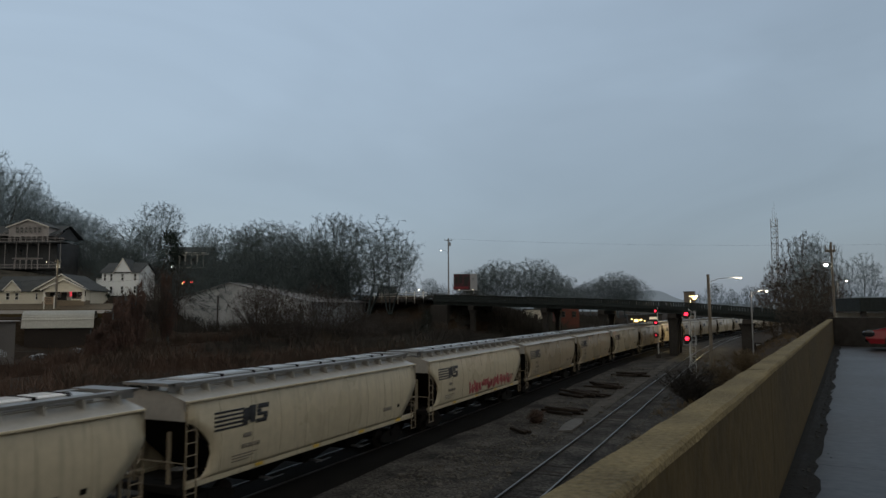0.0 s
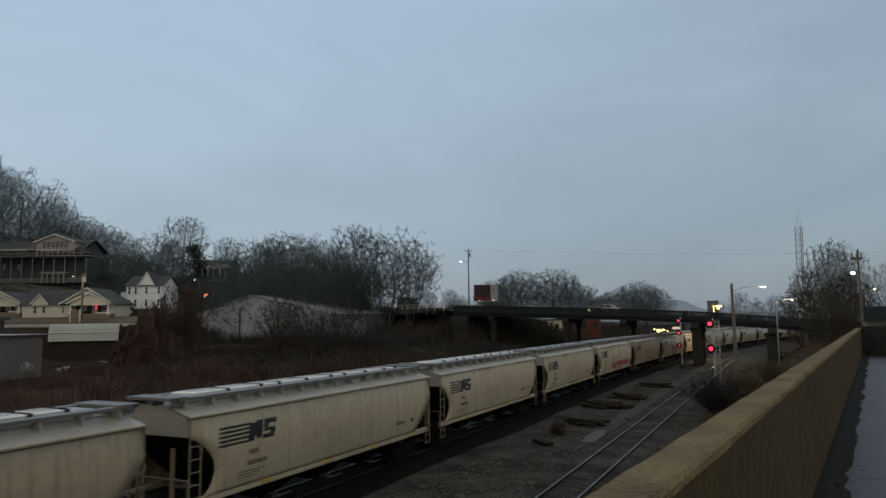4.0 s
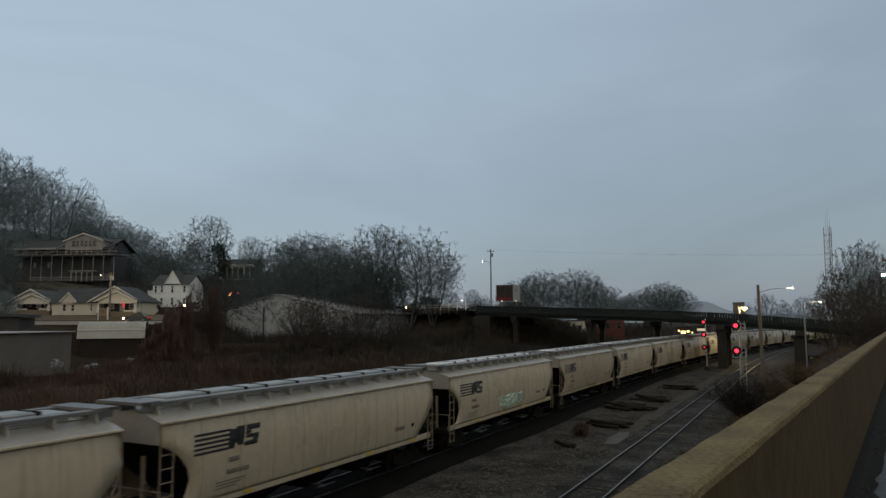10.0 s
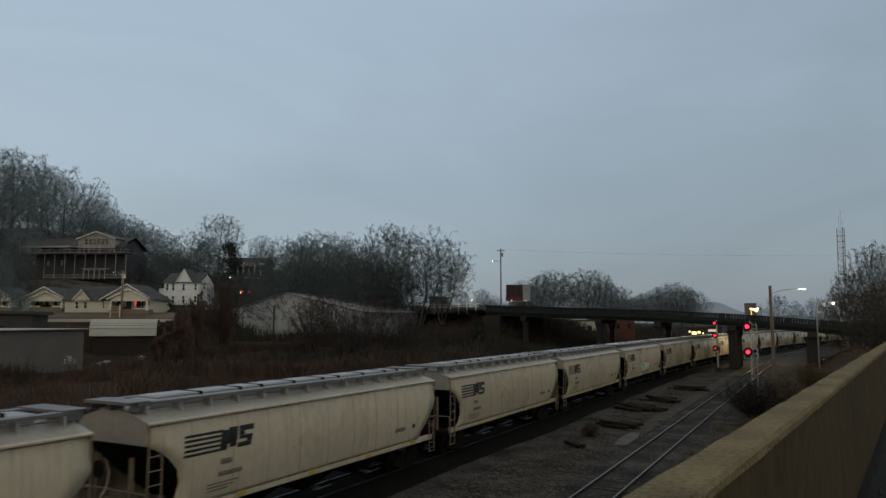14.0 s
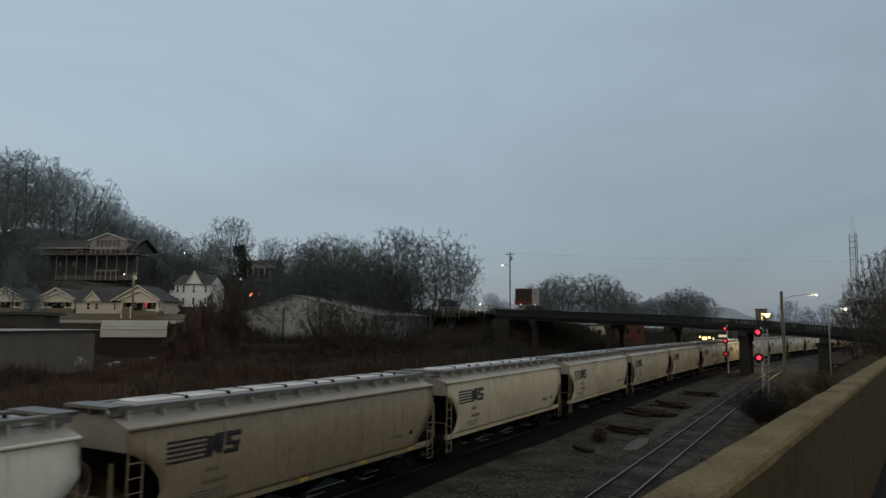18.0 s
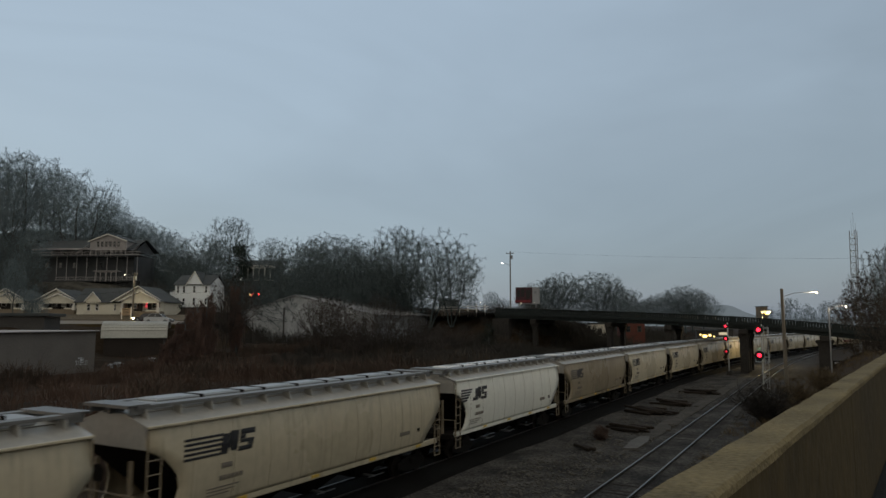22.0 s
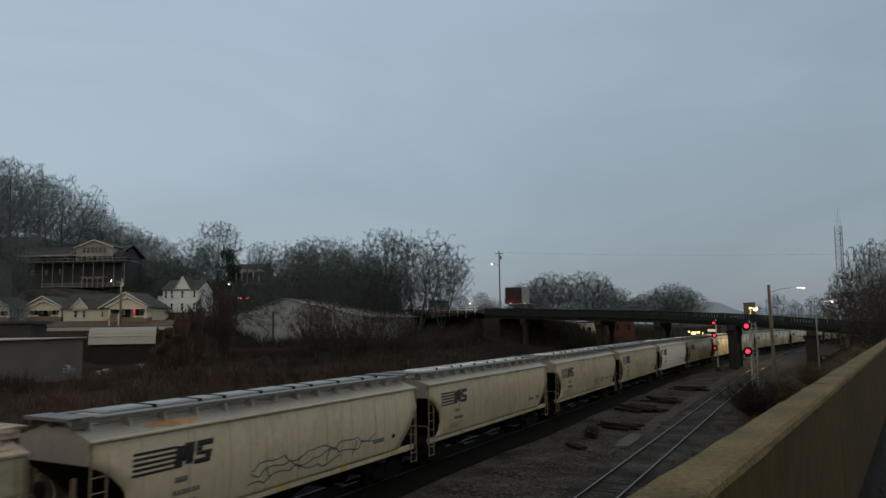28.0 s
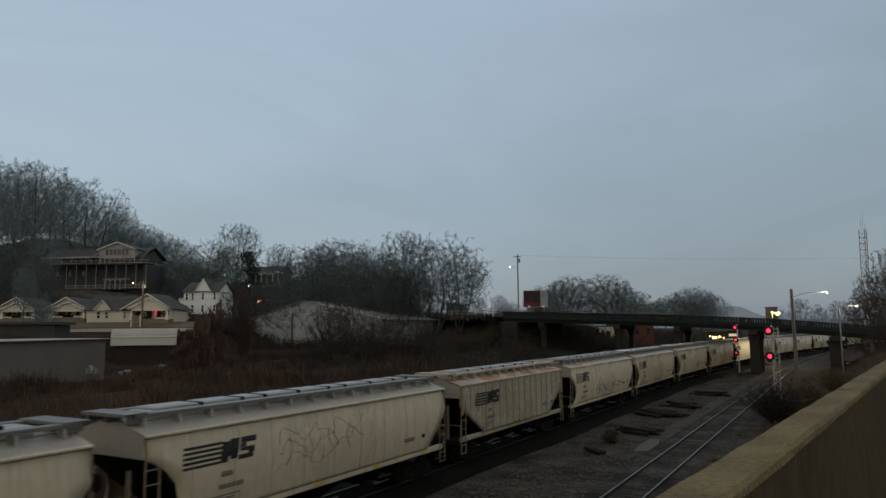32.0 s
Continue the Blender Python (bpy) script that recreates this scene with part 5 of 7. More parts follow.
# between the town and the warehouse
for kind, x, y, z, w in (
    ("dark oak2", -136.0, 119.8, 28.3, 1),
    ("dark tall2", -133.4, 126.8, 32.9, 0.95),
    ("dark oak", -144.3, 132.3, 28.1, 0.9),
    ("ever", -126.6, 123.4, 25.3, 1.0),
    ("dark oak", -141.9, 150.7, 31.1, 0.8),
    ("dark oak2", -114.3, 129.2, 26.4, 1),
    ("dark tall", -115.3, 136.6, 27.9, 0.9),
    ("dark oak", -105.1, 130.8, 27.3, 1.05),
    ("dark oak2", -103.6, 137.2, 27.5, 1.1),
    ("dark oak", -98.5, 137.7, 25.8, 0.95),
    ("dark tall2", -96.5, 124.1, 23.6, 1.1),
    ("dark oak2", -101.2, 118.1, 22.0, 1.1),
    ("dark dense", -86.3, 123.9, 21.6, 1.1),
    ("dark dense", -105.2, 113.6, 21.2, 1),
    ("dark dense", -85.3, 115.3, 19.6, 1.2),
    ("dark dense", -90.4, 112.6, 18.9, 1.2),
    ("dark dense", -79.5, 116.2, 18.5, 1.1),
    ("dark tall2", -76.7, 117.7, 25.5, 0.85),
    ("dark wide", -68.4, 115.3, 24.5, 1.15),
    ("dark fork", -63.1, 116.0, 21.6, 0.95),
    ("dark dense", -73.4, 117.2, 18.4, 1),
    ("dark dense", -94.6, 108.0, 17.4, 1.2),
    ("dark dense", -110.6, 110.8, 15.6, 0.9),
    ("dark dense", -131.8, 110.7, 20.2, 0.8),
    ("dark oak2", -154.2, 132.7, 25.0, 0.8),
    ("dark dense", -95.0, 114.6, 19.0, 1.1),
    ("dark dense", -84.8, 111.0, 17.2, 1.2),
    ("dark dense", -78.7, 112.1, 16.5, 1.2),
    ("dark dense", -75.9, 115.9, 17.2, 1)):
    tree(kind, x, y, z, w, None, "bank trees")
# smothered trees and saplings before the warehouse
for kind, x, y, z, w in (
    ("vine", -75.9, 68.1, 10.8, 0.6),
    ("vine2", -75.9, 67.0, 9.7, 0.8),
    ("vine", -76.0, 65.8, 8.3, 0.95),
    ("vine2", -76.2, 64.6, 6.9, 1.1),
    ("vine", -76.4, 63.3, 5.6, 1.2),
    ("scrub", -79.4, 76.6, 13.7, 0.8),
    ("scrub", -79.2, 74.8, 10.9, 0.6),
    ("vine2", -78.9, 76.9, 13.7, 0.42),
    ("vine2", -78.0, 65.8, 7.8, 0.9),
    ("vine2", -77.3, 62.8, 4.7, 1),
    ("scrub2", -67.9, 82.7, 10.5, 0.9),
    ("scrub", -66.1, 82.5, 10.8, 0.8),
    ("scrub2", -64.3, 84.6, 10.1, 0.8),
    ("scrub2", -61.3, 82.8, 8.6, 1),
    ("scrub", -61.3, 89.6, 11.1, 0.75),
    ("scrub2", -59.7, 92.8, 9.3, 0.8),
    ("scrub2", -60.9, 85.3, 7.9, 1),
    ("scrub", -58.2, 95.9, 8.0, 0.8),
    ("scrub2", -55.1, 97.5, 6.6, 1.1),
    ("scrub2", -54.7, 93.2, 5.3, 1.2),
    ("scrub", -52.8, 101.0, 6.2, 1),
    ("ever", -50.0, 104.8, 6.6, 0.9)):
    tree(kind, x, y, z, w, None, "trees on the brushy bank")
# past the bridge
for kind, x, y, z, w in (
    ("dark oak", -59.1, 167.0, 18.9, 1.3),
    ("dark oak2", -64.0, 170.0, 17.7, 1.2),
    ("dark oak", -53.0, 176.0, 19.5, 1.3),
    ("dark oak2", -48.2, 176.2, 16.6, 1.2),
    ("dark oak", -63.7, 161.1, 15.3, 1),
    ("dark oak2", -43.9, 171.7, 13.5, 1),
    ("dark oak2", -70.1, 172.4, 16.8, 0.8),
    ("dark oak", -42.2, 238.6, 18.8, 1.3),
    ("dark oak2", -50.1, 245.7, 17.0, 1.2),
    ("dark oak", -37.8, 246.7, 16.4, 1.2),
    ("dark oak2", -61.3, 239.6, 16.6, 0.9),
    ("dark oak", -59.9, 263.1, 15.7, 0.9),
    ("dark tall2", -12.8, 265.8, 15.1, 0.7),
    ("dark tall", -7.5, 280.0, 13.4, 0.7),
    ("dark oak", -111.2, 235.4, 18.3, 0.9),
    ("dark oak2", -113.2, 223.0, 17.0, 0.8),
    ("dark oak", -1.2, 283.4, 14.4, 0.8),
    ("dark oak2", -20.9, 284.2, 12.6, 0.8),
    ("dark oak2", -95.1, 210.1, 15.1, 0.9),
    ("dark oak2", -56.7, 236.4, 13.9, 1.2),
    ("dark oak2", -63.1, 175.1, 18.3, 1.2),
    ("dark oak", -53.9, 184.6, 17.9, 1.15),
    ("dark oak", -41.6, 248.0, 17.7, 1.2),
    ("dark oak2", -47.2, 249.5, 18.3, 1.1),
    ("dark oak", -51.8, 240.2, 15.7, 1.2)):
    tree(kind, x, y, z, w, None, "trees past the bridge")
# by the right end of the bridge
for kind, x, y, z, w in (
    ("dense", 6.7, 116.2, 17.4, 0.62),
    ("dense", 4.6, 123.8, 14.1, 0.75),
    ("fork", 8.1, 111.1, 16.7, 0.70),
    ("dense", 9.4, 121.3, 13.4, 0.75),
    ("dense", 3.3, 131.8, 11.6, 0.8),
    ("dense", 4.0, 77.2, 9.6, 0.8),
    ("dense", 7.9, 105.5, 12.4, 0.75),
    ("dense", 7.0, 76.6, 8.6, 0.9),
    ("tall", 18.3, 146.2, 15.9, 0.8)):
    tree(kind, x, y, z, w, None, "trees by the bridge's end")


def stalks(name, label, spots, material, height, n, rad, spread, seed, lumps=0.0):
    """Many thin bent stalks in tufts, joined."""
    rs = np.random.RandomState(seed)
    tri = np.array([[math.cos(a), math.sin(a), 0] for a in (0, 2.094, 4.189)])
    vs, fs, k = [], [], 0
    for x, y, s in spots:
        z = land(x, y) - 0.05
        for i in range(n):
            h = height * s * rs.uniform(0.45, 1.0)
            a, o = rs.uniform(0, 6.283), rs.uniform(0, spread) * s
            lean = rs.uniform(0.05, 0.55)
            p0 = np.array([x + math.cos(a) * o, y + math.sin(a) * o, z])
            p1 = p0 + np.array([math.cos(a) * lean * h * 0.4, math.sin(a) * lean * h * 0.4, h * 0.6])
            p2 = p1 + np.array([math.cos(a) * lean * h * 0.6 + rs.normal(0, .1) * h, math.sin(a) * lean * h * 0.6 + rs.normal(0, .1) * h, h * 0.4 * (1 - lumps * rs.uniform())])
            for p, r in ((p0, rad), (p1, rad * 0.75), (p2, rad * 0.3)):
                vs.append(tri * r * s + p)
            fs += [(k + j + b, k + (j + 1) % 3 + b, k + 3 + (j + 1) % 3 + b, k + 3 + j + b) for b in (0, 3) for j in range(3)]
            k += 9
    me = bpy.data.meshes.new(name)
    me.from_pydata(np.concatenate(vs).tolist(), [], fs)
    me.materials.append(material)
    return tagged(new(name, me), label, "undergrowth", "", "stuff")


def build_brush():
    rnd = random.Random(21)
    spots = []
    while len(spots) < 2600:
        x, y = rnd.uniform(-84, -24), rnd.uniform(14, 112)
        if -x > 84 or (x < -76 and y < 62):
            continue
        if noise.noise(Vector((x * 0.09, y * 0.09, 3))) > -0.35 or rnd.random() < 0.25:
            lump = 0.55 + 1.1 * max(0.0, noise.noise(Vector((x * 0.13, y * 0.13, 9))) + 0.35)
            spots.append((x, y, rnd.uniform(0.5, 1.1) * lump * (0.75 if x > -34 else 1.1)))
    dark = [q for i, q in enumerate(spots) if noise.noise(Vector((q[0] * 0.06, q[1] * 0.06, 17))) > 0.12]
    stalks("bramble", "near-black bramble patches on the bank", [(x + 0.6, y + 0.3, s * 1.15) for x, y, s in dark], M_THICKET, 1.6, 22, 0.024, 1.0, 11, 0.9)
    far = [q for q in spots if q[1] > 74 and q[0] > -72]
    spots = [q for q in spots if not (q[1] > 74 and q[0] > -72)]
    stalks("far_brush", "dark brush towards the bridge", far, M_BANK, 1.6, 20, 0.024, 0.8, 15, 0.8)
    stalks("brush", "reddish brown dead brush and brambles on the bank", spots, M_BRUSH, 1.7, 20, 0.022, 0.8, 1, 0.8)
    spots = []
    for i in range(420):
        x = rnd.uniform(-110, -50)
        y = rnd.uniform(92, 121)
        spots.append((x, y, rnd.uniform(0.7, 1.6) * (0.6 if x > -64 else 1)))
    for i in range(200):
        spots.append((rnd.uniform(-54, -36), rnd.uniform(85, 106), rnd.uniform(0.6, 1.2)))
    # stems added only to darken the ground under and beyond the bridge
    for i in range(160):
        spots.append((rnd.uniform(-49, -30), rnd.uniform(103, 119), rnd.uniform(0.5, 0.9)))
    for i in range(260):
        spots.append((rnd.uniform(-48, -27), rnd.uniform(112, 136), rnd.uniform(0.6, 1.3)))
    for i in range(420):
        spots.append((rnd.uniform(-62, -24), rnd.uniform(121, 205), rnd.uniform(0.8, 1.7)))
    stalks("thicket", "dark bare thicket, partly added to darken the ground by the bridge", spots, M_BANK, 2.4, 34, 0.026, 1.3, 2, 0.5)
    spots = []
    while len(spots) < 520:
        x, y = rnd.uniform(-215, -118), rnd.uniform(62, 165)
        if land(x, y) > 9.6 and (x + 162) ** 2 + (y - 106) ** 2 > 200:
            spots.append((x, y, rnd.uniform(0.7, 1.5)))
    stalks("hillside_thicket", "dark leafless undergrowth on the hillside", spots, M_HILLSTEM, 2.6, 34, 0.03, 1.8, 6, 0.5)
    spots = [(rnd.uniform(-6.4, -1.0), rnd.uniform(30, 104), rnd.uniform(0.4, 1.0)) for i in range(260)]
    spots += [(rnd.uniform(-2, 6), rnd.uniform(40, 104), rnd.uniform(0.5, 1.3)) for i in range(200)]
    stalks("dry_grass", "straw-coloured dry weeds on the slope below the deck", spots, M_STRAW, 0.8, 16, 0.012, 0.35, 3, 0.8)
    spots = [(rnd.uniform(-24.5, -21.5), rnd.uniform(20, 150), rnd.uniform(0.3, 0.8)) for i in range(160)]
    stalks("trackside_weeds", "dark weeds along the far side of the train", spots, M_BRUSH, 0.9, 14, 0.014, 0.4, 4, 0.8)


build_brush()


def shrub(x, y, h, wide, label, material=None):
    rnd = random.Random(int(abs(x * 97 + y * 31)))
    s = thing("shrub", pose(x, y, land(x, y)), label, "shrub", "shrubs by the tracks")
    stem, twig = G(), G()
    for i in range(60):
        a, t = rnd.uniform(0, 6.283), rnd.uniform(0.05, 1.0)
        d = Vector((math.cos(a) * math.sin(t) * wide, math.sin(a) * math.sin(t) * wide, math.cos(t)))
        p = Vector((rnd.gauss(0, .12), rnd.gauss(0, .12), 0))
        q = p + d * h * rnd.uniform(0.55, 1.0)
        stem.tube(p, q, 0.022, 0.008, 4, False)
        for j in range(60):
            o = p + (q - p) * rnd.uniform(0.25, 1)
            e = o + Vector((rnd.gauss(0, 1), rnd.gauss(0, 1), rnd.gauss(0.2, 0.8))) * h * 0.12
            twig.tube(o, e, 0.010, 0.004, 3, False)
    stem.obj("stem", material or M_SHRUBDARK, s)
    twig.obj("twig_mass", material or M_SHRUBDARK, s)


shrub(-4.7, 55.5, 3.1, 1.05, "dark bare shrub beside the near track")
shrub(-3.2, 61.0, 1.5, 1.2, "straw-coloured low bush on the slope", M_STRAW)
shrub(-12.6, 42.2, 0.9, 0.9, "small dead shrub in the gravel", M_BRUSH)
shrub(-3.0, 68.0, 2.2, 1.2, "straw-coloured dead bush on the slope", M_STRAW)
shrub(-1.2, 75.0, 2.4, 1.2, "straw-coloured dead bush under the trees", M_STRAW)


# ---- clutter between the tracks ----
def plank_pile(x, y, n, length, rz, seed, label):
    rnd = random.Random(seed)
    p = thing("sleeper_pile", pose(x, y, land(x, y), 0, 0, rz), label, "timber pile", "piles of old sleepers")
    plank = G().box((0, 0, 0), (0.24, 1.0, 0.17), 0, 0.03).mesh("old_sleeper", M_SLEEPER)
    for i in range(n):
        lv = 0 if i < n * 0.6 else 1
        m = pose((i - n * 0.3 if lv == 0 else i - n * 0.8) * 0.34 + rnd.uniform(-.1, .1), rnd.uniform(-.5, .5), 0.12 + lv * 0.18 + rnd.uniform(0, .04), rnd.uniform(-3, 3), 0, rnd.uniform(-9, 9))
        piece("old_sleeper", plank, p, m @ Matrix.Diagonal((1, length * rnd.uniform(0.8, 1.1), 1, 1)))


plank_pile(-12.1, 74.6, 7, 3.2, 68, 1, "loose pile of old dark sleepers on the gravel")
plank_pile(-12.3, 63.0, 8, 3.0, 62, 2, "stack of old tarred sleepers on the gravel")
plank_pile(-12.8, 56.6, 13, 3.0, 55, 3, "broad stack of old dark sleepers on the gravel")
plank_pile(-12.4, 46.6, 4, 2.6, 68, 4, "a few old sleepers lying on the gravel")
plank_pile(-11.3, 48.0, 2, 1.5, 84, 6, "short broken sleepers on the gravel")
plank_pile(-12.3, 38.4, 2, 1.3, 50, 5, "scattered old sleeper ends on the gravel")


def rubble():
    rnd = random.Random(77)
    g = G()
    for i in range(8500):
        x, y = rnd.uniform(-14.2, -6.3), 22 + 64 * rnd.random() ** 1.5
        if abs(x - X_SIDING) < 1.5:
            continue
        r = rnd.uniform(0.02, 0.07) * (2.4 if rnd.random() < 0.015 else 1)
        g.box((x, y, land(x, y) + r * 0.2), (r * 2, r * rnd.uniform(1.2, 2.4), r * 1.2), rnd.uniform(0, 90), r * 0.3)
    tagged(g.obj("loose_stones", mat("pale_ballast_stone", (0.085, 0.081, 0.073), 0.9, 0.4, 3, 0.3, spec=0.1)), "loose ballast stones on the gravel", "stones", "", "stuff")
    path = G()
    pts = [(-10.35, 36 + 2 * i) for i in range(38)]
    for x, y in pts:
        a = ease(36, 46, y) * ease(112, 96, y)
        path.v += [(x - a * (0.62 + 0.4 * noise.noise(Vector((y * 0.35, 0, 4)))), y, -0.085), (x + a * (0.45 + 0.15 * noise.noise(Vector((y * 0.4, 3, 1)))), y, -0.085)]
    path.f = [(2 * i, 2 * i + 1, 2 * i + 3, 2 * i + 2) for i in range(len(pts) - 1)]
    setting("pavement_walkway", path, mat("pale_fine_gravel", (0.066, 0.061, 0.053), 0.9, 0.5, 2.0, 0.8, spec=0.1), "strip of paler fine gravel beside the near track")


rubble()


def slab_piece():
    x, y = -10.35, 41.9
    s = thing("concrete_slab", pose(x, y, land(x, y), 0, 0, 4), "broken pale concrete slab lying on the gravel", "slab")
    G().prism([(-0.40, -2.4, 0.02), (0.30, -2.0, 0.02), (0.48, 0.6, 0.02), (0.30, 2.5, 0.02), (-0.30, 2.3, 0.02), (-0.50, 0.2, 0.02)], (0, 0, 0.08)).obj("slab", mat("pale_slab_concrete", (0.085, 0.082, 0.075), 0.9, 0.3, 3, 0.4), s)


slab_piece()


# ---- buildings ----
RZ = 28.36


def window(parent, x, y, z, w, h, trim=None, name="window"):
    """A sash in a front wall: frame proud of the wall, dark pane inside it."""
    wn = new(name)
    wn.parent = parent
    wn.matrix_basis = pose(x, y, z)
    g = G()
    for dx in (-w / 2, w / 2):
        g.box((dx, -0.03, 0), (0.10, 0.10, h + 0.1))
    for dz in (-h / 2, 0, h / 2):
        g.box((0, -0.03, dz), (w, 0.09, 0.08))
    g.obj("window_frame", trim or M_TRIM, wn)
    G().box((0, 0.0, 0), (w - 0.06, 0.04, h - 0.06)).obj("pane", M_GLASS, wn)
    return wn


def gable_roof(parent, x0, x1, y0, y1, eave, ridge, along, material, over=0.35, name="roof"):
    """Two slopes with thickness; along is the ridge's axis."""
    g = G()
    t = 0.14
    if along == "y":
        xm = (x0 + x1) / 2
        k = (ridge - eave) / (xm - x0)
        poly = [(x0 - over, y0 - over, eave - over * k), (xm, y0 - over, ridge), (x1 + over, y0 - over, eave - over * k), (x1 + over, y0 - over, eave - over * k + t), (xm, y0 - over, ridge + t), (x0 - over, y0 - over, eave - over * k + t)]
        g.prism(poly, (0, y1 - y0 + 2 * over, 0))
    else:
        ym = (y0 + y1) / 2
        k = (ridge - eave) / (ym - y0)
        poly = [(x0 - over, y0 - over, eave - over * k), (x0 - over, ym, ridge), (x0 - over, y1 + over, eave - over * k), (x0 - over, y1 + over, eave - over * k + t), (x0 - over, ym, ridge + t), (x0 - over, y0 - over, eave - over * k + t)]
        g.prism(poly, (x1 - x0 + 2 * over, 0, 0))
    return g.obj(name, material, parent)


def gable_end(parent, x, y0, y1, eave, ridge, material):
    """The triangle under a roof whose ridge runs along x."""
    return G().prism([(x - 0.1, y0, eave - 0.3), (x - 0.1, y1, eave - 0.3), (x - 0.1, y1, eave), (x - 0.1, (y0 + y1) / 2, ridge - 0.02), (x - 0.1, y0, eave)], (0.2, 0, 0)).obj("gable_end", material, parent)


def gable_wall(parent, x0, x1, y, eave, ridge, material, d=0.2, z0=0.0):
    xm = (x0 + x1) / 2
    return G().prism([(x0, y, z0), (x1, y, z0), (x1, y, eave), (xm, y, ridge), (x0, y, eave)], (0, d, 0)).obj("wall", material, parent)


def rake(parent, x0, x1, y, eave, ridge, over=0.35):
    """White boards along a gable's edge."""
    xm = (x0 + x1) / 2
    k = (ridge - eave) / (xm - x0)
    for a, b in ((x0 - over, xm), (x1 + over, xm)):
        G().prism([(a, y, eave - over * k - 0.10), (b, y, ridge - 0.10), (b, y, ridge + 0.16), (a, y, eave - over * k + 0.16)], (0, 0.06, 0)).obj("rake_board", M_TRIM, parent)


def bungalow(m, porch_w, eave, peak, wing, label, neon=False):
    b = thing("bungalow", m, label, "house", "bungalows on the street")
    hw = porch_w / 2
    G().box((0, 5.5, eave / 2 - 0.6), (porch_w, 8.0, eave + 1.2), 0, 0.02).obj("wall", M_SIDING, b)
    # dark panel over the siding, put in for the shade inside the porch
    G().box((0, 1.44, eave / 2 + 0.4), (porch_w - 0.5, 0.06, eave - 0.9), 0, 0.01).obj("porch_back", M_BROWNWALL, b, "dark panel that paints in the porch's shade")
    for sx in (-1, 1):
        G().box((sx * (hw - 0.10), 0.6, eave / 2 + 0.1), (0.12, 1.5, eave - 0.3), 0, 0.01).obj("porch_side", M_SIDING, b)
    # porch
    G().box((0, 0.3, 0.10), (porch_w, 2.6, 1.4), 0, 0.03).obj("porch_floor", M_TANEND, b)
    gable_roof(b, -hw, hw, -0.9, 3.0, eave, peak, "y", M_SHINGLE, 0.3, "porch_roof")
    gable_wall(b, -hw + 0.1, hw - 0.1, -0.9, eave, peak - 0.1, M_SIDING, 0.12, eave - 0.45)
    rake(b, -hw, hw, -1.24, eave, peak, 0.3)
    for px in (-hw + 0.25, hw - 0.25):
        g = G().box((px, -0.75, 1.05), (0.55, 0.55, 0.9), 0, 0.03)
        g.box((px, -0.75, (eave + 1.2) / 2), (0.30, 0.30, eave - 1.2), 0, 0.02)
        g.obj("porch_column", M_TRIM, b)
    for px in (-hw * 0.62, hw * 0.62):
        G().box((px, -0.8, 0.85), (hw * 0.55, 0.25, 0.42), 0, 0.02).obj("porch_wall", M_SIDING, b)
    # main roof, its gable set back and to one side
    gable_roof(b, -hw - 2.0, hw, 0.5, 9.6, eave, peak + 0.95, "y", M_SHINGLE, 0.4)
    gable_wall(b, -hw - 1.9, hw - 0.1, 0.55, eave, peak + 0.85, M_SIDING, 0.12, eave - 0.05)
    rake(b, -hw - 2.0, hw, 0.03, eave, peak + 0.95, 0.4)
    G().box((-hw - 0.95, 4.0, eave / 2 - 0.6), (1.9, 5.6, eave + 1.2), 0, 0.02).obj("wall", M_SIDING, b)
    G().box((0, 1.38, 1.9), (0.95, 0.06, 2.0), 0, 0.01).obj("door", M_TRIM, b)
    window(b, -hw * 0.55, 1.38, 2.0, 0.9, 1.2)
    window(b, hw * 0.5, 1.38, 2.0, 0.9, 1.2)
    if neon:
        s = new("window_sign")
        s.parent = b
        s.matrix_basis = pose(hw * 0.35, -0.95, 1.85)
        for dz in (-0.22, 0.10, 0.38):
            G().box((0, 0, dz), (0.40, 0.05, 0.13), 0, 0.02).obj("lit_panel", G_NEON, s, "glowing red neon panel")
    if wing:
        x1 = -hw - 0.1
        x0 = x1 - wing
        gable_end(b, x0 + 0.1, 1.5, 7.7, eave, peak + 0.6, M_SIDING)
        G().box(((x0 + x1) / 2, 4.6, eave / 2 - 0.6), (wing, 6.4, eave + 1.2), 0, 0.02).obj("wall", M_SIDING, b)
        gable_roof(b, x0, x1 + 2, 1.4, 7.8, eave, peak + 0.7, "x", M_SHINGLE, 0.4)
        xd = x0 + wing * 0.35
        gable_wall(b, xd - 1.4, xd + 1.4, 1.0, eave + 0.1, eave + 1.6, M_SIDING, 1.2, eave - 0.4)
        gable_roof(b, xd - 1.4, xd + 1.4, 1.0, 4.0, eave + 0.1, eave + 1.65, "y", M_SHINGLE, 0.25, "dormer_roof")
        rake(b, xd - 1.4, xd + 1.4, 0.7, eave + 0.1, eave + 1.65, 0.25)
        for k in (0.25, 0.42, 0.8):
            window(b, x0 + wing * k, 1.36, 1.6, 0.65, 1.25)
    return b


bungalow(pose(-113.54, 86.44, 8.17, 0, 0, RZ), 7.3, 2.75, 4.55, 9.4, "cream wooden bungalow with a lit red window sign", True)
bungalow(pose(-131.14, 81.49, 8.64, 0, 0, RZ + 4), 6.4, 2.35, 3.75, 0, "cream wooden bungalow with a gabled front porch")
bungalow(pose(-142.05, 77.87, 8.67, 0, 0, RZ + 4), 6.6, 2.4, 3.9, 0, "pale bungalow at the end of the row")


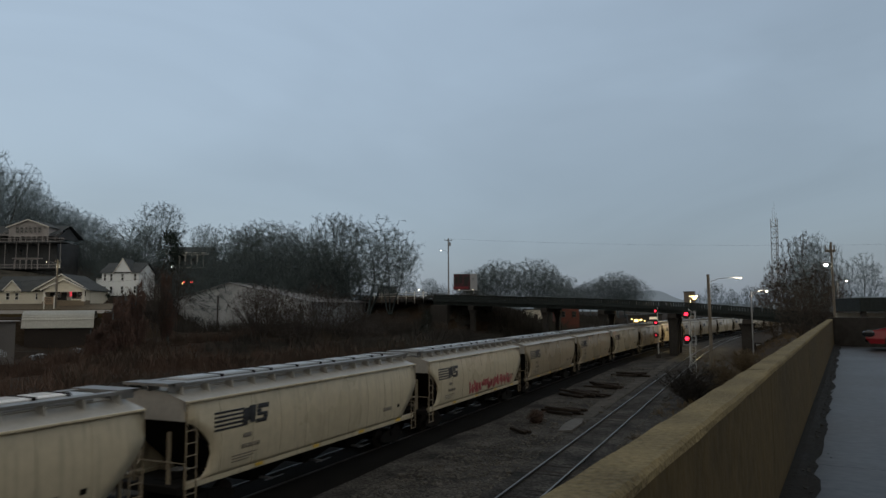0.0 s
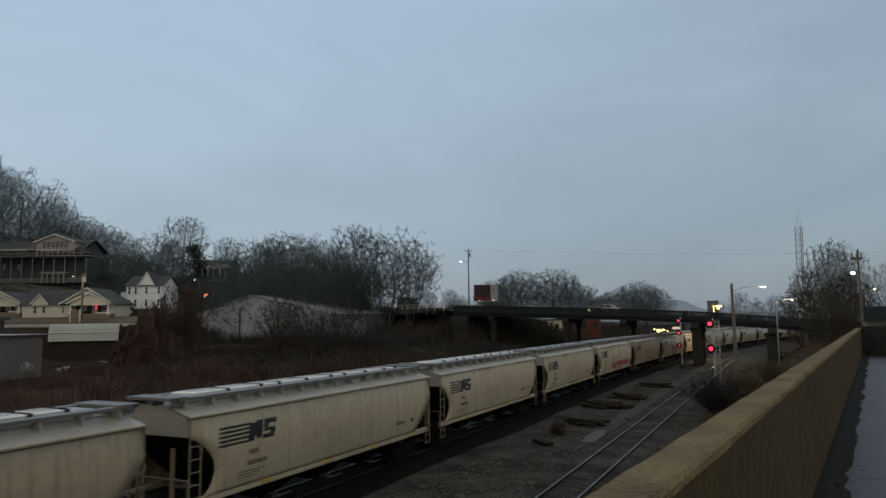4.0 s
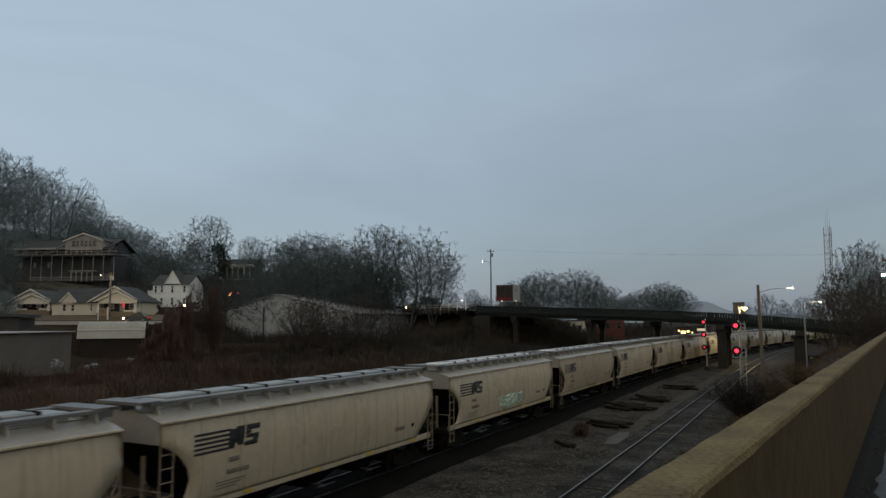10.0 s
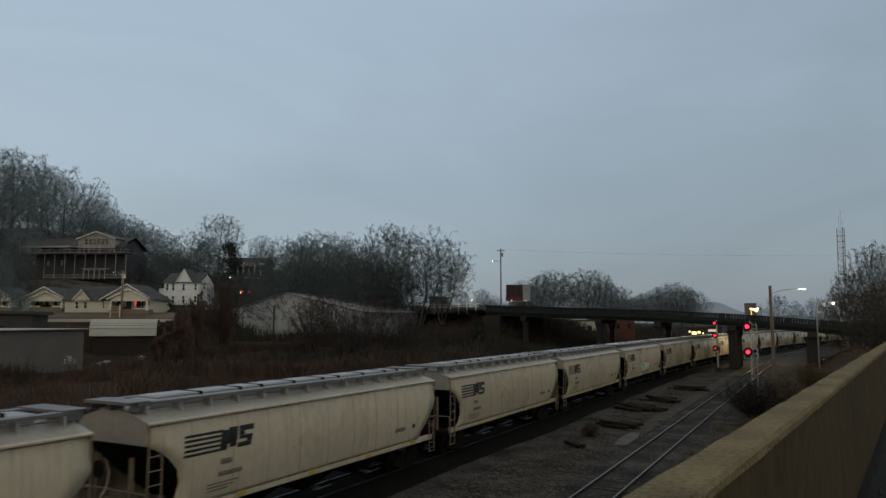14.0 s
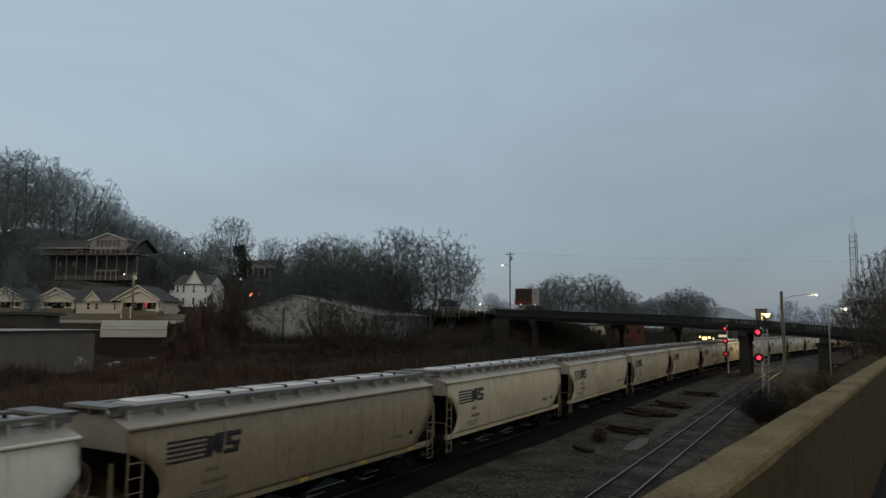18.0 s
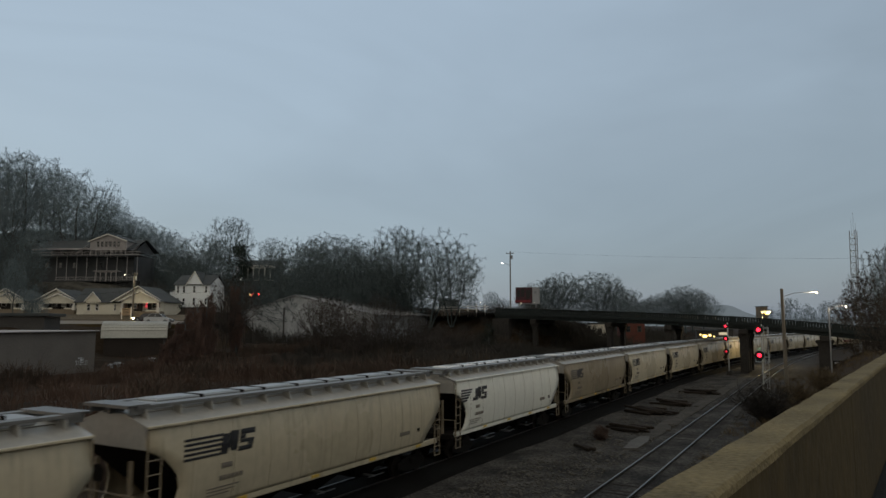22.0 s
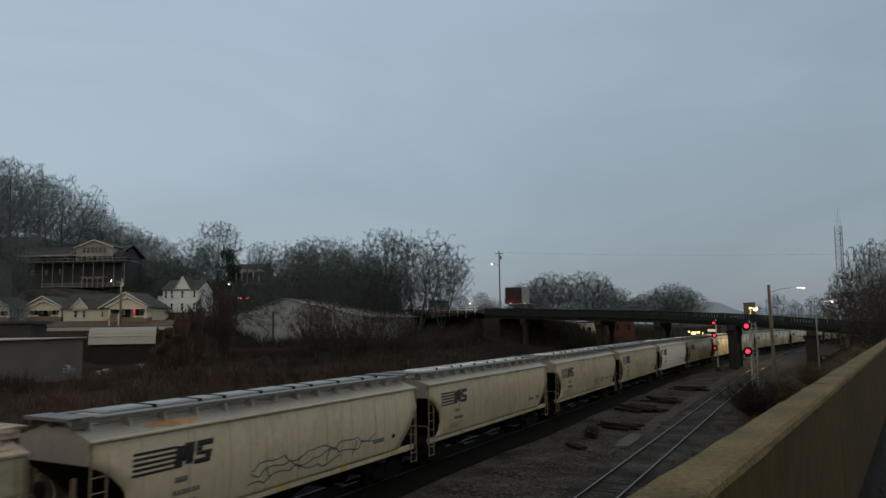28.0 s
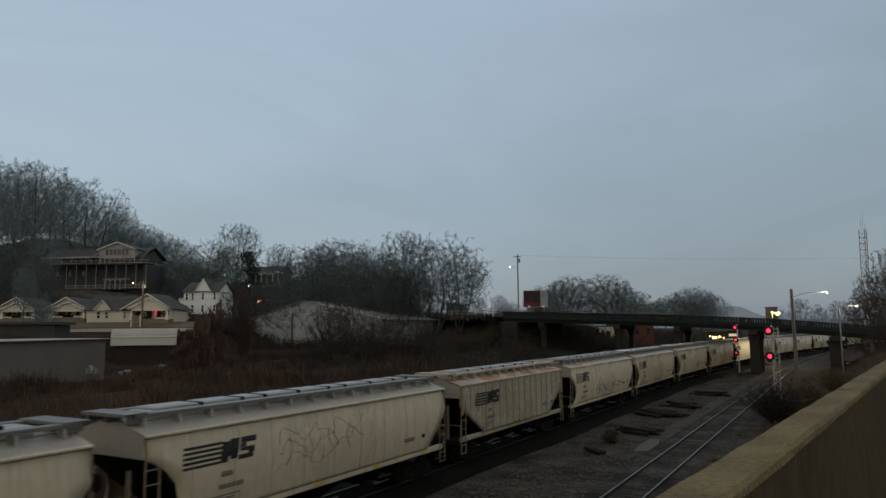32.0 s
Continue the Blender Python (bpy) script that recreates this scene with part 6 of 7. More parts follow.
for x, y, z, w in ((-115.98, 89.67, 1.5, 0.9), (-122.11, 86.36, 1.7, 0.8), (-134.22, 80.96, 1.4, 1.3), (-131.91, 82.21, 1.2, 1.0), (-128.82, 82.74, 1.3, 0.8), (-120.58, 87.19, 1.0, 1.0)):
    shrub(x, y, z, w, "dark clipped shrub before a porch", M_SHRUBDARK)


def white_house():
    h = thing("white_house", pose(-115.35, 99.10, 10.01, 0, 0, RZ - 6), "white two-storey clapboard house with a steep front gable", "house")
    G().box((0.45, 3.5, 1.9), (7.5, 7.0, 5.6), 0, 0.02).obj("wall", M_WHITEWOOD, h)
    G().box((-4.4, 4.2, 1.4), (2.4, 4.0, 4.4), 0, 0.02).obj("wing_wall", M_WHITEWOOD, h)
    gable_roof(h, -3.3, 4.2, 0, 7.0, 4.7, 6.7, "x", M_SHINGLE, 0.35)
    for x in (-3.2, 4.1):
        gable_end(h, x, 0.1, 6.9, 4.7, 6.6, M_WHITEWOOD)
    G().box((-4.5, 4.0, 3.7), (2.8, 4.6, 0.2), 0, 0.03).obj("wing_roof", M_SHINGLE, h)
    gable_wall(h, -0.7, 2.7, -0.15, 4.7, 7.3, M_WHITEWOOD, 0.15, 0)
    gable_roof(h, -0.7, 2.7, -0.1, 3.5, 4.7, 7.35, "y", M_SHINGLE, 0.2, "gable_roof")
    rake(h, -0.7, 2.7, -0.36, 4.7, 7.35, 0.2)
    for z in (1.2, 3.7):
        for x in (-2.6, -1.3, 1.0, 3.5):
            window(h, x, -0.05 if x != 1.0 else -0.20, z, 0.55, 1.4, M_WHITEWOOD)
    G().box((0.45, -0.2, -0.6), (7.7, 0.5, 1.2), 0, 0.03).obj("foundation", M_PIER, h)
    hedge = shrub(-115.14, 95.81, 1.2, 2.2, "low dark hedge before the white house", M_EVERGREEN)


white_house()


def arch_board(c, r, y, z, rise, top, d):
    """A board with an arch cut into its lower edge."""
    low = [(c - r * math.cos(math.pi * q / 10), y, z + rise * math.sin(math.pi * q / 10)) for q in range(11)]
    return G().prism(low + [(c + r, y, top), (c - r, y, top)], (0, d, 0))


def veranda_house():
    h = thing("veranda_house", pose(-162.15, 105.66, 16.85, 0, 0, RZ - 4), "big dark three-storey hillside house with pale verandas", "house")
    W = 25.0
    G().box((0, 7.0, 2.5), (W, 10.0, 8.6), 0, 0.03).obj("wall", M_HOUSEWALL, h)
    for z, x0, x1 in ((0.2, -6.0, 15.0), (6.4, -12.6, 15.5)):
        G().box(((x0 + x1) / 2, 0.6, z), (x1 - x0, 3.4, 0.22), 0, 0.03).obj("veranda_deck", M_HOUSEWALL, h)
        rail = G().box(((x0 + x1) / 2, -1.0, z + 0.95), (x1 - x0, 0.10, 0.10)).box(((x0 + x1) / 2, -1.0, z + 0.25), (x1 - x0, 0.08, 0.08))
        rail.obj("veranda_rail", M_DIMTRIM, h)
        bal = G().box((0, 0, 0), (0.05, 0.05, 0.7)).mesh("baluster", M_DIMTRIM)
        x = x0 + 0.2
        while x < x1:
            piece("baluster", bal, h, pose(x, -1.0, z + 0.6))
            x += 0.45
        tall = 6.1 if z < 3 else 1.3
        post = G().box((0, 0, 0), (0.09, 0.09, tall)).mesh("veranda_post", M_DIMTRIM)
        x = x0 + 0.1
        while x <= x1:
            piece("veranda_post", post, h, pose(x, -1.0, z + tall / 2))
            x += 2.6
    # small arched porch below
    for i in range(5):
        G().box((4.4 + i * 1.35, -1.3, 1.1), (0.15, 0.15, 2.3)).obj("porch_post", M_DIMTRIM, h)
        if i < 4:
            arch_board(4.4 + (i + .5) * 1.35, 0.6, -1.35, 1.9, 0.4, 2.5, 0.1).obj("porch_arch", M_DIMTRIM, h)
    G().box((7.1, -0.8, 2.6), (6.2, 1.8, 0.16), 0, 0.03).obj("porch_roof", M_DIMTRIM, h)
    gable_roof(h, -W / 2, W / 2, 0.2, 12.0, 8.5, 11.0, "x", M_SHINGLE, 0.8)
    for x in (-W / 2, W / 2):
        gable_end(h, x, 2.0, 11.5, 7.9, 10.6, M_HOUSEWALL)
    G().box((-5.2, -0.68, 8.15), (15.2, 0.12, 0.42), 0, 0.02).obj("fascia", M_DIMTRIM, h)
    # upper gable storey, standing forward of the roof
    G().box((7.2, 2.2, 9.0), (9.4, 6.0, 2.0), 0, 0.02).obj("upper_wall", M_DIMTRIM, h)
    gable_wall(h, 2.5, 11.9, -0.95, 10.0, 11.6, M_DIMTRIM, 0.12, 8.0)
    gable_roof(h, 2.5, 11.9, -1.0, 7.0, 10.0, 11.7, "y", M_SHINGLE, 0.4, "upper_roof")
    rake(h, 2.5, 11.9, -1.46, 10.0, 11.7, 0.4)
    for i in range(6):
        window(h, 4.6 + i * 1.05, -1.0, 9.3, 0.8, 1.4, M_DIMTRIM)
    for i in range(8):
        G().box((2.7 + i * 1.3, -1.0, 7.1), (0.12, 0.12, 1.9)).obj("gallery_post", M_DIMTRIM, h)
        if i < 7:
            arch_board(2.7 + (i + .5) * 1.3, 0.6, -1.05, 7.5, 0.3, 8.02, 0.08).obj("gallery_arch", M_DIMTRIM, h)
    for i in range(5):
        window(h, -10.5 + i * 3.6, 1.95, 4.3, 0.8, 1.4, M_HOUSEWALL)
    stair = G()
    for i in range(9):
        stair.box((-1.2 + i * 0.42, -0.9, 7.0 + i * 0.25), (0.5, 0.9, 0.08))
    stair.obj("outside_stair", M_DIMTRIM, h)


veranda_house()


def porch_house():
    h = thing("porch_house", pose(-135.68, 138.13, 17.33, 0, 0, RZ - 8), "pale house with an arched porch among trees", "house")
    G().box((0, 4, 2.0), (10, 7, 5.5), 0, 0.02).obj("wall", M_BROWNWALL, h)
    G().box((0, -0.3, 4.6), (10.6, 2.4, 0.5), 0, 0.04).obj("porch_roof", M_TRIM, h)
    G().box((0, -0.3, 0.9), (10.4, 2.2, 0.3), 0, 0.04).obj("porch_floor", M_TRIM, h)
    for i in range(7):
        G().box((-4.8 + i * 1.6, -1.2, 2.7), (0.28, 0.28, 3.6), 0, 0.02).obj("column", M_TRIM, h)
        if i < 6:
            arch_board(-4.8 + (i + .5) * 1.6, 0.7, -1.25, 3.6, 0.5, 4.4, 0.12).obj("arch", M_TRIM, h)
    gable_roof(h, -5.2, 5.2, 0.5, 7.5, 4.8, 6.6, "x", M_SHINGLE, 0.4)
    for x in (-5.0, 5.0):
        gable_end(h, x, 0.6, 7.4, 4.8, 6.5, M_BROWNWALL)


porch_house()


def between(a, b):
    """Pose at a with x towards b, and the length."""
    d = math.hypot(b[0] - a[0], b[1] - a[1])
    return pose(a[0], a[1], 0, 0, 0, math.degrees(math.atan2(b[1] - a[1], b[0] - a[0]))), d


def block_shed():
    a, b = (-76.15, 32.76), (-85.61, 58.33)
    m, d = between(a, b)
    s = thing("block_shed", m, "low grey block building with a flat roof", "building")
    z = 5.7
    G().box((d / 2, 6.0, z / 2 - 0.3), (d, 12.0, z + 0.6), 0, 0.03).obj("wall", M_SHED, s)
    G().box((d / 2, 5.7, z + 0.10), (d + 0.3, 12.4, 0.14), 0, 0.04).obj("roof_edge", M_DIMTRIM, s, "pale weathered roof edge")
    G().box((d / 2 - 8, 6.5, z + 0.45), (d - 18, 8.0, 0.5), 0, 0.05).obj("roof_hump", M_SHED, s)
    # pale spray paint
    mark = new("wall_scrawl")
    mark.parent = s
    rnd = random.Random(6)
    for x, z, w, k in ((0, 2.0, .5, .06), (0, 1.75, .06, .45), (.42, 1.75, .06, .45), (0.02, 1.5, .45, .06), (.75, 2.35, .9, .10), (.8, 2.0, .10, .6), (1.05, 1.75, .5, .12), (1.05, 2.1, .42, .3), (1.5, 2.0, .10, .6), (.95, 1.5, .7, .07), (1.95, 1.95, .4, .06), (1.95, 1.7, .06, .45), (2.3, 1.7, .06, .45), (1.95, 1.45, .4, .06)):
        G().box((d - 3.6 + x * 0.9 + rnd.uniform(0, .05), -0.012, z), (w, 0.02, k), 0, 0.0).obj("paint_stroke", M_WAREWALL, mark)
    a, b = (-112.45, 51.80), (-102.41, 61.77)
    m, d = between(a, b)
    s = thing("dark_roof_building", m, "dark low roof behind the block building", "building")
    z = 7.95
    G().box((d / 2, 5.0, z / 2 - 0.2), (d - 1, 9.0, z), 0, 0.03).obj("wall", M_BROWNWALL, s)
    G().box((d / 2, 5.0, z + 0.1), (d + 0.4, 10.0, 0.45), 0, 0.05).obj("roof", M_SHINGLE, s)


block_shed()


def barrel_shed():
    a, b = (-101.3, 70.4), (-94.9, 76.8)
    m, d = between(a, b)
    s = thing("barrel_roof_shed", m, "long shed with a pale curved metal roof", "building")
    w, z0, rise = 4.8, 4.4, 2.65
    G().box((d / 2, w / 2, z0 / 2 - 0.4), (d, w, z0 + 0.8), 0, 0.03).obj("wall", M_DARKBOARD, s)
    n = 18
    for i in range(n):
        a0, a1 = math.pi * i / n, math.pi * (i + 1) / n
        pts = []
        for a in (a0, a1):
            pts.append((-0.4, w / 2 - (w / 2 + 0.3) * math.cos(a), z0 + rise * math.sin(a) ** 0.42))
        g = G().prism([pts[0], pts[1], (pts[1][0], pts[1][1] - 0.01, pts[1][2] + 0.05), (pts[0][0], pts[0][1] - 0.14, pts[0][2] + 0.05)], (d + 0.8, 0, 0))
        g.obj("roof_sheet", M_METALROOF, s)
    for e in (-0.05, d - 0.05):
        G().prism([(e, w / 2 - w / 2 * math.cos(math.pi * i / 12), z0 + rise * max(0.0, math.sin(math.pi * i / 12)) ** 0.42) for i in range(13)], (0.1, 0, 0)).obj("end_wall", M_TANEND, s)


barrel_shed()


def warehouse():
    ax, ay = -111.46, 106.88
    bx, by = -69.76, 99.84
    cx, cy = -69.17, 117.21
    w = thing("warehouse", pose(0, 0, 0), "old white block warehouse with a patchy tin roof", "warehouse")
    A, B, C = Vector((ax, ay, 0)), Vector((bx, by, 0)), Vector((cx, cy, 0))
    D = A + C - B
    z0, ze, zr = 1.2, 8.4, 12.2
    up = lambda p, z: (p.x, p.y, z)
    mid = (A + B) / 2
    n = (C - B).normalized() * 0.4
    G().prism([up(A, z0), up(B, z0), up(B, ze), up(mid, zr), up(A, ze)], n).obj("end_wall", M_WAREWALL, w)
    inn = (A - B).normalized() * 0.4
    G().prism([up(B, z0), up(C, z0), up(C, ze), up(B, ze)], inn).obj("side_wall", M_BLUEWALL, w)
    G().prism([up(A, z0), up(D, z0), up(D, ze), up(A, ze)], -inn).obj("side_wall", M_WAREWALL, w)
    mid2 = (C + D) / 2
    G().prism([up(D, z0), up(C, z0), up(C, ze), up(mid2, zr), up(D, ze)], -n).obj("end_wall", M_WAREWALL, w)
    o = (B - C).normalized() * 0.5
    e = (B - A).normalized() * 0.6
    s = (zr - ze) / (B - mid).length * 0.6
    for P, Q, sg in ((B, C, 1), (A, D, -1)):
        p0, p1 = P + o + e * sg, Q - o + e * sg
        q0, q1 = mid + o, mid2 - o
        k = 10
        for i in range(k):
            f0, f1 = i / k, (i + 1) / k - 0.004
            a0, a1 = p0.lerp(p1, f0), p0.lerp(p1, f1)
            b0, b1 = q0.lerp(q1, f0), q0.lerp(q1, f1)
            G().prism([up(a0, ze - s), up(a1, ze - s), up(b1, zr), up(b0, zr)], (0, 0, 0.10)).obj("roof_sheet", M_WAREROOF, w)
    # courses and a downpipe on the end wall
    d = (B - A)
    for i in range(11):
        z = 2.4 + i * 0.55
        f0, f1 = 0.01 + max(0, (z - ze) / (zr - ze) * 0.5), 0.60
        p, q = A + d * f0, A + d * f1
        off = n * -0.32
        G().prism([up(p + off, z), up(q + off, z), up(q + off, z + 0.42), up(p + off, z + 0.42)], n * 0.30).obj("siding_board", M_WAREWALL, w)
    p = A + d * 0.42 + n * -0.4
    G().tube(up(p, 2), up(p, 9.8), 0.16, n=8).obj("downpipe", M_BROWNWALL, w)
    for f in (0.62, 0.78, 0.9):
        p = A + d * f - n * 0.15
        q = A + d * (f + 0.06) - n * 0.15
        G().prism([up(p, 3.2), up(q, 3.2), up(q, 6.4), up(p, 6.4)], n * 0.2).obj("door_panel", M_BLUEWALL, w)


warehouse()


# ---- street and its furniture ----
def far_ridge():
    # flat ridge sheet that glows; the distance haze is put into its colour
    m = bpy.data.materials.new("ridge_haze_glow")
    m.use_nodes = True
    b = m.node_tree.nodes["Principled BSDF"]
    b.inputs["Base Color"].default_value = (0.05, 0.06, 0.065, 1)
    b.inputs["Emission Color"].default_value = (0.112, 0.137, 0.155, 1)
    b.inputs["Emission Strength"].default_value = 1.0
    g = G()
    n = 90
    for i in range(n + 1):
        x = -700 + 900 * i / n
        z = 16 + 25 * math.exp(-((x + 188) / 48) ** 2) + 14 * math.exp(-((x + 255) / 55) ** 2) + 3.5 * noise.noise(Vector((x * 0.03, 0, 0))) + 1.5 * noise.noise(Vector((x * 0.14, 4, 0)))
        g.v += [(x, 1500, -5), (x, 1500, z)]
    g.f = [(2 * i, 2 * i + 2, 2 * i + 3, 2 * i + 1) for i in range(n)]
    setting("backdrop_ridge", g, m, "flat glowing ridge with its mist put into the colour")


far_ridge()


def street():
    a, b = Vector((-152.70, 54.51, 0)), Vector((-99.49, 84.37, 0))
    d = (b - a).normalized()
    n = Vector((-d.y, d.x, 0))
    g = G()
    k = 24
    for i in range(k + 1):
        p = a.lerp(b, i / k)
        for o, z in ((-3.6, 6.56), (3.6, 7.24)):
            q = p + n * o
            g.v.append((q.x, q.y, z))
    g.f = [(2 * i + 1, 2 * i, 2 * i + 2, 2 * i + 3) for i in range(k)]
    setting("road_street", g, M_STREET, "worn wet street before the bungalows")
    g = G()
    bend = [b - d * 0.2, b + d * 4, Vector((-115.39, 105.90, 0)), Vector((-132.14, 124.13, 0)), Vector((-156.02, 148.74, 0))]
    for i, p in enumerate(bend):
        e = (bend[min(i + 1, 4)] - bend[max(i - 1, 0)]).normalized()
        for o in (-3.4, 3.4):
            q = p + Vector((-e.y, e.x, 0)) * o
            g.v.append((q.x, q.y, 6.9 if i < 3 else max(7.2, land(q.x, q.y) + 0.15)))
    g.f = [(2 * i + 1, 2 * i, 2 * i + 2, 2 * i + 3) for i in range(4)]
    setting("road_bend", g, M_STREET, "worn wet street bending uphill")
    kerb = G()
    m, length = between(a, b)
    kerb.box((length / 2, 3.75, 7.28), (length, 0.18, 0.16), 0, 0.02)
    setting("trim_street_kerb", kerb, M_CONC, "concrete kerb").matrix_basis = m
    low = G()
    low.box((length / 2, -3.9, 6.2), (length, 0.3, 0.9), 0, 0.03)
    setting("wall_street_edge", low, M_CONC, "low wall along the street's edge").matrix_basis = m
    lawn = G()
    for i in range(k + 1):
        p = a.lerp(b, i / k)
        for o, z in ((3.9, 7.30), (9.5, 8.4)):
            q = p + n * o
            lawn.v.append((q.x, q.y, z))
    lawn.f = [(2 * i + 1, 2 * i, 2 * i + 2, 2 * i + 3) for i in range(k)]
    setting("ground_lawn", lawn, M_GRASS, "thin winter grass before the bungalows")


street()
utility_pole(-112.4, 83.7, 16.16, "wooden utility pole on the street", 0.6, RZ, 6.9, 0.17)
lamp_pole(-112.1, 83.26, 15.5, (-1.3, -0.6), 0.05, M_STEEL, G_WARM, "lit street lamp on the street pole", 0, 0.2, 0.0, 0.8)
utility_pole(-51.65, 117.58, 20.2, "tall wooden utility pole with a lit lamp at the bridge end", 0.8, RZ, 8.8)
lamp_pole(-51.36, 116.94, 17.6, (-1.0, -0.5), 0.05, M_STEEL, G_WHITE, "lit lamp on the bridge-end pole", 0, 0.25)
lamp_pole(-80.58, 126.96, 15.6, (-1.0, -0.5), 0.09, M_WOODPOLE, G_WHITE, "lit street lamp among the trees", 0, 0.6)
lamp_pole(-122.63, 121.31, 17.0, (-0.4, -0.4), 0.08, M_STEEL, G_WHITE, "lit street lamp behind the white house", 0, 0.2)
lamp_pole(-110.79, 122.02, 16.4, (-0.4, -0.4), 0.08, M_STEEL, G_WHITE, "lit street lamp above the warehouse", 0, 0.2)
lamp_pole(-188.21, 159.77, 30.0, (-0.4, -0.4), 0.10, M_STEEL, G_WHITE, "lit street lamp high on the hill", 0, 0.2)
lamp_pole(-87.42, 180.09, 12.6, (-0.4, -0.4), 0.08, M_STEEL, G_WARM, "lit street lamp far behind the bridge end", 0, 0.2)
lamp_pole(-81.97, 148.94, 10.6, (-0.3, -0.3), 0.07, M_STEEL, G_WARM, "small lit yard lamp", 0, 0.2)
lamp_pole(-10.31, 128.53, 8.65, (0.5, -0.3), 0.09, M_STEEL, G_AMBER, "bright amber flood lamp just past the bridge", 0, 0.2, 0.0, 3.0)
lamp_pole(9.26, 95.91, 9.9, (0.6, -0.5), 0.09, M_STEEL, G_WARM, "lit street lamp by the bare trees", 0, 0.2)
lamp_light(-9.80, 126.53, 8.7, 2400, (1.0, 0.72, 0.30))
lamp_light(-1.6, 79.2, 9.9, 350, (1.0, 0.82, 0.55))
lamp_light(1.2, 97.8, 8.6, 130, (1.0, 0.82, 0.55))
lamp_light(-110.9, 82.6, 14.9, 80, (1.0, 0.85, 0.55))


def traffic_lights():
    for u, (x, y) in enumerate(((-109.76, 111.21), (-108.48, 111.90))):
        p = thing("traffic_light", pose(x, y, land(x, y), 0, 0, RZ), "hanging traffic light showing red", "traffic light", "traffic lights")
        h = 12.7 - land(x, y)
        G().tube((0, 0.3, 0), (0, 0.3, h + 0.8), 0.08, n=8).obj("pole", M_STEEL, p)
        G().box((0, 0, h), (0.42, 0.3, 1.2), 0, 0.04).obj("housing", M_SIGBLACK, p)
        G().tube((0, -0.2, h + 0.35), (0, -0.16, h + 0.35), 0.2, n=12).obj("lens", G_RED2, p, "glowing red lens")
    p = thing("lit_window_sign", pose(-109.48, 110.23, 12.82, 0, 0, RZ), "small lit yellow sign on a post", "sign")
    z = land(-109.35, 110.29) - 12.82
    G().tube((0, 0, z), (0, 0, -0.4), 0.06, n=6).obj("post", M_STEEL, p)
    G().box((0, 0, 0), (0.3, 0.15, 0.5), 0, 0.05).obj("lit_panel", G_YELLOW, p)


traffic_lights()


def billboard():
    b = thing("billboard", pose(-50.03, 121.86, 9.77, 0, 0, 22), "dark red and white billboard by the bridge end", "billboard")
    dz = land(-50.05, 121.85) - 9.77
    for x in (-1.6, 1.6):
        G().box((x, 0.15, dz / 2 + 0.4), (0.2, 0.2, 1.4 - dz)).obj("post", M_STEEL, b)
    G().box((0, 0, 2.35), (4.5, 0.2, 3.1), 0, 0.03).obj("board", M_STEEL, b)
    G().box((-0.65, -0.12, 2.35), (3.1, 0.04, 3.0), 0, 0.0).obj("poster", M_SIGNBOARD, b, "dark red poster")
    G().box((1.55, -0.12, 2.35), (1.25, 0.04, 3.0), 0, 0.0).obj("poster", M_BOARDWHITE, b, "white poster half")
    G().box((1.45, -0.15, 2.9), (0.4, 0.03, 0.5)).obj("poster_mark", M_BLUEWALL, b)
    G().box((-0.9, -0.15, 1.25), (2.9, 0.03, 0.45)).obj("poster_band", M_REDBAND, b)
    for x, w, z, k in ((-1.7, 0.5, 2.7, 1.3), (-0.9, 0.6, 2.9, 1.6), (0.1, 0.7, 2.6, 1.5), (0.6, 0.3, 3.0, 1.0)):
        G().box((x, -0.15, z), (w, 0.03, k), 0, 0.01).obj("poster_shape", M_BLACK, b)
    G().box((0, -0.5, 0.75), (5.4, 0.7, 0.08)).obj("catwalk", M_STEEL, b)
    for x in (-1.2, 1.4):
        G().box((x, -0.8, 0.86), (0.2, 0.15, 0.10), 0, 0.03).obj("flood_lamp", G_LOW, b, "lit flood lamp")


billboard()


def fence():
    a, b = (-68.71, 119.73), (-55.22, 115.65)
    m, d = between(a, b)
    f = thing("rail_fence", m, "pale rail fence beside the bridge approach", "fence")
    x = 0.0
    while x <= d:
        G().box((x, 0, 9.2), (0.14, 0.14, 2.4), 0, 0.02).obj("post", M_TRIM, f)
        x += 2.2
    for z in (9.5, 10.0):
        G().box((d / 2, 0, z), (d, 0.07, 0.12)).obj("rail", M_TRIM, f)


fence()


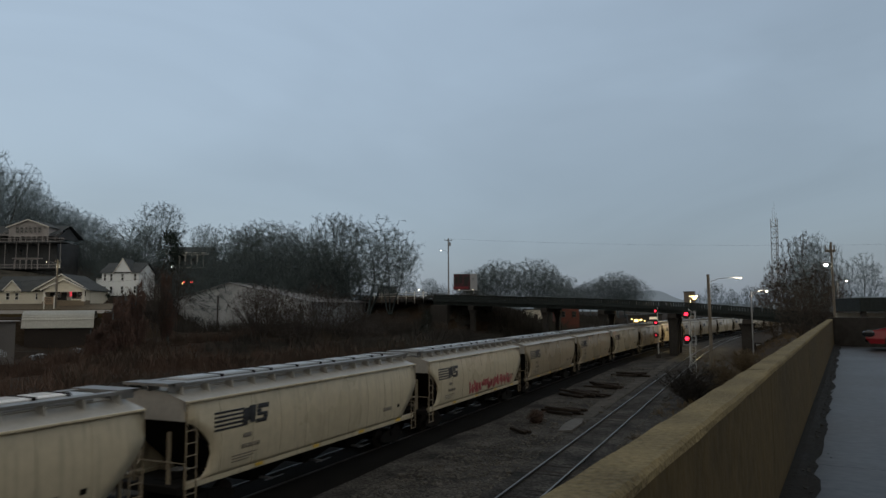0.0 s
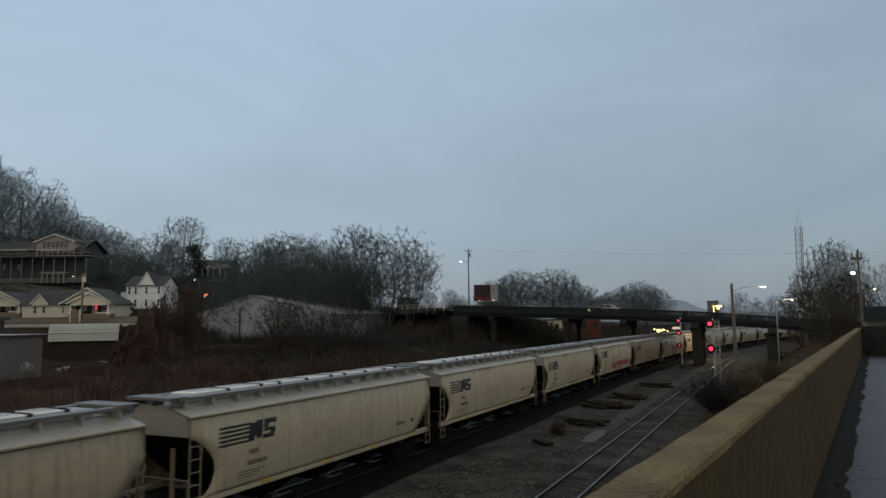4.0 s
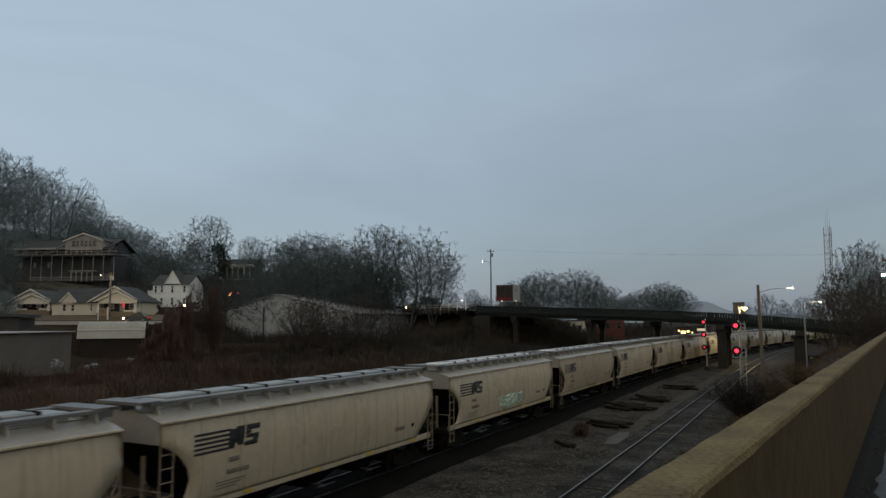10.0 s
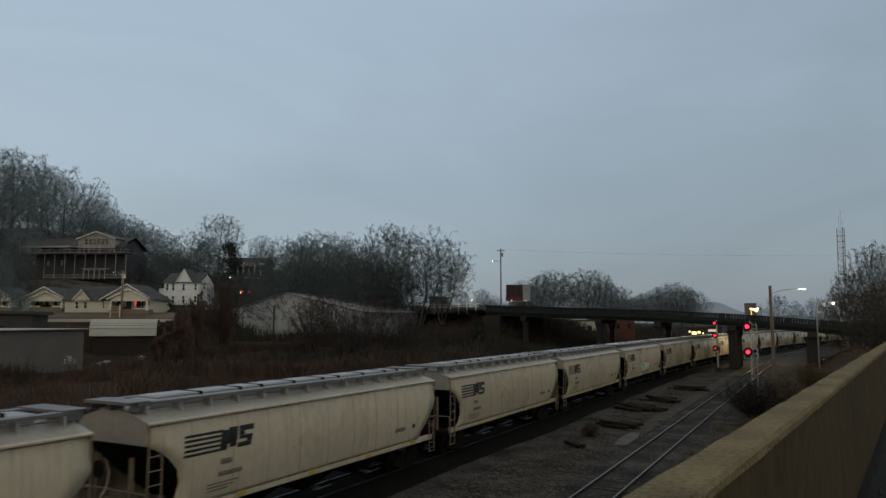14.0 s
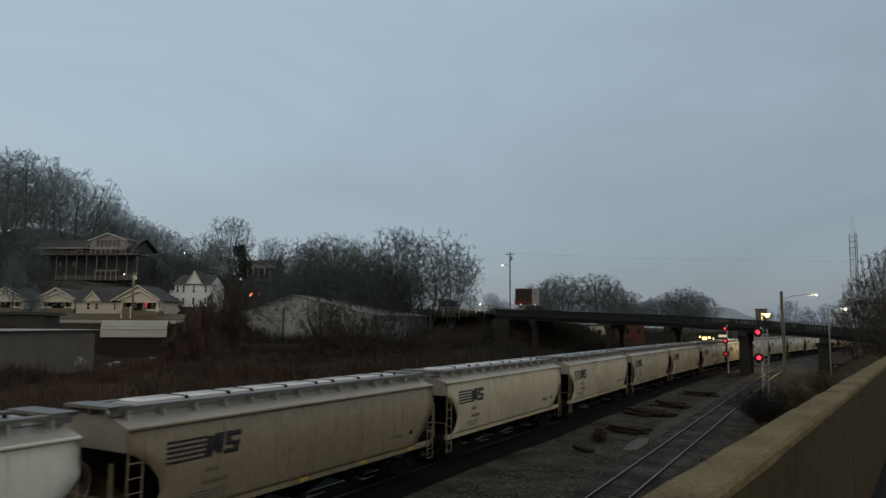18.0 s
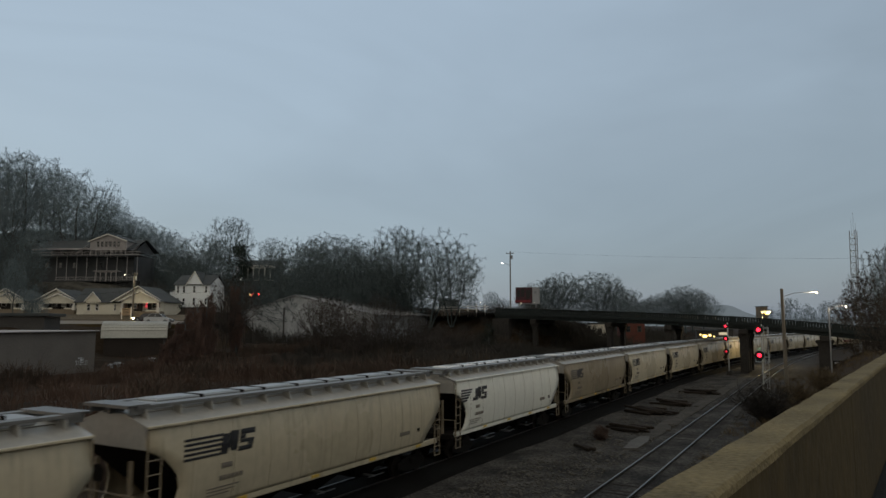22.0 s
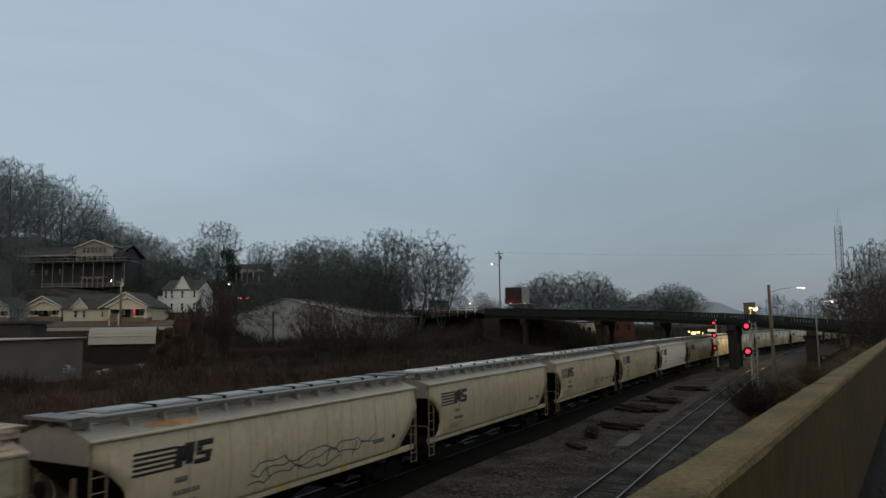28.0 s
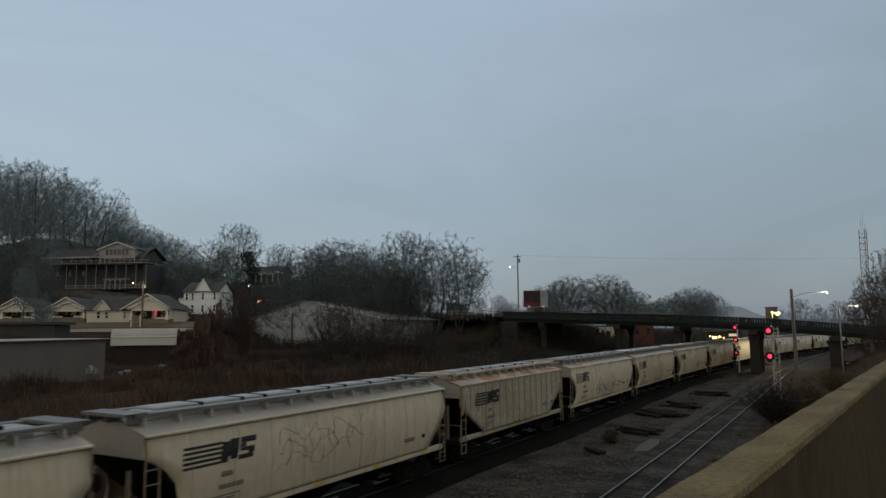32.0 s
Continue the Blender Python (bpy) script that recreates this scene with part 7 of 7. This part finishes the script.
def far_buildings():
    for (x, y), w, h, m, lab in (((-37.35, 150.30), 4.8, 7.0, M_BRICK, "red brick building behind the bridge"), ((-81.85, 149.01), 5.0, 1.9, M_BLUEWALL, "small pale house behind the fence"),
                                 ((-46.71, 156.61), 4.0, 4.1, M_SIDING, "pale low building behind the bridge"), ((-100.31, 156.08), 6.0, 2.6, M_BLUEWALL, "small grey roadside house"),
                                 ((-21.9, 282.60), 2.2, 13.2, M_TANEND, "far grey block tower over the bridge"), ((-49.33, 177.92), 6.0, 3.6, M_BROWNWALL, "brown sheds behind the bridge")):
        z = land(x, y)
        b = thing("building", pose(x, y, z, 0, 0, RZ), lab, "building", "far buildings")
        G().box((0, 2.5, h / 2 - 0.2), (w, 5, h + 0.4), 0, 0.03).obj("wall", m, b)
        G().box((0, 2.5, h + 0.12), (w + 0.4, 5.4, 0.3), 0, 0.05).obj("roof", M_SHINGLE, b)
        k = max(1, int(w / 2.4))
        for i in range(k):
            window(b, -w / 2 + (i + 0.5) * w / k, -0.03, h * 0.6, 0.8, 1.2, M_BROWNWALL)
    for (x, y), z in (((-25.98, 173.48), 4.2), ((-23.21, 178.38), 4.4)):
        s = thing("shop_front", pose(x, y, land(x, y), 0, 0, RZ - 15), "low shop front with bright yellow lights", "building", "lit shop fronts")
        h = z + 1.0 - land(x, y)
        G().box((0, 2, h / 2), (4.6, 4, h), 0, 0.03).obj("wall", M_BROWNWALL, s)
        G().box((0, 1.9, h + 0.1), (5.0, 4.6, 0.25), 0, 0.03).obj("roof", M_SHINGLE, s)
        if z < 4.3:
            for dx, w, dz, hh in ((-1.5, 0.3, 0.9, 0.35), (-0.5, 1.0, 1.25, 0.6), (0.6, 0.55, 1.05, 0.4), (1.5, 0.25, 1.3, 0.3)):
                G().box((dx, -0.06, h - dz), (w, 0.08, hh), 0, 0.05).obj("lit_window", G_YELLOW, s, "bright yellow window")
        else:
            G().box((0.2, -0.06, h - 0.9), (2.0, 0.1, 0.6), 0, 0.03).obj("lit_sign", G_CREAM, s, "softly lit cream sign")
            G().box((-1.4, -0.06, h - 1.4), (0.35, 0.08, 0.3), 0, 0.05).obj("lit_window", G_YELLOW, s, "bright yellow window")


far_buildings()


def mast_tower():
    x, y = 3.40, 132.3
    z0 = land(x, y)
    t = thing("lattice_mast", pose(x, y, z0, 0, 0.9, 15), "thin grey lattice radio mast", "mast")
    h = 22.3 - z0
    legs = [(0.65 * math.cos(a), 0.65 * math.sin(a)) for a in (0.5, 2.6, 4.7)]
    for a, b in legs:
        G().tube((a, b, 0), (a, b, h), 0.06, n=5).obj("leg", M_STEEL, t)
    br = G()
    z, i = 0.5, 0
    while z < h - 0.8:
        for j in range(3):
            p, q = legs[j], legs[(j + 1) % 3]
            br.tube((*p, z), (*q, z), 0.036, n=4)
            br.tube((*p, z), (*q, z + 1.0), 0.028, n=4)
        z += 1.0
    br.obj("bracing", M_STEEL, t)
    for dx, e in ((-0.3, 2.0), (0.32, 1.2), (0.0, 3.0)):
        G().tube((dx, 0.1, h - 0.5), (dx, 0.1, h + e), 0.02, n=5).obj("aerial", M_STEEL, t)


mast_tower()


def wires():
    def sag(name, a, b, s, r, label):
        pts = [(a[0] + (b[0] - a[0]) * i / 24, a[1] + (b[1] - a[1]) * i / 24, a[2] + (b[2] - a[2]) * i / 24 - 4 * s * (i / 24) * (1 - i / 24)) for i in range(25)]
        tagged(G().path(pts, r, 4).obj(name, M_UNDER), label, "cable", "overhead cables")
    sag("overhead_cable", (-51.56, 117.63, 20.07), (18.61, 123.68, 16.45), 0.6, 0.007, "thin dark overhead cable across the sky")
    sag("overhead_cable", (-111.67, 82.91, 12.22), (-110.49, 110.82, 15.07), 0.8, 0.014, "dark cable along the street")
    sag("overhead_cable", (-111.69, 82.90, 12.73), (-141.60, 66.75, 12.22), 0.8, 0.014, "dark cable along the street")


wires()


# ---- around the deck's end ----
def side_overpass():
    s = thing("flat_roof_canopy", pose(6.81, 57.08, land(6.81, 57.08), 0, 0, 20), "dark flat canopy on posts beyond the deck", "canopy")
    b = -land(6.81, 57.08)
    G().box((7.0, 2.0, 7.10 + b), (14.0, 4.0, 1.0), 0, 0.05).obj("fascia", M_BRIDGE, s)
    for x in (0.4, 5.0, 9.5, 13.6):
        G().box((x, 0.4, (6.6 + b) / 2), (0.3, 0.3, 6.6 + b), 0, 0.02).obj("post", M_PIER, s)
    G().box((7.0, 3.8, (6.5 + b) / 2), (14.0, 0.2, 6.5 + b), 0, 0.03).obj("back_wall", M_METALROOF, s)


side_overpass()


def motor_car(name, m, paint, label, length=4.6, height=1.45, lights=False, group="", rear=False):
    """A car, nose along +x, wheels on z 0."""
    c = thing(name, m, label, "car", group)
    l, w = length / 2, 0.88
    def shell(prof, half, inset):
        g = G()
        for q, (x, z) in enumerate(prof):
            k = inset(z)
            g.v += [(x, -half + k, z), (x, half - k, z)]
        n = len(prof)
        g.f = [(2 * i, 2 * ((i + 1) % n), 2 * ((i + 1) % n) + 1, 2 * i + 1) for i in range(n)]
        g.f += [tuple(2 * i for i in range(n - 1, -1, -1)), tuple(2 * i + 1 for i in range(n))]
        return g
    belt = height * 0.62
    body = [(-l, 0.45), (-l + 0.1, 0.25), (l - 0.15, 0.25), (l, 0.45), (l - 0.03, 0.62), (l - 0.25, 0.72), (l * 0.42, belt), (-l * 0.72, belt + 0.02), (-l + 0.05, belt - 0.02)]
    shell(body, w, lambda z: 0.0 if z < 0.6 else 0.05).obj("body", paint, c, "", False)
    cabin = [(l * 0.45, belt - 0.01), (l * 0.12, height - 0.04), (-l * 0.05, height), (-l * 0.45, height - 0.02), (-l * 0.78, belt)]
    shell(cabin, w - 0.05, lambda z: 0.17 * (z - belt) / (height - belt)).obj("cabin", M_GLASS, c, "dark glazed cabin")
    roof = [(l * 0.14, height - 0.045), (-l * 0.05, height + 0.012), (-l * 0.46, height - 0.015), (-l * 0.44, height - 0.05)]
    shell(roof, w - 0.2, lambda z: 0.0).obj("roof", paint, c)
    for x0, x1, z0, z1 in ((l * 0.45, l * 0.12, belt, height - 0.04), (-l * 0.15, -l * 0.17, belt, height), (-l * 0.78, -l * 0.45, belt, height - 0.02)):
        for sy in (-1, 1):
            G().tube((x0, sy * (w - 0.055), z0), (x1, sy * (w - 0.22), z1), 0.035, n=5).obj("pillar", paint, c)
    for x in (-l * 0.62, l * 0.60):
        for sy in (-1, 1):
            wh = new("wheel")
            wh.parent = c
            wh.matrix_basis = pose(x, sy * (w - 0.08), 0.33)
            G().tube((0, -0.10, 0), (0, 0.10, 0), 0.33, n=18).obj("tyre", M_RUBBER, wh)
            G().tube((0, sy * 0.05, 0), (0, sy * 0.115, 0), 0.2, n=12).obj("rim", M_STEEL, wh)
    for sy in (-0.62, 0.62):
        G().box((l - 0.10, sy * 1.16, 0.60), (0.38, 0.46, 0.20), 0, 0.05).obj("headlight", G_HEAD if lights else M_GLASS, c, "headlight")
        G().box((-l + 0.06, sy * 0.95, belt - 0.16), (0.08, 0.30, 0.14), 0, 0.03).obj("tail_light", G_TAIL if lights else M_RED_PAINT, c, "tail light")
    G().box((l - 0.02, 0, 0.36), (0.10, 1.2, 0.12), 0, 0.03).obj("bumper_grille", M_UNDER, c)
    return c


motor_car("parked_car", Matrix.Translation((6.0, 29.4, FLOOR)) @ Matrix.Rotation(radians(168), 4, "Z"), M_REDCAR, "red parked car on the wet deck", 4.6, 1.6)

sedan = motor_car("sedan", pose(0, 0, 0), M_PALECAR, "pale gold sedan driving on the street with lights on", 4.7, 1.42, True, "moving vehicles")
pickup = motor_car("hatchback", pose(0, 0, 0), M_DARKCAR, "dark hatchback driving on the street with lights on", 4.3, 1.5, True, "moving vehicles")
suv = motor_car("suv", pose(0, 0, 0), M_SILVERCAR, "silver suv driving along the street", 4.7, 1.75, False, "moving vehicles")
coupe = motor_car("compact_car", pose(0, 0, 0), M_DARKCAR, "dark compact car driving on the street with lights on", 4.2, 1.45, True, "moving vehicles")
bridge_car = motor_car("estate_car", pose(0, 0, 0), M_SILVERCAR, "silver estate car crossing the bridge with lights on", 4.6, 1.5, True, "moving vehicles")


def yard_sign():
    s = thing("yard_sign", pose(-112.6, 82.5, 7.35, 0, 0, RZ), "tan board sign between two white posts", "sign")
    for x in (-0.85, 0.85):
        G().box((x, 0, 0.9), (0.16, 0.16, 3.0), 0, 0.02).obj("post", M_TRIM, s)
    G().box((0, 0, 1.55), (1.6, 0.08, 1.2), 0, 0.02).obj("board", mat("tan_sign_board", (0.30, 0.22, 0.15), 0.7, 0.2, 2, 0.1), s)
    for z in (1.3, 1.6, 1.9):
        G().box((0, -0.05, z), (1.1, 0.02, 0.12)).obj("writing_bar", M_BROWNWALL, s)


yard_sign()


def rubbish():
    for x, y, w, seed in ((-88.04, 63.84, 1.2, 1), (-85.69, 67.38, 0.9, 2), (-88.12, 62.66, 0.7, 3)):
        rnd = random.Random(seed)
        r = thing("plastic_sheet", pose(x, y, land(x, y), 0, 0, rnd.uniform(0, 90)), "crumpled white plastic sheet on the bank", "rubbish", "rubbish on the bank")
        g = G()
        n = 7
        for i in range(n + 1):
            for j in range(4):
                g.v.append((w * (i / n - 0.5), 0.28 * (j - 1.5), 0.5 + rnd.uniform(0, 0.25) - 0.10 * abs(j - 1.5)))
        k = len(g.v)
        g.v += [(x2, y2, z2 - 0.03) for x2, y2, z2 in g.v]
        for i in range(n):
            for j in range(3):
                q = (i * 4 + j, (i + 1) * 4 + j, (i + 1) * 4 + j + 1, i * 4 + j + 1)
                g.f += [q, tuple(k + a for a in q[::-1])]
        g.box((0, 0, 0.22), (w * 0.5, 0.5, 0.5), 0, 0.1)
        g.obj("sheet", M_BOARDWHITE, r)


rubbish()


def painted_panel():
    s = thing("painted_board", pose(0.11, 125.06, -0.41, 0, 0, 5), "small white painted panel under the bridge", "panel")
    G().box((0, 0, 0.85), (1.6, 0.08, 1.5), 0, 0.02).obj("board", M_PIER, s)
    G().box((-0.55, -0.06, 0.85), (0.2, 0.04, 1.2)).obj("white_bar", M_SIGNWHITE, s)
    G().box((0.25, -0.06, 1.15), (0.9, 0.04, 0.5), 0, 0.0).obj("white_bar", M_SIGNWHITE, s)
    G().box((-0.05, -0.06, 0.6), (0.2, 0.04, 0.7)).obj("white_bar", M_SIGNWHITE, s)


painted_panel()


# ---- movement ----
def motions():
    for car, s0 in TRAIN:
        rows = []
        for i in range(17):
            x, y, a = on_line(X_TRAIN, s0 + V_TRAIN * 2 * i)
            rows.append((2.0 * i, pose(x, y, 0, 0, 0, math.degrees(a))))
        walk(car, rows)
    # the street's line, and distances along it
    a, b = Vector((-152.70, 54.51, 0)), Vector((-99.49, 84.37, 0))
    d = (b - a).normalized()
    n = Vector((-d.y, d.x, 0))
    head = math.degrees(math.atan2(d.y, d.x))
    def drive(car, marks, lane):
        """Along the street through (time, distance) marks, and on at the same speed before and after them."""
        (t0, s0), (t1, s1), (t2, s2), (t3, s3) = marks[0], marks[1], marks[-2], marks[-1]
        v0, v3 = (s1 - s0) / (t1 - t0), (s3 - s2) / (t3 - t2)
        times = sorted({0.0, 32.0, *[t for t, s in marks], *[t0 - k for k in range(1, 12) if t0 - k > 0], *[t3 + k for k in range(1, 12) if t3 + k < 32]})
        rows, known = [], dict(marks)
        for t in times:
            s = known[t] if t in known else (s0 + v0 * (t - t0) if t < t0 else s3 + v3 * (t - t3))
            # past its end the street bends uphill and away
            if s <= end:
                p, turn = a + d * s + n * lane, 0.0
            else:
                k = min(1.0, (s - end) / 22)
                p = (a + d * end + n * lane).lerp(up1, k) if s < end + 22 else up1 + away * (s - end - 22)
                turn = 70.0 * ease(0.0, 0.9, k)
            z = (7.06 if lane > 0 else 6.76) if s <= end + 12 else max(7.1, land(p.x, p.y) + 0.2)
            rows.append((t, pose(p.x, p.y, z, 0, 0, head + turn + (0 if s3 > s0 else 180))))
        walk(car, rows)
    end = 62.0
    up1, far = Vector((-116.95, 107.33, 0)), Vector((-156.02, 148.74, 0))
    away = (far - up1).normalized()
    drive(sedan, ((11.0, 67.0), (12.0, 54.9), (13.0, 42.9), (13.5, 36.0)), 1.6)
    drive(pickup, ((10.0, 56.1), (11.0, 39.5)), 1.6)
    drive(suv, ((21.0, 39.7), (21.5, 48.7), (22.0, 57.3)), -1.6)
    drive(coupe, ((21.5, 60.2), (22.0, 53.8), (22.5, 46.9), (23.0, 41.0), (23.5, 35.5)), 1.6)
    rows = []
    for t, x in ((0.0, 12.5), (3.0, -15.7), (3.5, -20.4), (5.5, -39.8), (6.0, -43.5), (7.0, -51.4), (8.0, -58.4), (9.0, -65.4), (10.0, -70.9), (12.0, -81.9), (32.0, -191.9)):
        if x > -52:
            y, z, h = bridge_y(x) + 3.0, deck_z(x) - 0.85, 180 - 4.9
        else:
            u = -52 - x
            y, z, h = 114.3 + 0.35 * u + 0.006 * u * u, 8.78 + 0.016 * u, 180 - 24
        rows.append((t, pose(x, y, z, 0, 0, h)))
    walk(bridge_car, rows)


motions()
